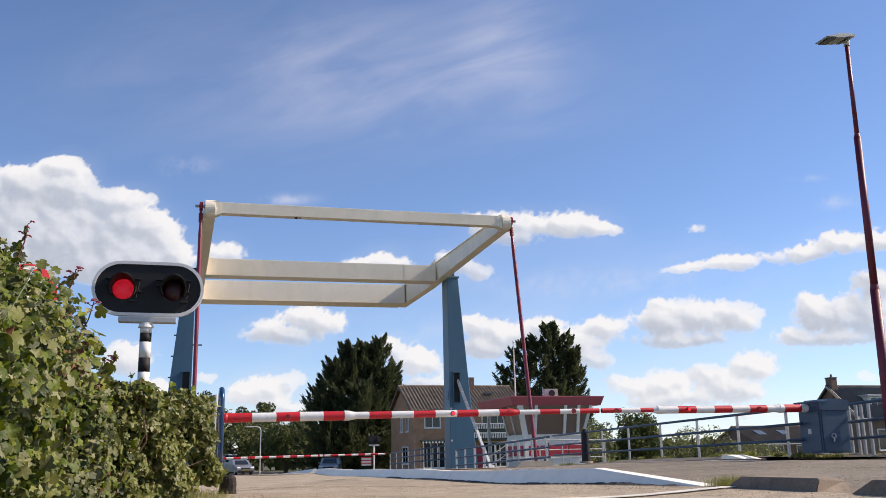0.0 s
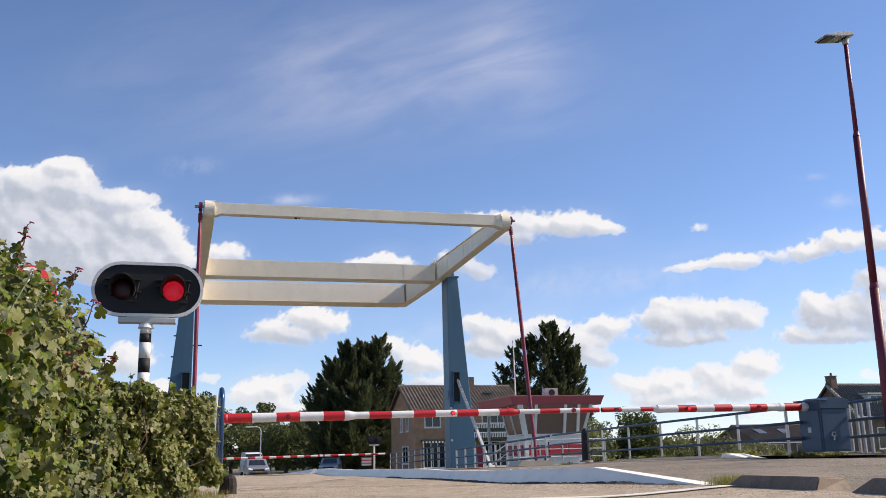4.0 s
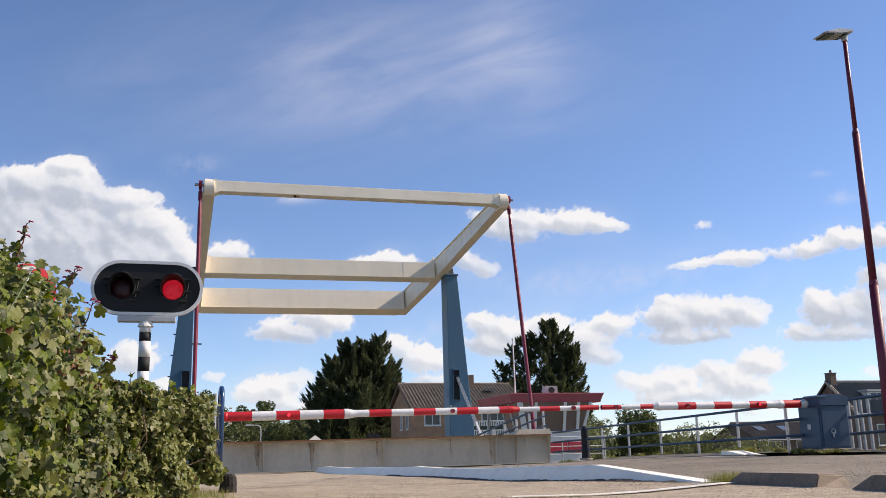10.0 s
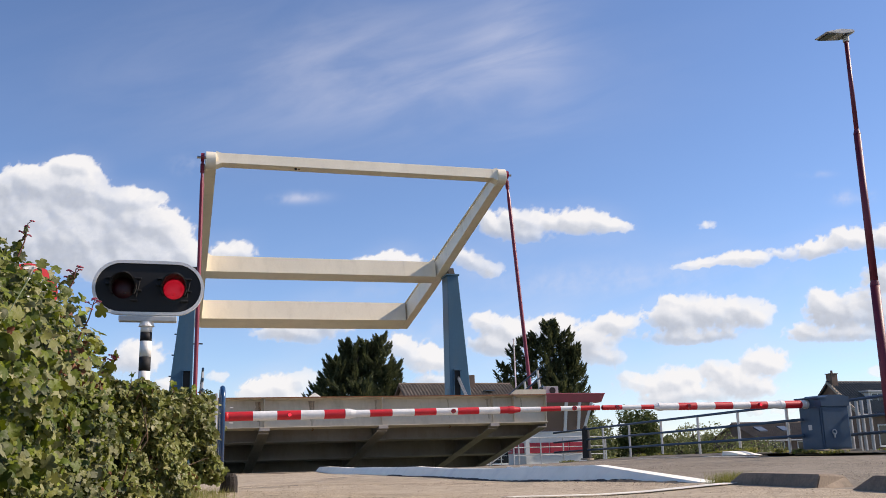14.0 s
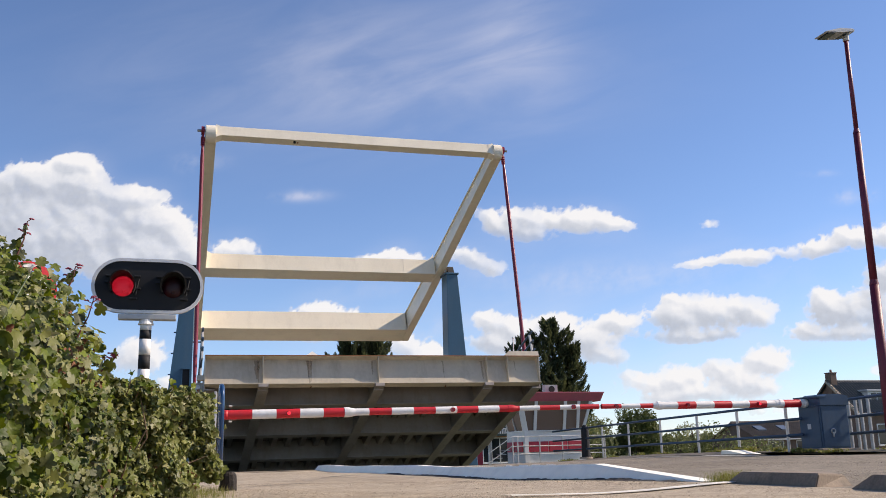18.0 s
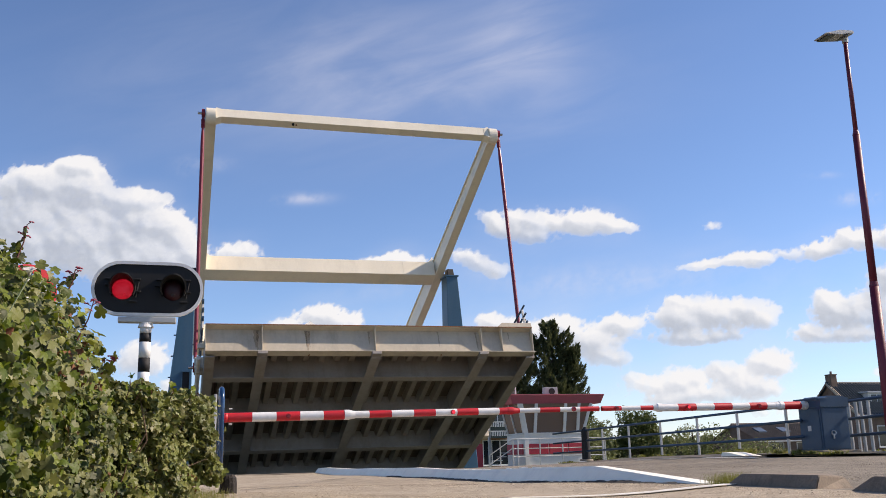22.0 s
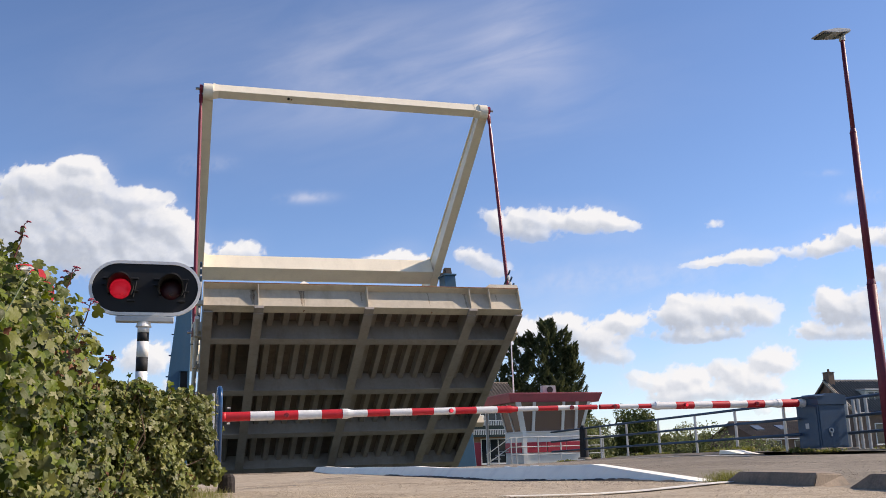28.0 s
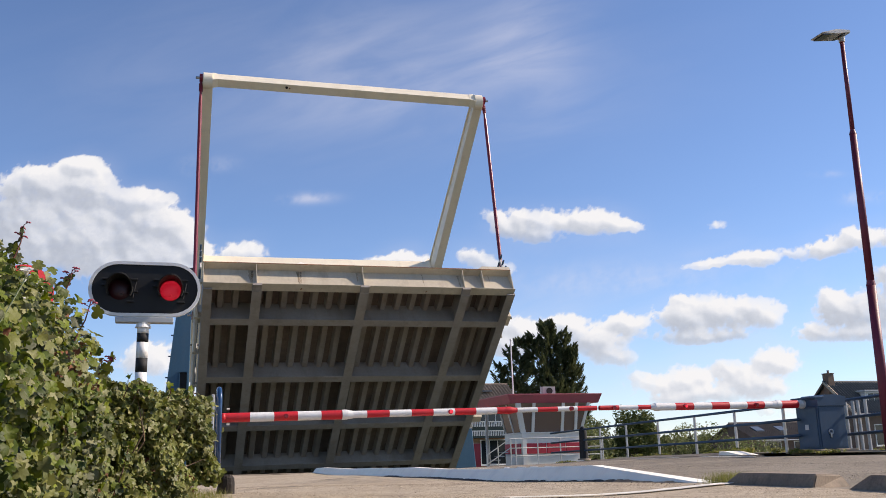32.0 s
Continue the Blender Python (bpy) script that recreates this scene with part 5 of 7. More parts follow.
def boom(name, x0, x1, y, z0, z1, sections, first_red, step, label, lamps, sleeves, blink=()):
    """A striped barrier boom along x; sections: (from, to, radius) with sleeves between them."""
    ob = thing(name, label, "barrier boom", (x0, y, z0))

    def zz(x):
        return (z1 - z0) * (x - x0) / (x1 - x0)

    k, a, red = 0, x0, first_red
    cuts = sorted({x0, x1} | {c for s in sections for c in s[:2]} | {x0 + step * i for i in range(1, int((x1 - x0) / step) + 1)})
    cuts = [c for i, c in enumerate(cuts) if i == 0 or c - cuts[i - 1] > 0.02]
    for a, b in zip(cuts[:-1], cuts[1:]):
        r = next(s[2] for s in sections if s[0] - 0.02 <= (a + b) / 2 <= s[1] + 0.02)
        i = int(((a + b) / 2 - x0) / step)
        red = (i % 2 == 0) == first_red
        bm = bmesh.new()
        tube(bm, (a - x0, 0, zz(a)), (b - x0, 0, zz(b)), r, r, 24, False)
        part("red_stripe" if red else "white_stripe", bm, M_RED if red else M_WHITE, ob, "", True)
    for (s, t_), tint in zip(zip(sections[:-1], sections[1:]), sleeves):
        big, sml = (s, t_) if s[2] > t_[2] else (t_, s)
        x = s[1]
        d = 1 if sml is t_ else -1
        bm = bmesh.new()
        tube(bm, (x - d * 0.05 - x0, 0, zz(x)), (x + d * 0.04 - x0, 0, zz(x)), big[2] * 1.1, big[2] * 1.1, 20)
        tube(bm, (x + d * 0.04 - x0, 0, zz(x)), (x + d * 0.13 - x0, 0, zz(x)), big[2] * 1.02, sml[2] * 1.05, 20)
        part("sleeve", bm, tint, ob, "stepped sleeve")
    for x in lamps:
        r = next(s[2] for s in sections if s[0] - 0.02 <= x <= s[1] + 0.02)
        bm = bmesh.new()
        tube(bm, (x - x0, -r + 0.01, zz(x)), (x - x0, -r - 0.035, zz(x)), 0.042, 0.037, 16)
        part("marker_lamp", bm, M_REDLAMP, ob, "red marker lamp")
        bm = bmesh.new()
        tube(bm, (x - x0, -r - 0.03, zz(x)), (x - x0, -r - 0.045, zz(x)), 0.034, 0.028, 12)
        part("lamp_glass", bm, M_MARKGLASS, ob)
    if blink:
        # one marker lamp after the other burns
        spots = []
        for x in blink:
            r = next(s[2] for s in sections if s[0] - 0.02 <= x <= s[1] + 0.02)
            spots.append((x - x0, -r - 0.047, zz(x)))
        bm = bmesh.new()
        tube(bm, (0, 0, 0), (0, -0.008, 0), 0.028, 0.023, 14)
        BLINKS.append((part("marker_light", bm, M_LITMARK, ob, "burning red marker lamp"), spots))
    return ob


BLINKS = []
boom("barrier_boom", 0.815, 7.31, 15.0, 0.968, 1.055, [(0.815, 2.74, 0.075), (2.74, 5.62, 0.059), (5.62, 7.31, 0.043)], True, 0.382,
     "closed red and white barrier boom with stepped sleeves", (1.77, 4.55, 6.80), (M_WHITE, M_RED), (1.77, 4.55))
boom("barrier_boom", 7.365, 11.86, 15.0, 1.055, 1.085, [(7.365, 8.52, 0.043), (8.52, 11.12, 0.068), (11.12, 11.86, 0.075)], True, 0.381,
     "closed red and white barrier boom coming from the blue cabinet", (7.64, 9.08, 10.60), (M_WHITE, M_WHITE), (10.60, 9.08))


def build_barrier_stand():
    ob = thing("barrier_stand", "blue tubular stand of the barrier boom with a grey side panel", "barrier stand", (0.68, 15.0, 0.0))
    bm = bmesh.new()
    pts = [(0.03, 0.22, 0.0), (0.03, 0.22, 1.2)] + [(0.03, 0.22 * math.cos(a), 1.2 + 0.22 * math.sin(a)) for a in [math.pi * k / 14 for k in range(1, 14)]] + [(0.03, -0.22, 1.2), (0.03, -0.22, 0.0)]
    bent_tube(bm, pts, 0.042, 14)
    part("hoop", bm, M_BLUE, ob, "glossy blue tube hoop", True)
    bm = bmesh.new()
    box(bm, -0.10, -0.05, -0.30, 0.30, 0.1, 1.32, 0.015)
    part("side_panel", bm, M_LIGHTGREY, ob, "light grey side panel")
    bm = bmesh.new()
    box(bm, -0.30, -0.10, -0.26, 0.26, 0.05, 1.05, 0.02)
    part("gearbox", bm, M_NAVY, ob)
    bm = bmesh.new()
    tube(bm, (0.06, 0, 0.967), (0.135, 0, 0.968), 0.074, 0.074, 24)
    part("boom_root", bm, M_RED, ob, "red root of the boom", True)
    for zz in (0.86, 1.10):
        bm = bmesh.new()
        tube(bm, (0.15, -0.07, zz), (0.20, -0.07, zz), 0.014, 0.014, 8)
        part("clamp_bolt", bm, M_POSTWHITE, ob)
    bm = bmesh.new()
    box(bm, -0.36, 0.12, -0.4, 0.4, -0.05, 0.06, 0.02)
    part("foot_plate", bm, M_CONC, ob)
    return ob


build_barrier_stand()


def build_cabinet():
    ob = thing("barrier_cabinet", "dark blue steel barrier cabinet with a ring handle", "cabinet", (11.70, 14.62, 0.23))
    bm = bmesh.new()
    box(bm, 0, 0.62, 0, 0.62, 0.0, 0.80, 0.012)
    part("body", bm, M_NAVY, ob)
    bm = bmesh.new()
    prism(bm, [(0.0, 0.80), (0.0, 0.925), (-0.04, 0.93), (-0.04, 0.95), (0.10, 0.965), (0.2, 1.01), (0.45, 1.01), (0.64, 0.97), (0.64, 0.80)], -0.03, 0.65, "y")
    part("hood", bm, M_NAVY, ob)
    bm = bmesh.new()
    box(bm, -0.06, 0.16, -0.04, 0.67, 0.945, 0.972, 0.006)
    part("hood_edge", bm, M_NAVY, ob)
    bm = bmesh.new()
    box(bm, 0.025, 0.595, -0.014, -0.002, 0.03, 0.77, 0.004)
    part("front_door", bm, M_NAVY, ob)
    bm = bmesh.new()
    box(bm, -0.014, -0.002, 0.03, 0.59, 0.03, 0.77, 0.004)
    part("side_door", bm, M_NAVY, ob)
    bm = bmesh.new()
    box(bm, -0.022, -0.014, 0.27, 0.37, 0.36, 0.46, 0.004)
    part("label_plate", bm, M_LIGHTGREY, ob, "small pale label plate")
    bm = bmesh.new()
    prev = None
    for k in range(17):
        a = 2 * math.pi * k / 16
        ring = [bm.verts.new((0.24 + r * math.cos(a), yy, 0.315 + r * math.sin(a))) for r, yy in ((0.034, -0.014), (0.034, -0.03), (0.054, -0.03), (0.054, -0.014))]
        if prev:
            for i in range(4):
                bm.faces.new((prev[i], prev[(i + 1) % 4], ring[(i + 1) % 4], ring[i]))
        prev = ring
    part("handle_ring", bm, M_STEEL, ob, "bright ring handle", True)
    bm = bmesh.new()
    box(bm, 0.215, 0.245, -0.04, -0.014, 0.21, 0.30, 0.005)
    part("padlock", bm, M_STEEL, ob)
    bm = bmesh.new()
    box(bm, -0.12, 0.74, -0.12, 0.74, -0.10, 0.0, 0.015)
    part("plinth", bm, M_CONC, ob, "concrete plinth")
    bm = bmesh.new()
    tube(bm, (-0.06, 0.38, 0.855), (0.05, 0.38, 0.855), 0.085, 0.085, 18)
    part("boom_socket", bm, M_WHITE, ob)
    return ob


build_cabinet()


def build_railing(name, x, stations, tops, label, rail_lift=(0, -0.30, -0.60), base=None, mat=None, end=None, r=0.036):
    """Railing along y: posts at the stations, rails at the tops' height and below."""
    ob = thing(name, label, "railing", (x, stations[0], 0), "bridge railings")
    y0, y1 = min(stations + list(end or [])), max(stations + list(end or []))
    for d in rail_lift:
        bm = bmesh.new()
        tube(bm, (0, y0 - stations[0], tops(y0) + d), (0, y1 - stations[0], tops(y1) + d), r, r, 10)
        part("rail", bm, mat or M_NAVY, ob, "navy-painted rail" if not mat else "", True)
    for y in stations:
        bm = bmesh.new()
        box(bm, -0.019, 0.019, y - stations[0] - 0.03, y - stations[0] + 0.03, base(y), tops(y) - 0.02, 0.008)
        part("railing_post", bm, M_POSTWHITE, ob, "white railing post")
    return ob


def top_line(y):
    return 0.93 + (24.61 - y) * (1.09 - 0.93) / (24.61 - 15.32)


build_railing("railing", 11.6, [23.68, 22.11, 20.43, 18.74, 17.15, 15.5], top_line, "navy and white steel railing along the road", base=lambda y: near_z(11.1, y) + 0.02, end=(27.2, 15.05), r=0.028)
build_railing("railing", 12.72, [15.05, 14.85, 14.71, 14.51, 13.2, 11.6], lambda y: 1.17 + (14.5 - y) * 0.03, "navy and white steel railing beside the barrier cabinet", (0, -0.34, -0.66), base=lambda y: 0.18, end=(15.6, 9.5), r=0.032)

ob = thing("railing_pillar", "dark navy rounded end pillar of the railing", "pillar", (11.62, 24.85, 0.05))
bm = bmesh.new()
tube(bm, (0, 0, 0), (0, 0, 0.85), 0.13, 0.11, 16)
tube(bm, (0, 0, 0.85), (0, 0, 0.97), 0.11, 0.05, 16)
part("shaft", bm, M_BLACK, ob)
bm = bmesh.new()
tube(bm, (0, 0, 0), (0, 0, 0.05), 0.2, 0.18, 16)
part("base", bm, M_CONC, ob)


def build_street_lamp():
    base, top = Vector((11.80, 13.0, 0.1)), Vector((11.925, 13.0, 7.83))
    ob = thing("street_lamp", "tall maroon street lamp with a flat grey lantern", "street lamp", base)
    d = (top - base).normalized()
    at = lambda z: d * ((z - base.z) / d.z)
    for lo, hi, r0, r1, nm in ((0.1, 3.05, 0.085, 0.08, "lower_tube"), (3.05, 5.9, 0.066, 0.062, "middle_tube"), (5.9, 7.83, 0.042, 0.038, "upper_tube")):
        bm = bmesh.new()
        tube(bm, at(lo), at(hi), r0, r1, 18)
        part(nm, bm, M_LAMPRED, ob, "", True)
    for z, a, b in ((3.05, 0.082, 0.066), (5.9, 0.066, 0.042)):
        bm = bmesh.new()
        tube(bm, at(z), at(z + 0.09), a, b, 18)
        part("step_collar", bm, M_LAMPRED, ob)
    t = at(7.83)
    bm = bmesh.new()
    prism(bm, [(0.10, -0.01), (0.10, 0.05), (-0.2, 0.075), (-0.56, 0.02), (-0.58, -0.005), (-0.2, -0.02)], -0.17, 0.17, "y")
    bmesh.ops.bevel(bm, geom=bm.edges[:], offset=0.015, segments=2, affect="EDGES")
    tip = Matrix.Translation(t + Vector((-0.015, 0, 0.045))) @ Matrix.Rotation(radians(-8), 4, "Y")
    bmesh.ops.transform(bm, matrix=tip, verts=bm.verts)
    part("lantern", bm, M_LIGHTGREY, ob, "flat grey lantern")
    for x0_, x1_, m_, lab in ((-0.52, -0.34, M_PANE, "dark glass cover"), (-0.33, -0.12, M_DIFFUSER, "pale light panel"), (-0.11, -0.02, M_PANE, "dark glass cover")):
        bm = bmesh.new()
        box(bm, x0_, x1_, -0.145, 0.145, -0.030, -0.012, 0.003)
        bmesh.ops.transform(bm, matrix=tip, verts=bm.verts)
        part("light_panel", bm, m_, ob, lab)
    bm = bmesh.new()
    tube(bm, at(7.75), at(7.86), 0.055, 0.06, 14)
    part("spigot", bm, M_LIGHTGREY, ob)
    return ob


build_street_lamp()

# round sign behind the hedge
ob = thing("round_sign", "round red-rimmed white traffic sign half hidden by the hedge", "traffic sign", (-1.65, 11.0, 0))
bm = bmesh.new()
prev = None
for k in range(33):
    a = 2 * math.pi * k / 32
    ring = [bm.verts.new((r * math.cos(a), yy, 2.22 + r * math.sin(a))) for r, yy in ((0.22, -0.006), (0.32, -0.006), (0.32, 0.006), (0.22, 0.006))]
    if prev:
        for i in range(4):
            bm.faces.new((prev[i], prev[(i + 1) % 4], ring[(i + 1) % 4], ring[i]))
    prev = ring
part("rim", bm, M_RED, ob, "red rim")
ob.rotation_euler = (0, 0, radians(28))
bm = bmesh.new()
tube(bm, (0, -0.003, 2.17), (0, 0.004, 2.17), 0.225, 0.225, 32)
part("face", bm, M_WHITE, ob, "white sign face")
bm = bmesh.new()
tube(bm, (0, 0.035, 0), (0, 0.035, 2.5), 0.03, 0.03, 12)
part("post", bm, M_GREY, ob)

M_STUMP = paint("wet_dark_bark", (0.035, 0.026, 0.02), 0.9, var=0.4, scale=14, fine=60, bump=0.8, dirt=(0.10, 0.08, 0.06), amount=0.5)
# dark stump at the hedge's end
bm = bmesh.new()
rng = random.Random(8)
rings = []
for z, r in ((-0.03, 0.075), (0.02, 0.08), (0.09, 0.075), (0.15, 0.068), (0.18, 0.045)):
    rings.append([bm.verts.new((0.485 + r * (1 + rng.uniform(-0.1, 0.1)) * math.cos(2 * math.pi * i / 12), 8.45 + r * (1 + rng.uniform(-0.1, 0.1)) * math.sin(2 * math.pi * i / 12), z)) for i in range(12)])
for a, b in zip(rings[:-1], rings[1:]):
    for i in range(12):
        bm.faces.new((a[i], a[(i + 1) % 12], b[(i + 1) % 12], b[i]))
bm.faces.new(rings[-1])
whole("stump", bm, M_STUMP, "dark weathered stump at the end of the hedge", "stump")


# ---- hedges ----
def hedge(name, label, hull, n, size, seed, material, leaf):
    """Leaves on and inside a hull: hull(rng, n) gives places and outward directions."""
    rng = np.random.default_rng(seed)
    ob = thing(name, label, "hedge")
    p, out = hull(rng, n)
    s = size * (0.5 + 0.95 * rng.random(n) ** 1.4)
    s *= np.where(noise_at(p * 2.3 + 5) > 0.15, 1.3, 0.92)
    # flat, folded and curled leaves, side by side
    V, F, k = [], [], 0
    for i, shape in enumerate((leaf, lobed_leaf(0.95, 0.5), lobed_leaf(-0.35, 0.9))):
        pick = np.arange(n) % 3 == i
        v, f = scatter(*shape, p[pick], s[pick], rng, (out * 1.2 + np.array([0.55, -0.5, 0.45]))[pick])
        V.append(v)
        F.append(f + k)
        k += len(v)
    tagged(arrays("leaves", np.concatenate(V), np.concatenate(F), material, ob), kind="stuff")
    q, out = hull(rng, n // 2)
    keep = ((noise_at(q * 3.1) > 0.38) & (rng.random(len(q)) < 0.5)) | (np.linalg.norm((q - np.array([-0.39, 4.0, 0.71])) * (1, 0.6, 1), axis=1) < 0.05 + 0.16 * rng.random(len(q)))
    q, out = q[keep], out[keep]
    v, f = scatter(*lobed_leaf(0.9, 0.8), q, size * rng.uniform(0.4, 0.95, len(q)), rng, out)
    tagged(arrays("withered_leaves", v, f, M_LEAFDRY, ob, False), "red-brown withered leaves", kind="stuff")
    bm = bmesh.new()
    pr, _ = hull(rng, 70)
    c = pr.mean(0)
    for k in range(70):
        a = Vector(pr[k]).lerp(Vector(c), 0.05)
        root = Vector((c[0] + (a.x - c[0]) * 0.4, a.y + (c[1] - a.y) * 0.3, 0.0 + 0.2 * rng.random()))
        mid = a.lerp(root, 0.5) + Vector(rng.normal(size=3) * 0.08)
        tube(bm, root, mid, 0.007, 0.005, 6, False)
        tube(bm, mid, a, 0.005, 0.002, 6, False)
    tagged(part("branches", bm, M_BRANCH, ob, "thin light brown branches"), kind="stuff")
    return ob


def noise_at(p):
    return np.array([noise.noise(Vector(q)) for q in p])


def bush_hull(rng, n):
    """The tall bush beside the camera: a rounded shoulder that falls away towards the path."""
    y = 1.5 + 4.2 * rng.random(n) ** 0.8
    a = rng.uniform(0.0, 1.75, n)
    a = np.where(rng.random(n) < 0.45, rng.uniform(0.0, 0.35, n), a)
    deep = rng.random(n) ** 1.5 * 0.30 + 0.36 * np.clip(3.2 * noise_at(np.stack([y * 6, a * 6.5, 0 * y + 3], axis=1)), 0, 1) * np.clip(1.5 - 1.4 * a, 0.35, 1)
    grow = 1 + 0.035 * np.sin(5 * y + 2 * a) + 0.03 * np.sin(11 * y + 6 * a) + 0.03 * np.clip(rng.normal(size=n), -1.6, 1.3)
    rx, rz = 0.80 * grow - deep, np.minimum(1.12, 0.13 + 0.25 * y) * grow - deep
    c, q = np.cos(a), np.sin(a)
    x = -1.10 + rx * np.sign(c) * np.abs(c) ** 0.62 - 0.05 * np.abs(y - 4.2) - 0.05 * np.clip(3 - y, 0, 2)
    z = rz * np.abs(q) ** 0.585 + 0.05 * np.exp(-((x + 0.40) / 0.10) ** 2) * np.clip(3.0 * q, 0, 1)
    z = z + (0.03 * np.clip((-0.43 - x) / 0.10, 0, 1) + 0.10 * np.clip((-0.60 - x) / 0.12, 0, 1)) * np.abs(q)
    out = np.stack([c, -0.4 + 0 * a, q], axis=1)
    return np.stack([x, y, np.clip(z, 0.02, None)], axis=1), out


def trimmed_hull(rng, n):
    """The clipped lower hedge: its face looks across the path."""
    a, b = np.array([-0.46, 6.5]), np.array([0.385, 8.41])
    way = (b - a) / np.linalg.norm(b - a)
    side = np.array([way[1], -way[0]])
    s = rng.uniform(-0.35, 1.0, n)
    top = 0.84 - 0.10 * np.clip((s - 0.8) / 0.2, 0, 1) ** 2 + 0.03 * np.sin(9 * s) + 0.02 * np.sin(23 * s)
    low = 0.10 * np.clip((s - 0.62) / 0.38, 0, 1) + 0.02 * np.sin(40 * s)
    z = low + rng.random(n) * (top - low)
    k = rng.integers(0, 10, n)
    deep = rng.random(n) ** 1.5 * 0.26 + 0.30 * np.clip(3.0 * noise_at(np.stack([s * 15, z * 9, 0 * s + 7], axis=1)), 0, 1)
    wob = 0.05 * np.sin(13 * s + 5 * z) + 0.045 * np.sin(31 * s + 11 * z + 2) + 0.03 * np.sin(19 * z - 9 * s)
    out_ = np.where(k < 7, wob - deep - 0.12 * np.clip((z - top + 0.12) / 0.12, 0, 1), -rng.random(n) * 1.1)
    z = np.where(k >= 7, top - deep * 0.6 + 0.04 * np.sin(21 * s + 5 * out_), z)
    p = a + s[:, None] * (b - a) + out_[:, None] * side
    nrm = np.stack([np.where(k < 7, side[0], 0.2), np.where(k < 7, side[1], 0.0), np.where(k < 7, 0.2, 1.0)], axis=1)
    return np.stack([p[:, 0], p[:, 1], z + 0.01], axis=1), nrm


hedge("tall_hedge", "tall untrimmed maple hedge with lobed green leaves", bush_hull, 24000, 0.036, 11, M_LEAF, lobed_leaf())
hedge("trimmed_hedge", "clipped maple hedge at the foot of the signal post", trimmed_hull, 17800, 0.047, 12, M_LEAFPALE, lobed_leaf())


def sprig(base, tip, seed):
    """A shoot with pink buds that stands out of the hedge."""
    rng = random.Random(seed)
    ob = thing("hedge_shoot", "red-brown shoot with pink seed keys standing out of the hedge", "shoot", base, "shoots on the hedge")
    a, b = Vector((0, 0, 0)), Vector(tip) - Vector(base)
    bm = bmesh.new()
    m = a.lerp(b, 0.5) + Vector((0.01, 0, 0.005))
    tube(bm, a, m, 0.004, 0.003, 6)
    tube(bm, m, b, 0.003, 0.002, 6)
    part("stem", bm, M_TWIG, ob)
    for k in range(6):
        bm = bmesh.new()
        foot = a.lerp(b, rng.uniform(0.62, 1.0))
        c = foot + Vector((rng.uniform(-0.026, 0.026), rng.uniform(-0.015, 0.015), rng.uniform(0.004, 0.02)))
        tube(bm, foot, c, 0.0016, 0.0016, 5)
        for w in (-1, 1):
            d = Vector((w * rng.uniform(0.006, 0.010), rng.uniform(-0.003, 0.003), rng.uniform(-0.009, 0.001)))
            tube(bm, c, c + d * 0.5, 0.002, 0.0045, 6)
            tube(bm, c + d * 0.5, c + d * 1.3, 0.0045, 0.0015, 6)
        part("seed_key", bm, M_BUD, ob, "pink winged seed key")
    rg = np.random.default_rng(seed)
    pts = np.array([a.lerp(b, k) for k in (0.15, 0.35, 0.55, 0.75)]) + rg.normal(size=(4, 3)) * 0.012
    v, f = scatter(*lobed_leaf(), pts, rg.uniform(0.04, 0.06, 4), rg, np.array([0.2, -0.8, 0.6]))
    tagged(arrays("shoot_leaves", v, f, M_LEAF, ob), kind="stuff")


sprig((-0.66, 4.0, 1.12), (-0.625, 4.0, 1.285), 1)
sprig((-0.46, 4.0, 0.98), (-0.425, 4.0, 1.10), 2)
sprig((-0.40, 4.0, 0.80), (-0.345, 4.0, 0.965), 3)
sprig((-0.30, 4.0, 0.66), (-0.235, 4.0, 0.735), 4)


def leafy_shoot(base, tip, seed):
    """A young twig with leaves on both sides that has outgrown the clipped hedge."""
    rg = np.random.default_rng(seed)
    ob = thing("leafy_shoot", "young leafy twig that has outgrown the clipped hedge", "shoot", base, "leafy shoots on the hedge")
    a, b = Vector((0, 0, 0)), Vector(tip) - Vector(base)
    bm = bmesh.new()
    m = a.lerp(b, 0.5) + Vector((0.012, 0, 0.006))
    tube(bm, a, m, 0.004, 0.003, 6)
    tube(bm, m, b, 0.003, 0.0015, 6)
    part("stem", bm, M_TWIG, ob)
    pts = np.array([a.lerp(b, k) for k in np.linspace(0.05, 1.0, 8)]) + rg.normal(size=(8, 3)) * 0.018
    v, f = scatter(*lobed_leaf(0.6, 0.5), pts, rg.uniform(0.032, 0.055, 8), rg, np.array([0.6, -0.8, 0.8]))
    tagged(arrays("shoot_leaves", v, f, M_LEAF, ob), kind="stuff")


for k, (base, tip) in enumerate((((-0.30, 5.1, 0.06), (-0.20, 5.05, 0.42)), ((-0.42, 5.0, 0.10), (-0.19, 4.95, 0.20)), ((-0.406, 6.9, 0.74), (-0.447, 6.8, 0.916)), ((-0.341, 6.9, 0.74), (-0.306, 6.8, 0.90)), ((-0.272, 6.9, 0.735), (-0.229, 6.8, 0.869)),
                                 ((-0.187, 6.9, 0.74), (-0.165, 6.8, 0.82)), ((-0.04, 7.1, 0.75), (-0.018, 7.0, 0.84)), ((0.10, 7.5, 0.77), (0.13, 7.4, 0.86)))):
    leafy_shoot(base, tip, 60 + k)


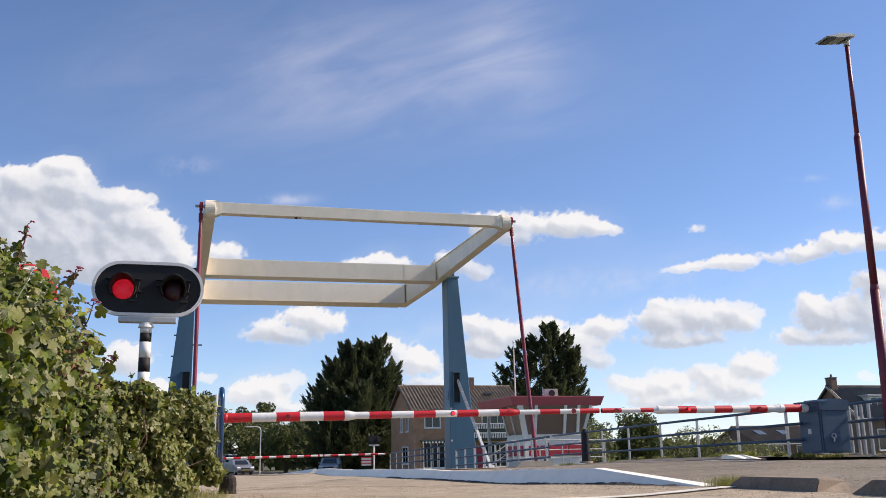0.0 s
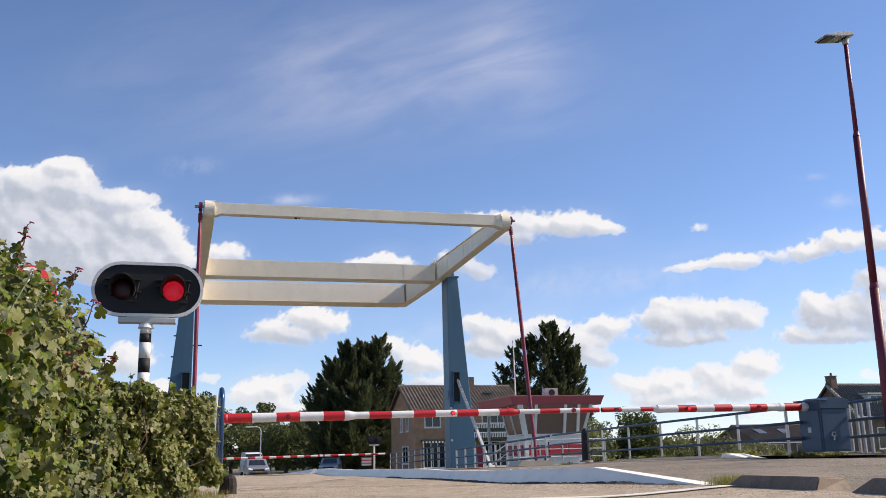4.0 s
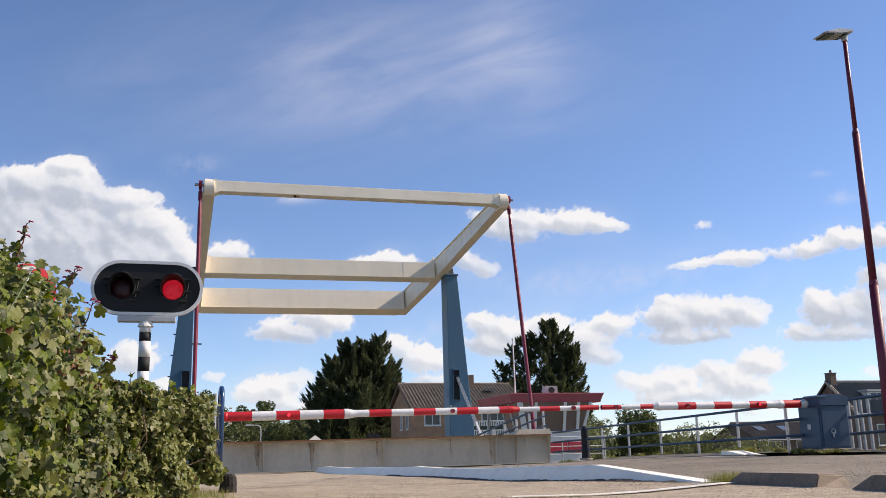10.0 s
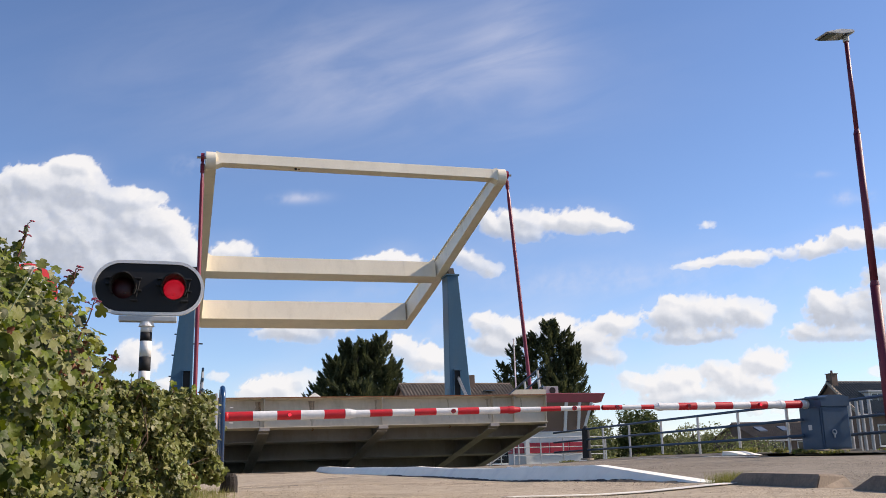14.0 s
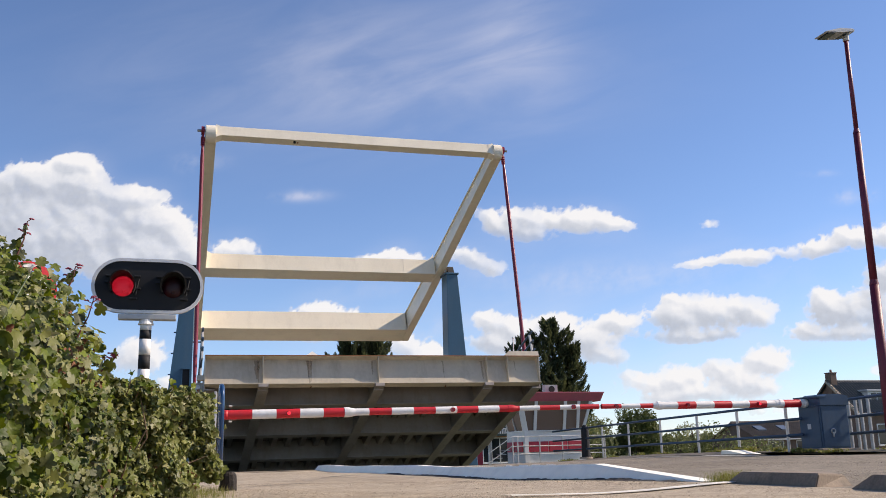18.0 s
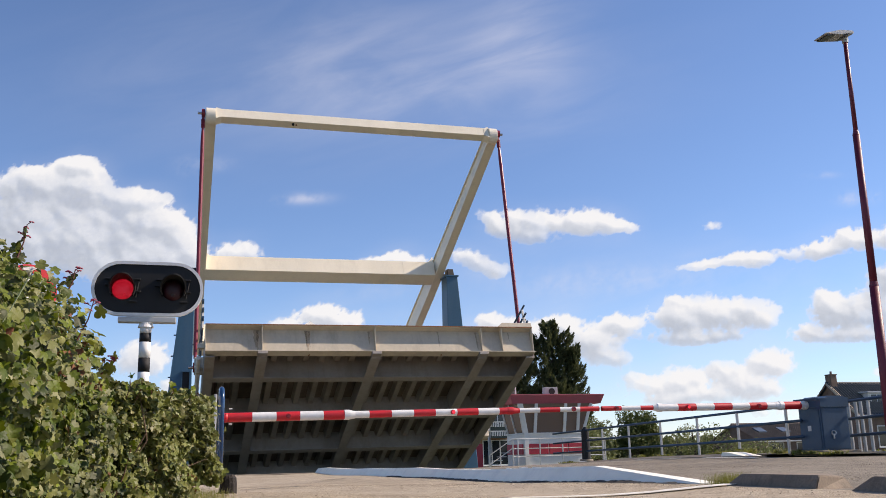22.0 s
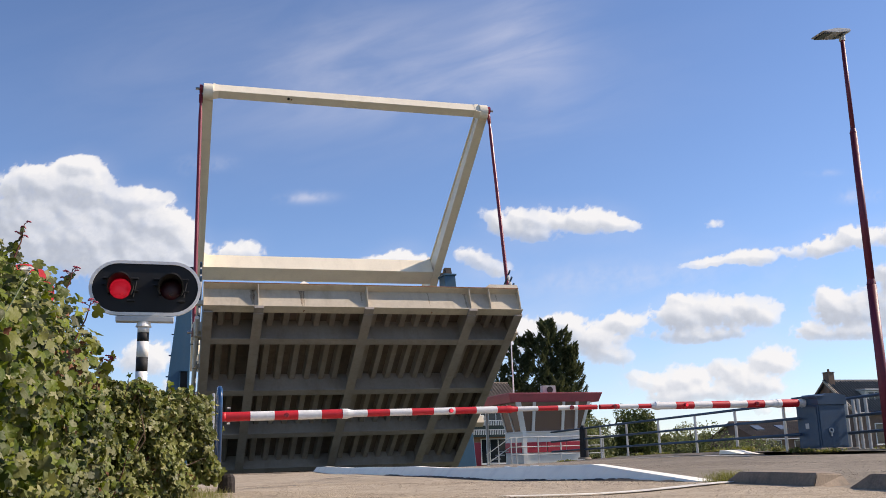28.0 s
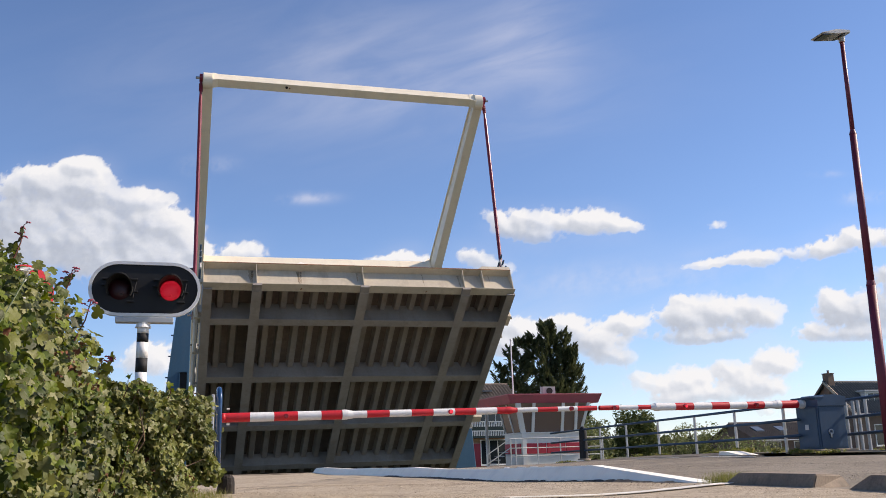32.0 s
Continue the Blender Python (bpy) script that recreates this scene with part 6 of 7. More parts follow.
def blossom(at, seed):
    """A white bindweed flower with five joined petals on a pale stalk."""
    rng = random.Random(seed)
    ob = thing("bindweed_flower", "white trumpet-shaped bindweed flower on the hedge", "flower", at)
    bm = bmesh.new()
    rings = []
    for r, d in ((0.003, 0.0), (0.006, -0.012), (0.013, -0.022), (0.021, -0.026)):
        rings.append([bm.verts.new((r * (1 + 0.10 * math.cos(5 * a)) * math.cos(a), d, r * (1 + 0.10 * math.cos(5 * a)) * math.sin(a))) for a in [2 * math.pi * k / 20 for k in range(20)]])
    for a, b in zip(rings[:-1], rings[1:]):
        for i in range(20):
            bm.faces.new((a[i], a[(i + 1) % 20], b[(i + 1) % 20], b[i]))
    bmesh.ops.rotate(bm, verts=bm.verts[:], cent=(0, 0, 0), matrix=Matrix.Rotation(radians(-62), 3, "X"))
    bmesh.ops.solidify(bm, geom=bm.faces[:], thickness=0.0008)
    part("petals", bm, M_PETAL, ob, "white joined petals", True)
    bm = bmesh.new()
    pts = [Vector((0, 0, 0))] + [Vector((-0.014 * k + rng.uniform(-0.003, 0.003), 0.005, -0.03 * k)) for k in range(1, 6)]
    run(bm, pts, 0.0022, 6)
    part("stalk", bm, M_STALK, ob, "pale green stalk")
    return ob


M_PETAL = foliage_mat("white_petal", [(0.82, 0.82, 0.78), (0.86, 0.85, 0.82)], 0.6, 0.3)
M_STALK = paint("pale_stalk", (0.30, 0.34, 0.18), 0.6, var=0.1, scale=30)
blossom((-0.470, 3.13, 0.898), 5)


def tuft(name, cx, cy, rx, ry, n, h, seed, label, base):
    rng = np.random.default_rng(seed)
    v0 = np.array([(-0.012, 0, 0), (0.012, 0, 0), (0.009, 0.12, 0.5), (-0.009, 0.12, 0.5), (0, 0.38, 1.0)])
    x, y = cx + rx * rng.normal(size=n), cy + ry * rng.normal(size=n)
    p = np.stack([x, y, np.array([base(a, b) for a, b in zip(x, y)])], axis=1)
    a = rng.uniform(0, 2 * math.pi, n)
    fr = np.zeros((n, 3, 3))
    fr[:, 0, 0], fr[:, 0, 1], fr[:, 1, 0], fr[:, 1, 1], fr[:, 2, 2] = np.cos(a), -np.sin(a), np.sin(a), np.cos(a), 1
    s = h * rng.uniform(0.35, 1.1, n)
    t1, f1 = scatter(v0, np.array([(0, 1, 2), (0, 2, 3), (3, 2, 4)]), p, s, rng, frames=fr)
    ob = arrays(name, t1, f1, M_GRASS)
    return tagged(ob, label, "grass", kind="stuff")


tuft("grass_tuft", 4.16, 6.28, 0.07, 0.11, 1700, 0.105, 21, "tuft of yellow-green grass at the kerb's end", lambda x, y: near_z(x, y) + 0.0)
tuft("grass_tuft", 0.25, 7.4, 0.10, 0.7, 1500, 0.09, 22, "fresh green grass at the foot of the hedge", lambda x, y: near_z(0, y) - 0.01)


def weeds(cx, cy, rx, ry, n, h, seed, label):
    """Low broad-leaved weeds and seedlings in clumps."""
    rng = np.random.default_rng(seed)
    k = max(4, n // 60)
    c = np.stack([cx + rx * rng.uniform(-1, 1, k), cy + ry * rng.uniform(-1, 1, k)], axis=1)
    w = rng.integers(0, k, n)
    hh = h * rng.uniform(0.3, 1.0, k)[w]
    p = np.zeros((n, 3))
    p[:, :2] = c[w] + rng.normal(size=(n, 2)) * 0.07
    p[:, 2] = np.array([near_z(11.1, b) for b in p[:, 1]]) + 0.05 + hh * rng.random(n) ** 1.3
    v, f = scatter(*oval_leaf(), p, rng.uniform(0.03, 0.075, n), rng, np.array([0.3, -0.3, 0.8]))
    ob = arrays("weeds", v, f, M_GRASS)
    return tagged(ob, label, "weeds", kind="stuff")


weeds(11.55, 16.6, 0.15, 1.6, 1100, 0.12, 23, "yellow-green weeds along the railing's foot")
weeds(11.45, 14.3, 0.2, 0.5, 260, 0.06, 25, "low weeds before the barrier cabinet")
weeds(13.0, 13.4, 0.5, 1.6, 800, 0.09, 24, "weeds beside the barrier cabinet")
weeds(11.5, 22.5, 0.12, 4.0, 700, 0.09, 26, "sparse weeds under the railing")


# ---- beyond the canal ----
def build_booth():
    ob = thing("control_booth", "bridge keeper's booth with leaning windows and a wine-red roof edge", "control booth", (15.6, 41.0, -0.5))
    X, D, G, R = 4.2, 2.4, 0.5, 4.6                     # roof width, depth, local height of z = 0
    L, W = 0.42, 3.56                                    # wall ends, well inside the roof
    roof0, roof1 = 2.62 + G, 3.0 + G
    bm = bmesh.new()
    box(bm, L, W, 0.05, D, 0, 0.76, 0.01)
    box(bm, L, W, 0.02, D, 1.24, 1.70, 0.01)
    box(bm, L - 0.04, W + 0.04, -0.05, D, 1.70, 1.76, 0.01)
    part("lower_wall", bm, M_FRAMEWHITE, ob, "white-painted lower wall")
    for a, b in ((L + 0.22, 1.62), (1.67, 2.62), (2.67, W - 0.05)):
        bm = bmesh.new()
        box(bm, a, b, -0.01, 0.05, 0.76, 1.24, 0.008)
        part("panel", bm, M_PANELRED, ob, "red wall panel")
    for a, b in ((0.2, 1.2), (1.3, 2.3)):
        bm = bmesh.new()
        box(bm, L - 0.05, L, a, b, 0.76, 1.24, 0.008)
        part("panel", bm, M_PANELRED, ob, "red wall panel")
    bm = bmesh.new()
    box(bm, L + 0.01, W - 0.01, 0.05, D - 0.1, 0.76, 1.24)
    part("inner_wall", bm, M_FRAMEWHITE, ob)
    bm = bmesh.new()
    box(bm, L - 0.02, L + 0.18, -0.06, 0.04, 0.0, 1.70, 0.01)
    part("corner_post", bm, M_FRAMEWHITE, ob, "white corner post")
    z0, z1, lean = 1.76, roof0, 0.34

    def lean_post(x0, x1, y0, y1, nm="window_post", h=0.07):
        bm = bmesh.new()
        a = [bm.verts.new((x + dx, y + dy, z0)) for x, y in ((x0, y0),) for dx, dy in ((-h, -0.05), (h, -0.05), (h, 0.05), (-h, 0.05))]
        b = [bm.verts.new((x + dx, y + dy, z1)) for x, y in ((x1, y1),) for dx, dy in ((-h, -0.05), (h, -0.05), (h, 0.05), (-h, 0.05))]
        for i in range(4):
            bm.faces.new((a[i], a[(i + 1) % 4], b[(i + 1) % 4], b[i]))
        part(nm, bm, M_FRAMEWHITE, ob, "white window post")

    def lean_pane(p, q, nm="pane"):
        """p, q: the two ends (x, y) below; the pane leans outwards."""
        bm = bmesh.new()
        def o(x, y, k):
            return (x + (-lean * k if x < L + 0.2 else lean * k if x > W - 0.2 else 0), y - lean * k)
        vs = []
        for (x, y), k, z in ((p, 0, z0), (q, 0, z0), (q, 1, z1), (p, 1, z1)):
            a, b = o(x, y, k)
            vs.append(bm.verts.new((a, b, z)))
        f = bm.faces.new(vs)
        g = bmesh.ops.extrude_face_region(bm, geom=[f])
        bmesh.ops.translate(bm, vec=(0.0, 0.02, 0), verts=[e for e in g["geom"] if isinstance(e, bmesh.types.BMVert)])
        part(nm, bm, M_BOOTHGLASS, ob, "tinted window pane")

    cols = [L + 0.07, 0.98, 2.5, 3.2, W - 0.07]
    for x in cols:
        dx = -lean if x < L + 0.2 else lean if x > W - 0.2 else 0
        lean_post(x, x + dx, 0.06, 0.06 - lean, h=0.13 if x < L + 0.2 else 0.07)
    for a, b in zip(cols[:-1], cols[1:]):
        lean_pane((a, 0.08), (b, 0.08))
    for y in (1.2, 2.3):
        lean_post(L + 0.07, L + 0.07 - lean, y, y)
    for a, b in ((0.08, 1.2), (1.2, 2.3)):
        bm = bmesh.new()
        vs = [bm.verts.new(c) for c in ((L + 0.05, a, z0), (L + 0.05, b, z0), (L + 0.05 - lean, b, z1), (L + 0.05 - lean, a - (lean if a < 0.2 else 0), z1))]
        f = bm.faces.new(vs)
        g = bmesh.ops.extrude_face_region(bm, geom=[f])
        bmesh.ops.translate(bm, vec=(0.02, 0, 0), verts=[e for e in g["geom"] if isinstance(e, bmesh.types.BMVert)])
        part("pane", bm, M_BOOTHGLASS, ob, "tinted window pane")
    for nm, x0, x1, y0, y1, low, high in (("back_wall", L + 0.05, W - 0.05, D - 0.2, D - 0.1, 1.77, roof0 - 0.004), ("side_wall", W - 0.25, W - 0.15, 1.2, D - 0.2, 1.77, roof0 - 0.004),
                                           ("roof_post", 0.1, 0.22, R - 0.3, R - 0.18, 0.0, roof0), ("roof_post", X - 0.3, X - 0.18, R - 0.3, R - 0.18, 0.0, roof0)):
        bm = bmesh.new()
        box(bm, x0, x1, y0, y1, low, high)
        part(nm, bm, M_LIGHTGREY, ob)
    bm = bmesh.new()
    box(bm, 1.0, 2.4, 1.3, 1.9, 1.76, 2.15, 0.03)
    part("desk", bm, M_LIGHTGREY, ob, "control desk inside")
    bm = bmesh.new()
    o0, o1 = 0.2, 0.33
    lowr = [(-o0, -o0), (X + o0, -o0), (X + o0, R), (-o0, R)]
    higr = [(-o1, -o1), (X + o1, -o1), (X + o1, R + 0.1), (-o1, R + 0.1)]
    a = [bm.verts.new((x, y, roof0)) for x, y in lowr]
    b = [bm.verts.new((x, y, roof1)) for x, y in higr]
    for i in range(4):
        bm.faces.new((a[i], a[(i + 1) % 4], b[(i + 1) % 4], b[i]))
    bm.faces.new(a[::-1])
    bm.faces.new(b)
    part("roof", bm, M_FASCIA, ob, "wine-red sloping roof edge")
    bm = bmesh.new()
    box(bm, -o1 - 0.02, X + o1 + 0.02, -o1 - 0.02, R + 0.12, roof1, roof1 + 0.06, 0.01)
    part("roof_trim", bm, M_FASCIA, ob)
    # air conditioner on the roof
    bm = bmesh.new()
    box(bm, 1.75, 2.42, 0.4, 0.75, roof1 + 0.05, roof1 + 0.45, 0.02)
    part("air_conditioner", bm, M_DIFFUSER, ob, "pale air conditioner with a round fan")
    bm = bmesh.new()
    tube(bm, (2.1, 0.39, roof1 + 0.24), (2.1, 0.37, roof1 + 0.24), 0.16, 0.16, 18)
    part("fan", bm, M_BLACK, ob, "dark round fan")
    return ob


booth = build_booth()

# white balustrade with stairs before the booth
ob = thing("balustrade", "slim white steel balustrade with steps before the booth", "balustrade", (13.4, 40.3, -0.45))
for z in (0.62, 0.98, 1.42):
    bm = bmesh.new()
    tube(bm, (1.75, 0, z), (6.47, 0, z), 0.022, 0.022, 8)
    part("rail", bm, M_POSTWHITE, ob)
for x in (1.75, 2.0, 3.1, 4.25, 5.4, 6.45):
    bm = bmesh.new()
    box(bm, x - 0.025, x + 0.025, -0.025, 0.025, 0, 1.43, 0.006)
    part("baluster", bm, M_POSTWHITE, ob)
for k in range(5):
    bm = bmesh.new()
    box(bm, 0.62 + k * 0.2, 0.86 + k * 0.2, 0.1, 0.8, 0.1 + k * 0.17, 0.14 + k * 0.17)
    part("step", bm, M_GREY, ob)
for lift in (0.0, 0.42):
    bm = bmesh.new()
    tube(bm, (0.55, 0.05, 0.25 + lift), (1.75, 0.05, 1.0 + lift), 0.022, 0.022, 8)
    part("stair_rail", bm, M_POSTWHITE, ob)
for x, z in ((0.6, 0.70), (1.15, 1.05)):
    bm = bmesh.new()
    tube(bm, (x, 0.05, 0.0), (x, 0.05, z), 0.02, 0.02, 8)
    part("stair_post", bm, M_POSTWHITE, ob)
bm = bmesh.new()
box(bm, 13.45, 14.25, 42.0, 42.5, -0.5, 0.80, 0.02)
whole("utility_box", bm, M_PANELRED, "red utility box beside the tower", "utility box")
bm = bmesh.new()
tube(bm, (17.55, 45.9, -0.4), (17.5, 45.9, 6.3), 0.05, 0.03, 10)
tube(bm, (17.5, 45.9, 6.3), (17.5, 45.9, 6.36), 0.07, 0.05, 10)
whole("flagpole", bm, M_WHITE, "slim white flagpole behind the booth", "flagpole")
ob = build_railing("railing", 12.25, [41.5, 42.6, 43.7, 44.8, 46.0, 47.3, 48.6, 50.0, 51.4, 53.0], lambda y: 0.82 - (y - 41) * 0.022, "navy and white railing beyond the canal", (0, -0.3, -0.6), base=lambda y: far_z(0, y) - 0.1, r=0.035)
ob = build_railing("railing", 0.55, [41.5, 43.7, 46.0, 48.6, 51.4], lambda y: 0.82 - (y - 41) * 0.03, "navy and white railing beyond the canal", (0, -0.3, -0.6), base=lambda y: far_z(0, y) - 0.1, r=0.035)
boom("barrier_boom", 2.45, 11.75, 52.0, 0.44, 0.53, [(2.45, 8.0, 0.062), (8.0, 11.75, 0.055)], True, 0.385, "closed red and white barrier boom on the far bank", (4.0, 8.6, 10.9), (M_WHITE,))
ob = thing("barrier_stand", "blue stand of the far barrier boom", "barrier stand", (2.2, 52, -0.75))
bm = bmesh.new()
box(bm, -0.25, 0.25, -0.25, 0.25, 0, 1.35, 0.03)
part("body", bm, M_NAVY, ob)
bm = bmesh.new()
box(bm, -0.29, 0.29, -0.29, 0.29, 1.35, 1.42, 0.02)
part("lid", bm, M_NAVY, ob)
ob = thing("warning_signal", "signal seen from behind on a white post on the far bank", "traffic signal", (11.2, 52.6, -0.75))
bm = bmesh.new()
pts = [(0.2 + 0.24 * math.cos(a), 2.1 + 0.24 * math.sin(a)) for a in [-math.pi / 2 + math.pi * k / 8 for k in range(9)]] + [(-0.2 + 0.24 * math.cos(a), 2.1 + 0.24 * math.sin(a)) for a in [math.pi / 2 + math.pi * k / 8 for k in range(9)]]
prism(bm, pts, -0.02, 0.02, "y")
part("backboard", bm, M_BLACK, ob, "black oval backboard")
bm = bmesh.new()
box(bm, -0.28, 0.28, -0.06, 0.06, 1.76, 1.82, 0.01)
tube(bm, (0, 0, 0), (0, 0, 1.8), 0.055, 0.055, 12)
part("post", bm, M_WHITE, ob, "white post with a cross bar")
for dx in (-0.23, 0.23):
    bm = bmesh.new()
    box(bm, dx - 0.09, dx + 0.09, -0.12, -0.02, 1.98, 2.2, 0.02)
    part("lamp_box", bm, M_BLACK, ob)
ob = thing("hanging_sign", "small red board with pale bars under the far boom", "sign", (10.6, 51.9, -0.05))
bm = bmesh.new()
box(bm, -0.3, 0.3, -0.01, 0.01, -0.05, 0.42, 0.004)
part("board", bm, M_PANELRED, ob)
for z in (0.32, 0.16, 0.0):
    bm = bmesh.new()
    box(bm, -0.27, 0.27, -0.016, -0.012, z - 0.05, z + 0.05)
    part("bar", bm, M_LIGHTGREY, ob, "pale bar")
bm = bmesh.new()
run(bm, [(6.98, 78, -1), (6.98, 78, 2.75), (6.9, 78, 2.95), (6.7, 78, 3.05), (6.1, 78, 3.06)], 0.045, 10)
box(bm, 5.75, 6.15, 77.85, 78.15, 3.0, 3.12, 0.02)
whole("street_lamp", bm, M_LIGHTGREY, "grey street lamp with a bent arm on the far road", "street lamp")


# ---- cars ----
def build_car(name, label, paint_m, at, van=False, lit=True):
    """A car that faces the near bank (-y)."""
    ob = thing(name, label, "van" if van else "car", at)
    w = 0.93 if van else 0.86
    if van:
        prof = [(-2.4, 0.35), (-2.45, 0.75), (-2.3, 1.05), (-1.55, 1.2), (-1.0, 1.95), (-0.7, 2.1), (2.3, 2.15), (2.5, 2.0), (2.5, 0.35)]
    else:
        prof = [(-2.05, 0.28), (-2.15, 0.5), (-2.08, 0.72), (-1.85, 0.82), (-0.95, 0.95), (-0.25, 1.38), (0.1, 1.46), (0.9, 1.45), (1.55, 1.1), (2.05, 1.0), (2.15, 0.6), (2.1, 0.28)]
    bm = bmesh.new()
    rows = []
    for k, s in ((-w, 0.0), (-w * 0.93, 1.0), (w * 0.93, 1.0), (w, 0.0)):
        rows.append([bm.verts.new((k * (1 - 0.16 * max(0, z - 0.9)), y, z if s else z - 0.03 * (z > 0.6))) for y, z in prof])
    for a, b in zip(rows[:-1], rows[1:]):
        for i in range(len(prof)):
            j = (i + 1) % len(prof)
            bm.faces.new((a[i], a[j], b[j], b[i]))
    bm.faces.new(rows[0])
    bm.faces.new(rows[-1][::-1])
    part("body", bm, paint_m, ob, "", False)

    def slab(nm, pts, m, lab="", thick=0.02):
        bm = bmesh.new()
        vs = [bm.verts.new(p) for p in pts]
        f = bm.faces.new(vs)
        f.normal_update()
        g = bmesh.ops.extrude_face_region(bm, geom=[f])
        bmesh.ops.translate(bm, vec=f.normal * thick, verts=[e for e in g["geom"] if isinstance(e, bmesh.types.BMVert)])
        return part(nm, bm, m, ob, lab)

    if van:
        slab("windscreen", [(-0.84, -1.60, 1.18), (0.84, -1.60, 1.18), (0.74, -1.02, 1.97), (-0.74, -1.02, 1.97)], M_PANE, "dark windscreen")
    else:
        slab("windscreen", [(-0.66, -0.93, 1.0), (0.66, -0.93, 1.0), (0.56, -0.30, 1.38), (-0.56, -0.30, 1.38)], M_PANE, "dark windscreen")
        for s in (-1, 1):
            slab("side_window", [(s * 0.815, -0.7, 1.02), (s * 0.815, 1.3, 1.05), (s * 0.775, 0.9, 1.36), (s * 0.775, -0.15, 1.36)][::s], M_PANE, "", 0.03)
    front = prof[1][0]
    for s in (-1, 1):
        x = s * (w - 0.24)
        zz = 0.68 if not van else 0.85
        bm = bmesh.new()
        bm.free()
        bm = bmesh.new()
        prism(bm, [(x - s * 0.14, zz - 0.05), (x + s * 0.17, zz - 0.02), (x + s * 0.2, zz + 0.09), (x + s * 0.02, zz + 0.06), (x - s * 0.14, zz + 0.01)], front - 0.02, front + 0.25, "y")
        part("headlight", bm, M_LAMPWHITE if lit else M_LIGHTGREY, ob, "lit headlight" if lit else "")
        bm = bmesh.new()
        box(bm, s * w - 0.04 + s * 0.1, s * w + 0.04 + s * 0.1, -0.85, -0.65, zz + 0.28, zz + 0.42, 0.02)
        part("mirror", bm, paint_m, ob)
        for y in (-1.35, 1.35):
            tyre = bmesh.new()
            tube(tyre, (s * (w - 0.2), y, 0.31), (s * (w - 0.01), y, 0.31), 0.31, 0.31, 20)
            wheel = part("wheel", tyre, M_RUBBER, ob, "black tyre")
            rim = bmesh.new()
            tube(rim, (s * (w - 0.02), y, 0.31), (s * (w + 0.005), y, 0.31), 0.2, 0.19, 16)
            part("rim", rim, M_STEEL, wheel)
    bm = bmesh.new()
    box(bm, -0.46, 0.46, front - 0.02, front + 0.1, 0.53, 0.66, 0.02)
    box(bm, -0.7, 0.7, front - 0.01, front + 0.1, 0.24, 0.40, 0.02)
    part("grille", bm, M_BLACK, ob, "dark grille")
    bm = bmesh.new()
    box(bm, -0.26, 0.26, front - 0.035, front + 0.05, 0.41, 0.5, 0.005)
    part("number_plate", bm, paint("plate_yellow", (0.6, 0.42, 0.02), 0.5), ob, "plain yellow plate")
    bm = bmesh.new()
    for a, b in ((-0.2, -0.09), (-0.06, 0.06), (0.09, 0.2)):
        box(bm, a, b, front - 0.042, front - 0.036, 0.43, 0.48)
    part("plate_bar", bm, M_BLACK, ob)
    return ob


M_SILVER = paint("silver_car_paint", (0.27, 0.28, 0.30), 0.32, 0.25, var=0.04, scale=2, coat=0.5)
M_CARWHITE = paint("white_car_paint", (0.78, 0.79, 0.8), 0.3, var=0.03, scale=2, coat=0.5)
M_CARGREY = paint("dark_car_paint", (0.30, 0.31, 0.31), 0.3, 0.3, var=0.04, scale=2, coat=0.5)
car_a = build_car("car", "silver hatchback waiting before the far barrier with lit headlights", M_SILVER, (6.0, 72, -0.97))
van_a = build_car("van", "white van waiting behind the silver car", M_CARWHITE, (6.2, 80, -1.0), True)
car_c = build_car("car", "grey hatchback parked in the shade of the house", M_CARGREY, (13.85, 84, far_z(13.4, 84) + 0.004), False, False)
car_c.rotation_euler = (0, 0, radians(-15))


# ---- houses ----
def tiled_roof(name, parent, a, b, c, d, mat, nu, nv, label):
    """Pantiles over the sloping quad a b (eaves) c d (ridge): rolls up the slope and courses across it."""
    a, b, c, d = map(Vector, (a, b, c, d))
    up = (b - a).cross(d - a).normalized()
    if up.z < 0:
        up = -up
    us = np.linspace(0, 1, nu * 4 + 1)
    verts, faces = [], []
    rows = []
    for k in range(nv):
        rows += [(k / nv, 0.05), ((k + 1) / nv, 0.0)]
    for v, lift in rows:
        for i, u in enumerate(us):
            p = a.lerp(b, u).lerp(d.lerp(c, u), v) + up * (lift + 0.07 * math.sin(2 * math.pi * nu * u))
            verts.append(p)
    k = len(us)
    for r in range(len(rows) - 1):
        for i in range(k - 1):
            faces.append((r * k + i, r * k + i + 1, (r + 1) * k + i + 1, (r + 1) * k + i))
    ob = arrays(name, np.array(verts), np.array(faces), mat, parent, False)
    return tagged(ob, label, kind="stuff")


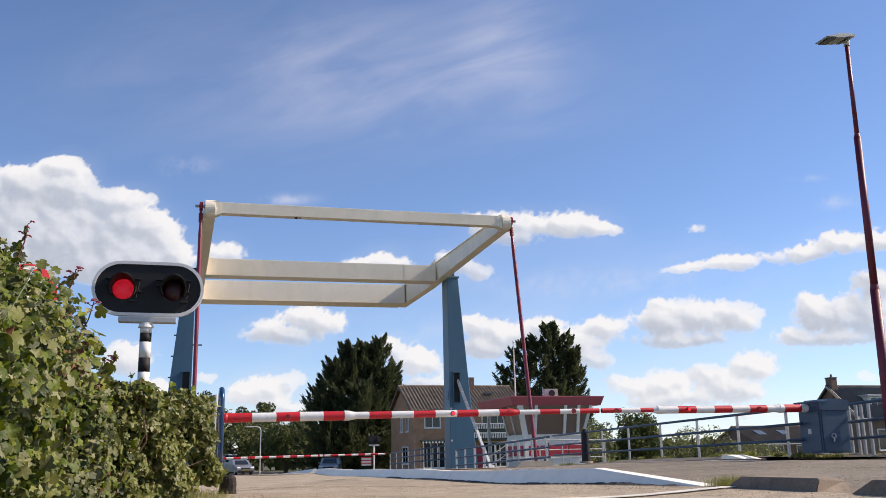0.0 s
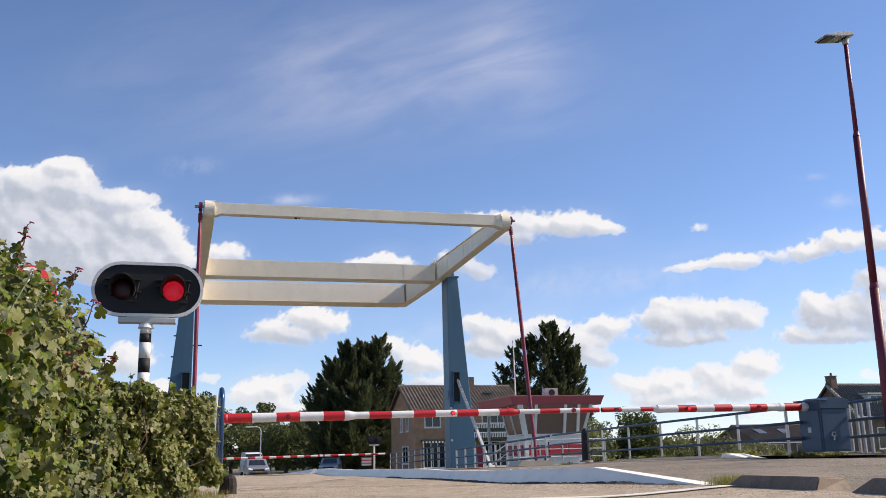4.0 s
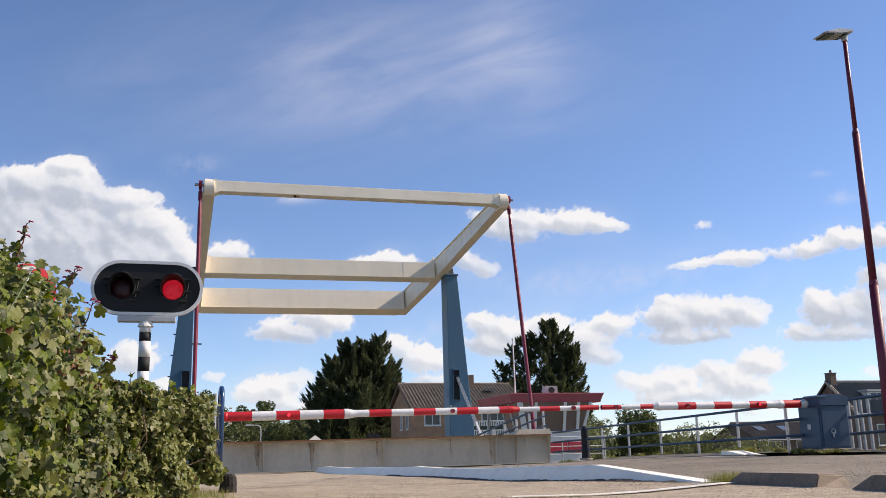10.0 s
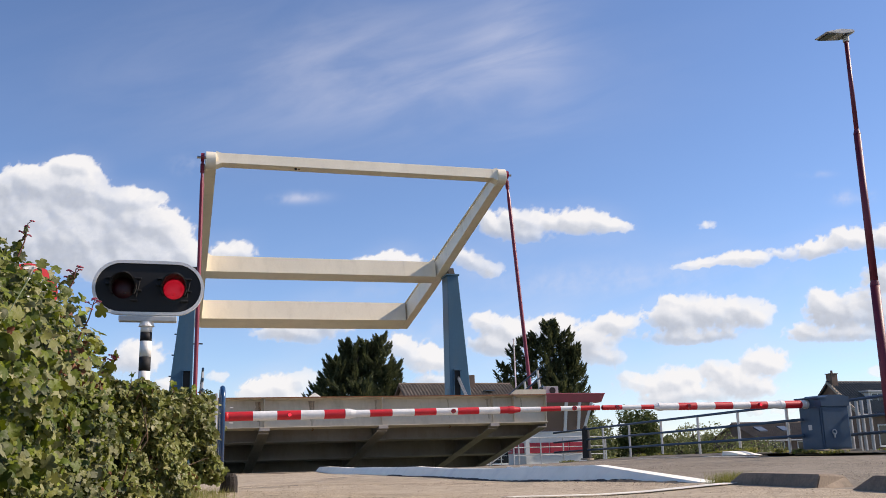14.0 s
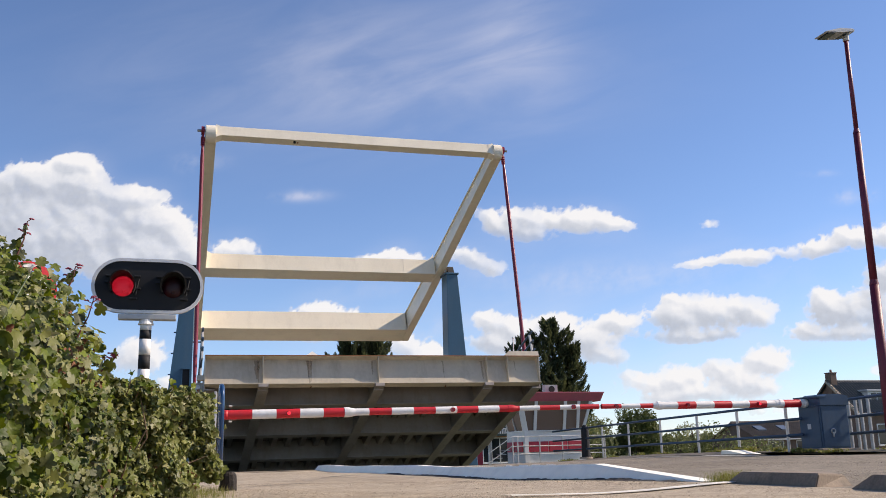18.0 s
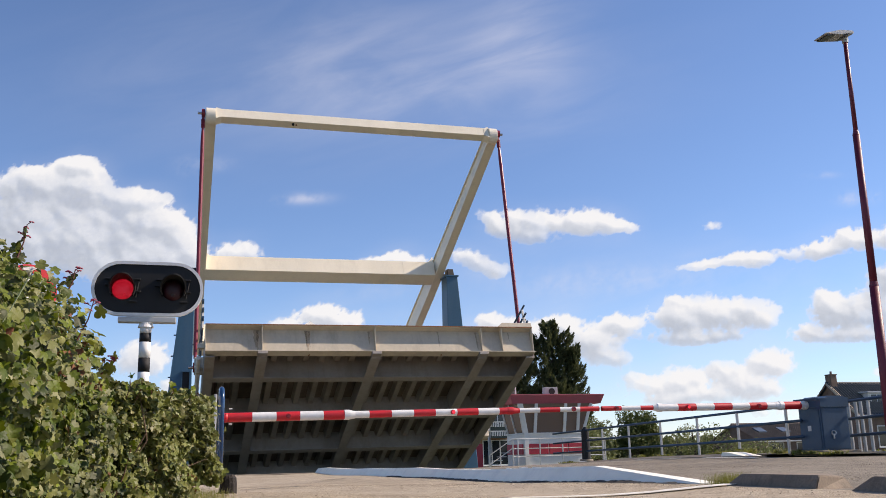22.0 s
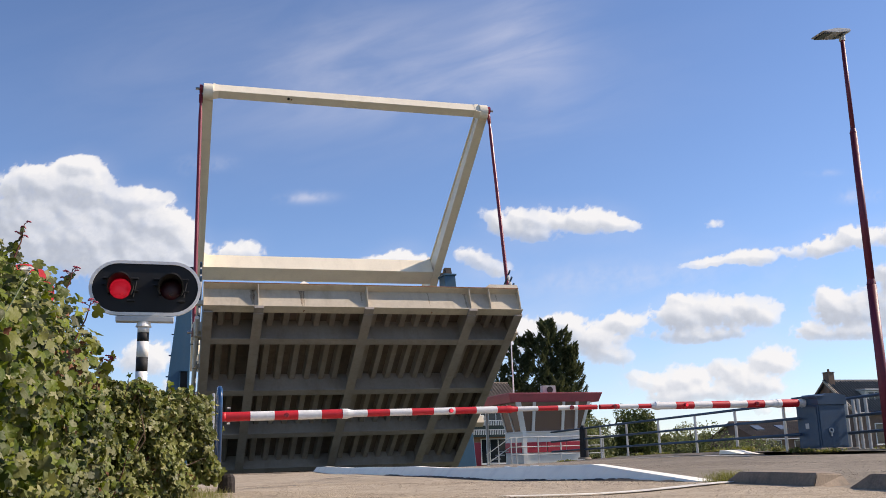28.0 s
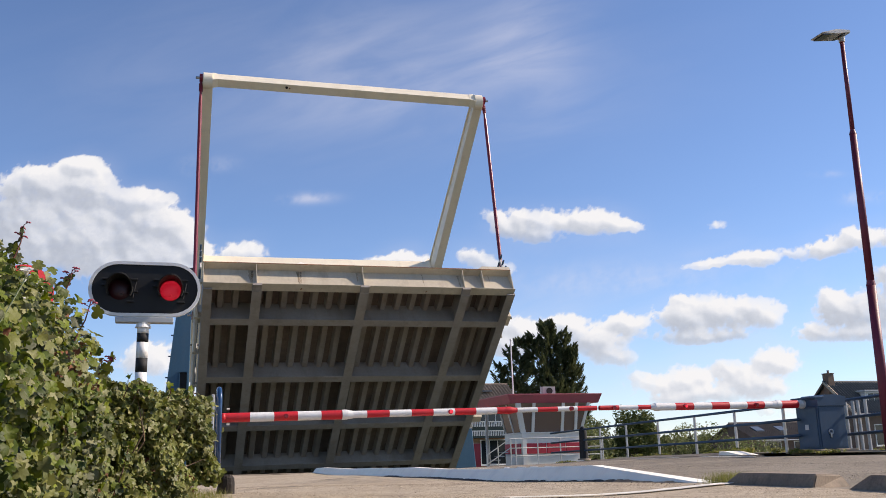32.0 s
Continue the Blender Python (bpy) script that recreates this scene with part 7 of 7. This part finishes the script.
def window(parent, x0, x1, y, z0, z1, bars=1, axis="y"):
    """A window on a wall at y (facing -y) or, with axis x, at x = y (facing -x)."""
    def bx(bm, u0, u1, v0, v1, w0, w1):
        if axis == "y":
            box(bm, u0, u1, y + v0, y + v1, w0, w1)
        else:
            box(bm, y + v0, y + v1, u0, u1, w0, w1)
    bm = bmesh.new()
    bx(bm, x0, x1, -0.02, 0.03, z0, z1)
    win = part("window", bm, M_PANE, parent, "dark window pane")
    bm = bmesh.new()
    t = 0.09
    for u0, u1, w0, w1 in ((x0 - t, x1 + t, z1, z1 + t), (x0 - t, x1 + t, z0 - t, z0), (x0 - t, x0, z0, z1), (x1, x1 + t, z0, z1)):
        bx(bm, u0, u1, -0.07, 0.04, w0, w1)
    for k in range(bars):
        u = x0 + (x1 - x0) * (k + 1) / (bars + 1)
        bx(bm, u - 0.035, u + 0.035, -0.05, 0.0, z0, z1)
    part("window_frame", bm, M_FRAMEWHITE, win, "white window frame")
    bm = bmesh.new()
    bx(bm, x0 - 0.15, x1 + 0.15, -0.14, 0.0, z0 - t - 0.06, z0 - t)
    part("window_sill", bm, M_FRAMEWHITE, win)
    return win


def build_house(name, label, x0, x1, y0, y1, base, eave, ridge, wall_m, tile_m, group="houses", verge_m=None):
    ob = thing(name, label, "house", ((x0 + x1) / 2, (y0 + y1) / 2, base), group)
    mv = Matrix.Translation(-Vector(ob.location))
    ym = (y0 + y1) / 2

    def put(nm, bm, m, lab="", smooth=False):
        bmesh.ops.transform(bm, matrix=mv, verts=bm.verts)
        return part(nm, bm, m, ob, lab, smooth)

    bm = bmesh.new()
    prism(bm, [(y0, base), (y1, base), (y1, eave), (ym, ridge - 0.12), (y0, eave)], x0, x1, "x")
    put("wall", bm, wall_m)
    o = 0.35
    for ya, s in ((y0, -1), (y1, 1)):
        k = (ridge - eave) / (ym - y0)
        a = (x0 - o, ya + s * o, eave - k * o + 0.08)
        b = (x1 + o, ya + s * o, eave - k * o + 0.08)
        c, d = (x1 + o, ym, ridge + 0.08), (x0 - o, ym, ridge + 0.08)
        q = [Vector(p) - Vector(ob.location) for p in (a, b, c, d)]
        tiled_roof("roof", ob, *q, tile_m, int((x1 - x0) / 0.30), 14, "pantiled roof slope")
        bm = bmesh.new()
        box(bm, x0 - o, x1 + o, min(ya + s * o, ya + s * (o + 0.12)), max(ya + s * o, ya + s * (o + 0.12)), a[2] - 0.16, a[2] - 0.02, 0.01)
        put("gutter", bm, M_FRAMEWHITE, "white gutter")
    bm = bmesh.new()
    tube(bm, (x0 - o, ym, ridge + 0.10), (x1 + o, ym, ridge + 0.10), 0.12, 0.12, 10)
    put("ridge_tiles", bm, tile_m)
    for x in (x0 - o, x1 + o):
        for ya, s in ((y0, -1), (y1, 1)):
            bm = bmesh.new()
            k = (ridge - eave) / (ym - y0)
            up, wide = (0.14, 0.22) if verge_m and s < 0 else (0.08, 0.02)
            prism(bm, [(ya + s * o, eave - k * o - 0.12), (ya + s * o, eave - k * o + up), (ym, ridge + up + 0.02), (ym, ridge - 0.10)], x - 0.02, x + wide, "x")
            put("verge_board", bm, verge_m if verge_m and s < 0 else M_BRICKDARK)
    return ob, mv, put


house_a, mv, put = build_house("house", "brown brick house with a brown pantiled roof beyond the canal", 20.7, 31.3, 80, 89, -1.0, 4.5, 6.85, M_BRICK, M_TILE)
o = house_a.location
for x0, x1, z0, z1, bars in ((21.75, 23.1, 2.95, 3.85, 1), (27.2, 29.4, 2.2, 4.0, 2), (21.6, 23.5, -0.6, 1.55, 2), (27.2, 29.6, -0.6, 1.5, 2)):
    window(house_a, x0 - o.x, x1 - o.x, 80 - o.y, z0 - o.z, z1 - o.z, bars)
for y0, y1, z0, z1 in ((82.0, 82.7, 2.7, 3.9), (84.2, 84.9, 2.7, 3.9), (82.2, 84.2, -0.2, 1.2)):
    window(house_a, y0 - o.y, y1 - o.y, 20.7 - o.x, z0 - o.z, z1 - o.z, 1, axis="x")
bm = bmesh.new()
box(bm, 27.1, 27.7, 83.6, 84.4, 6.2, 7.75, 0.03)
put("chimney", bm, M_BRICKDARK, "dark brick chimney")
bm = bmesh.new()
box(bm, 28.3, 29.2, 82.2, 83.0, 6.1, 6.22)
put("roof_light", bm, M_SKYLIGHT, "small roof light")
for x0, x1, z in ((21.25, 23.65, 1.78),):
    bm = bmesh.new()
    prism(bm, [(80.0, z + 0.05), (79.5, z - 0.05), (79.5, z - 0.26), (79.52, z - 0.26), (80.0, z)], x0, x1, "x")
    put("awning", bm, M_DARKGREEN, "dark green awning with a white scalloped edge")
    for k in range(8):
        bm = bmesh.new()
        tube(bm, (x0 + 0.15 + k * 0.3, 79.5, z - 0.2), (x0 + 0.15 + k * 0.3, 79.485, z - 0.2), 0.09, 0.09, 10)
        put("scallop", bm, M_FRAMEWHITE)
bm = bmesh.new()
box(bm, 25.9, 29.6, 78.7, 80.0, 1.72, 1.86)
put("balcony_floor", bm, M_DARKGREEN)
bm = bmesh.new()
box(bm, 25.95, 29.55, 79.7, 79.74, 1.86, 3.0)
put("balcony_screen", bm, M_DARKGREEN, "dark green screen")
for z in (1.90, 2.72):
    for k in range(22):
        bm = bmesh.new()
        box(bm, 25.95 + k * 0.165, 26.03 + k * 0.165, 78.7, 78.74, z, z + 0.40)
        put("balcony_slat", bm, M_FRAMEWHITE)
    bm = bmesh.new()
    box(bm, 25.9, 29.6, 78.66, 78.76, z + 0.40, z + 0.48)
    put("balcony_rail", bm, M_FRAMEWHITE)

house_b, mv, put = build_house("house", "brick house with anthracite tiles, a chimney and a white dormer", 61.0, 78.0, 71.0, 78.0, -1.0, 3.3, 6.2, M_BRICKDARK, M_TILEDARK, verge_m=M_VERGE)
o = house_b.location
bm = bmesh.new()
box(bm, 60.9, 61.6, 74.0, 74.8, 3.0, 7.05, 0.04)
put("chimney", bm, M_BRICKDARK, "brick chimney")
bm = bmesh.new()
box(bm, 60.85, 61.65, 73.95, 74.85, 7.05, 7.13, 0.02)
tube(bm, (61.3, 74.4, 7.13), (61.3, 74.4, 7.42), 0.12, 0.1, 10)
put("chimney_pot", bm, M_BRICKDARK)
bm = bmesh.new()
box(bm, 63.4, 69.0, 72.2, 73.9, 4.0, 5.18, 0.03)
put("dormer", bm, M_FRAMEWHITE, "white flat-roofed dormer")
bm = bmesh.new()
box(bm, 63.2, 69.2, 71.95, 74.0, 5.18, 5.34, 0.02)
put("dormer_roof", bm, M_LIGHTGREY)
for k in range(3):
    window(house_b, 63.7 + k * 1.75 - o.x, 65.1 + k * 1.75 - o.x, 72.2 - o.y, 4.30 - o.z, 5.02 - o.z, 1)
for k in range(3):
    window(house_b, 63.0 + k * 4.0 - o.x, 65.0 + k * 4.0 - o.x, 71.0 - o.y, 0.2 - o.z, 2.0 - o.z, 1)

house_c, mv, put = build_house("bungalow", "low brown-roofed bungalow with two roof lights", 67.7, 84.0, 96, 106, -1.2, 1.2, 3.2, M_BRICKDARK, M_TILEGREY)
for x in (69.2, 72.6):
    bm = bmesh.new()
    prism(bm, [(98.0, 2.28), (99.3, 2.80), (99.3, 2.56), (98.0, 2.04)], x, x + 1.2, "x")
    put("roof_light", bm, M_SKYLIGHT, "pale roof light")
o = house_c.location
for k in range(2):
    window(house_c, 69.0 + k * 4.0 - o.x, 71.0 + k * 4.0 - o.x, 96 - o.y, -0.4 - o.z, 0.8 - o.z, 1)


# ---- trees ----
def trunk(parent, h, r, limbs, seed, spread):
    rng = random.Random(seed)
    bm = bmesh.new()
    p, q = Vector((0, 0, -0.1)), None
    n = 5
    for k in range(n):
        q = Vector((rng.uniform(-0.1, 0.1), rng.uniform(-0.1, 0.1), h * (k + 1) / n))
        tube(bm, p, q, r * (1 - k / n) + 0.03, r * (1 - (k + 1) / n) + 0.03, 8, False)
        p = q
    for k in range(limbs):
        z = h * rng.uniform(0.25, 0.9)
        a = rng.uniform(0, 2 * math.pi)
        k2 = spread * (1.05 - z / h) * 0.6
        e = Vector((math.cos(a) * k2, math.sin(a) * k2, z + h * 0.06))
        tube(bm, (0, 0, z), e, r * 0.35, 0.03, 6, False)
    part("trunk", bm, M_BARK, parent)


def conifer(name, at, h, r, seed, n, label, leaders):
    """A dense conifer of several leaders, each with upswept feathered branches; leaders: (dx, dy, height, radius)."""
    rng = np.random.default_rng(seed)
    ob = thing(name, label, "conifer", at, "conifers")
    trunk(ob, h * 0.9, 0.4, 24, seed, r)
    P, U, size = [], [], []
    whole_ = sum(t[2] * t[3] for t in leaders)
    for dx, dy, hh, rr in leaders:
        share = hh * rr / whole_
        nb = max(45, int(620 * share))
        t = rng.random(nb) ** 0.85
        a = rng.uniform(0, 2 * math.pi, nb)
        ln = rr * (1.05 * (1 - t) ** 0.72 + 0.05) * rng.uniform(0.55, 1.3, nb) + 0.45
        ln = np.where(t < 0.12, ln * 0.85, ln)
        rise = 0.30 + 0.9 * t + rng.normal(size=nb) * 0.12
        k = rng.integers(0, nb, int(n * share))
        q = rng.random(len(k)) ** 0.6
        L = ln[k]
        wide = (0.30 * (1.06 - q) ** 0.8 * np.sqrt(L))[:, None]
        out = np.stack([np.cos(a[k]), np.sin(a[k]), 0 * q], axis=1)
        p = out * (L * q)[:, None]
        p[:, 2] = hh * t[k] + L * q * rise[k] * (0.15 + 0.75 * q)
        p += rng.normal(size=p.shape) * wide * (1, 1, 0.55) + (dx, dy, 0.2)
        u = out + np.stack([0 * q, 0 * q, 0.45 + 0.9 * rise[k] * q], axis=1) + rng.normal(size=p.shape) * 0.3
        P.append(p)
        U.append(u)
        size.append(rng.uniform(0.22, 0.52, len(k)) * (1.1 - 0.3 * q))
    P, U, size = np.concatenate(P), np.concatenate(U), np.concatenate(size)
    keep = P[:, 2] > 0.05
    P, U, size = P[keep], U[keep], size[keep]
    U /= np.linalg.norm(U, axis=1)[:, None]
    X = np.cross(U, rng.normal(size=U.shape))
    X /= np.linalg.norm(X, axis=1)[:, None]
    fr = np.stack([X, U, np.cross(X, U)], axis=2)
    v0 = np.array([(0, -0.5, 0), (0.20, -0.15, 0.08), (0.09, 0.1, 0.02), (0.13, 0.4, 0.05), (0, 0.95, 0.0), (-0.12, 0.3, 0.05), (-0.08, 0.05, -0.02), (-0.21, -0.2, 0.07)])
    f0 = np.array([(0, 1, 2), (0, 2, 6), (0, 6, 7), (2, 3, 4), (2, 4, 5), (2, 5, 6)])
    v, f = scatter(v0, f0, P, size, rng, frames=fr)
    tagged(arrays("crown", v, f, M_CONIFER, ob), "feathery brown-green sprays", kind="stuff")
    return ob


def broadleaf(name, at, h, r, seed, n, label, material, leaf=0.28, low=0.25, squash=1.0):
    """A tree whose crown is many small leaves gathered in uneven clumps."""
    rng = np.random.default_rng(seed)
    ob = thing(name, label, "tree", at, "trees")
    trunk(ob, h * 0.75, 0.05 * h ** 0.8, 14, seed, r)
    k = max(10, int(26 * squash))
    c = rng.normal(size=(k, 3))
    c /= np.linalg.norm(c, axis=1)[:, None]
    c *= rng.uniform(0.35, 0.85, k)[:, None] ** 0.6
    c = c * (r, r, h * (1 - low) / 2) + (0, 0, h * (1 + low) / 2)
    cr = rng.uniform(0.22, 0.45, k) * r
    w = rng.choice(k, n, p=cr ** 2 / (cr ** 2).sum())
    d = rng.normal(size=(n, 3))
    d /= np.linalg.norm(d, axis=1)[:, None]
    p = c[w] + d * (cr[w] * (0.55 + 0.55 * rng.random(n) ** 0.5))[:, None]
    p[:, 2] = np.clip(p[:, 2], 0.2, None)
    v, f = scatter(*oval_leaf(), p, leaf * rng.uniform(0.6, 1.3, n), rng, d + np.array([0, 0, 0.4]))
    tagged(arrays("crown", v, f, material, ob), kind="stuff")
    return ob


conifer("conifer", (18.6, 97, -1.1), 14.3, 5.4, 31, 84000, "broad brown-green conifer behind the road", [(2.7, 0, 13.7, 2.9), (1.2, 0.6, 13.4, 3.4), (-0.7, 0.4, 12.9, 3.6), (-2.2, -0.2, 11.2, 3.4), (4.0, 0.3, 11.4, 1.9), (-3.2, 0.5, 9.0, 3.2), (3.5, -0.8, 8.4, 2.6), (-0.3, -2.4, 8.6, 4.2), (-2.8, -2.2, 5.6, 3.6), (2.2, -2.4, 6.0, 3.4)])
conifer("conifer", (42.6, 100, -1.1), 16.0, 4.6, 32, 66000, "tall brown-green conifer behind the booth", [(0.0, 0, 16.3, 2.8), (1.2, 0.3, 16.1, 2.5), (-1.6, 0.2, 15.2, 2.4), (2.2, 0, 15.4, 2.3), (-3.2, 0.4, 14.2, 2.3), (-4.4, 0.2, 13.8, 1.8), (3.0, -0.5, 13.6, 2.2), (2.9, 0.4, 10.8, 2.6), (-6.0, 0.3, 11.2, 1.8), (-3.6, -0.6, 9.8, 3.2), (0.2, -2.0, 9.0, 3.4), (2.0, -1.8, 6.4, 3.0), (-5.0, -1.0, 6.0, 3.0)])
for x, y, h, r, seed, n, mat in ((3.6, 118, 9.9, 2.3, 1, 7000, M_DARKLEAF), (9.3, 122, 9.1, 2.0, 2, 5600, M_DARKLEAF), (11.2, 122, 9.0, 2.0, 3, 5600, M_DARKLEAF), (6.4, 108, 6.1, 3.3, 4, 8600, M_TREELEAF),
                                 (12.4, 106, 6.3, 3.3, 5, 8600, M_TREELEAF), (15.2, 112, 6.8, 3.3, 6, 8000, M_TREELEAF)):
    broadleaf("tree", (x, y, -1.1), h, r, 40 + seed, n, "slim dark tree in the row along the far road" if mat is M_DARKLEAF else "olive green leafy tree along the far road", mat, 0.27, 0.12)
for x, y, h, r, seed, n, mat, leaf in ((32.6, 61, 4.6, 1.7, 1, 5200, M_DARKLEAF, 0.19), (33.6, 62.5, 3.6, 1.5, 3, 3600, M_DARKLEAF, 0.19), (30.4, 63, 3.7, 1.4, 2, 2600, M_SHRUBLEAF, 0.17)):
    broadleaf("tree", (x, y, -1.0), h, r, 60 + seed, n, "dark leafy garden tree behind the railing" if mat is M_DARKLEAF else "pale green garden tree behind the railing", mat, leaf, 0.1)
for x, y, h, r, seed, n in ((35.4, 60, 2.9, 1.2, 1, 900), (37.3, 61, 3.5, 1.3, 2, 950), (38.9, 60.5, 3.0, 1.2, 7, 700), (40.6, 60, 2.0, 1.3, 3, 900), (43.5, 62, 1.7, 1.8, 4, 1200), (27.6, 58, 3.2, 1.2, 5, 1500), (29.0, 60, 3.0, 1.2, 6, 1500)):
    broadleaf("shrub", (x, y, -1.0), h, r, 70 + seed, n, "airy pale green shrub behind the railing", M_SHRUBLEAF, 0.16, 0.05)
# far woods along the horizon
rng = np.random.default_rng(90)
P = []
for x0, x1, y, hh in ((-60, 6, 150, 8.0), (5, 30, 135, 5.0), (44, 130, 190, 4.0), (-200, -40, 180, 9), (30, 46, 130, 4.2), (110, 260, 230, 5)):
    m = int((x1 - x0) * 55)
    xs = rng.uniform(x0, x1, m)
    tops_ = hh * (0.7 + 0.22 * np.sin(xs * 0.7) + 0.12 * np.sin(xs * 1.9 + 1) + 0.08 * rng.normal(size=m))
    P.append(np.stack([xs, y + rng.normal(size=m) * 2.0, -1.0 + tops_ * rng.random(m) ** 0.6], axis=1))
P = np.concatenate(P)
v, f = scatter(*oval_leaf(), P, rng.uniform(0.6, 1.6, len(P)), rng, np.array([0, -0.4, 0.5]))
tagged(arrays("woods", v, f, M_TREELEAF), "dark belt of far trees along the horizon", "woods", kind="stuff")


# ---- what moves ----
def motions():
    walk(balance, [(t, pose(*PIVOT, -a, SAG[0])) for t, a in LIFT])
    walk(deck, [(t, pose(*HINGE, -a, SAG[1])) for t, a in LIFT])
    for side, rod in rods.items():
        rows = []
        for t, a in LIFT:
            dy, dz = swung(*ROD_TOP, a)
            rows.append((t, pose(PIVOT.x + side * (HALF + 0.30), PIVOT.y + dy, PIVOT.z + dz - side * (HALF + 0.30) * math.sin(radians(SAG[0])))))
        walk(rod, rows)
    rows = []
    for t, a in LIFT:
        dy, dz = swung(3.75, 0.6, a)
        foot = Vector((SLOT.x, HINGE.y + dy, HINGE.z + dz))
        lean = math.degrees(math.atan2(SLOT.y - foot.y, SLOT.z - foot.z))
        rows.append((t, pose(*foot, -lean)))
    walk(drive, rows)
    # the two lamps burn in turn
    beats, side, rows = [], 0, [(0.0, pose(LAMPS[0], 0, 0))]
    for k in range(22):
        beats += [(0.64 + 1.467 * k, 0, 1), (1.365 + 1.467 * k, 1, 0)]
    for t, a, b in beats:
        if t < 31.9:
            rows += [(t - 0.035, pose(LAMPS[a], 0, 0)), (t, pose(LAMPS[b], 0, 0))]
    rows.append((32.0, pose(LAMPS[1], 0, 0)))
    walk(lit_lamp, rows)
    # the booms' marker lamps burn in turn
    for part_, spots in BLINKS:
        rows, here = [(0.0, pose(*spots[1]))], 1
        for k in range(-4, 15):
            for t, there in ((6.35 + 1.831 * k, 0), (7.25 + 1.831 * k, 1)):
                if 0.1 < t < 31.9:
                    rows += [(t - 0.035, pose(*spots[here])), (t, pose(*spots[there]))]
                    here = there
        rows.append((32.0, pose(*spots[here])))
        walk(part_, rows)
    # the cars roll up to the far barrier and stop
    for car, rows in ((car_a, ((0, 6.35, 93.0, 12), (1, 6.45, 88.0, 9), (2, 6.42, 81.5, 6), (3, 6.55, 78.5, 3), (5.6, 6.62, 77.0, 0), (7, 6.62, 76.9, 0), (32, 6.62, 76.9, 0))),
                      (van_a, ((0, 6.2, 107.0, 10), (1, 6.66, 102.0, 8), (2, 6.89, 97.0, 6), (3, 7.08, 92.0, 4), (5.6, 7.34, 87.6, 1), (7, 7.34, 87.4, 1), (32, 7.34, 87.4, 1)))):
        walk(car, [(t, pose(x, y, far_z(x, y) + 0.004, 0, 0, turn)) for t, x, y, turn in rows])
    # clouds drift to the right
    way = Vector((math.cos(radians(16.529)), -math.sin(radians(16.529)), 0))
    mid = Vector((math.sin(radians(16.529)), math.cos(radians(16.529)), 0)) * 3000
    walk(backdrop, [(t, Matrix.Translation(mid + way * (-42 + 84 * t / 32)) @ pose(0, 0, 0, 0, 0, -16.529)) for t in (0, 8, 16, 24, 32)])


motions()
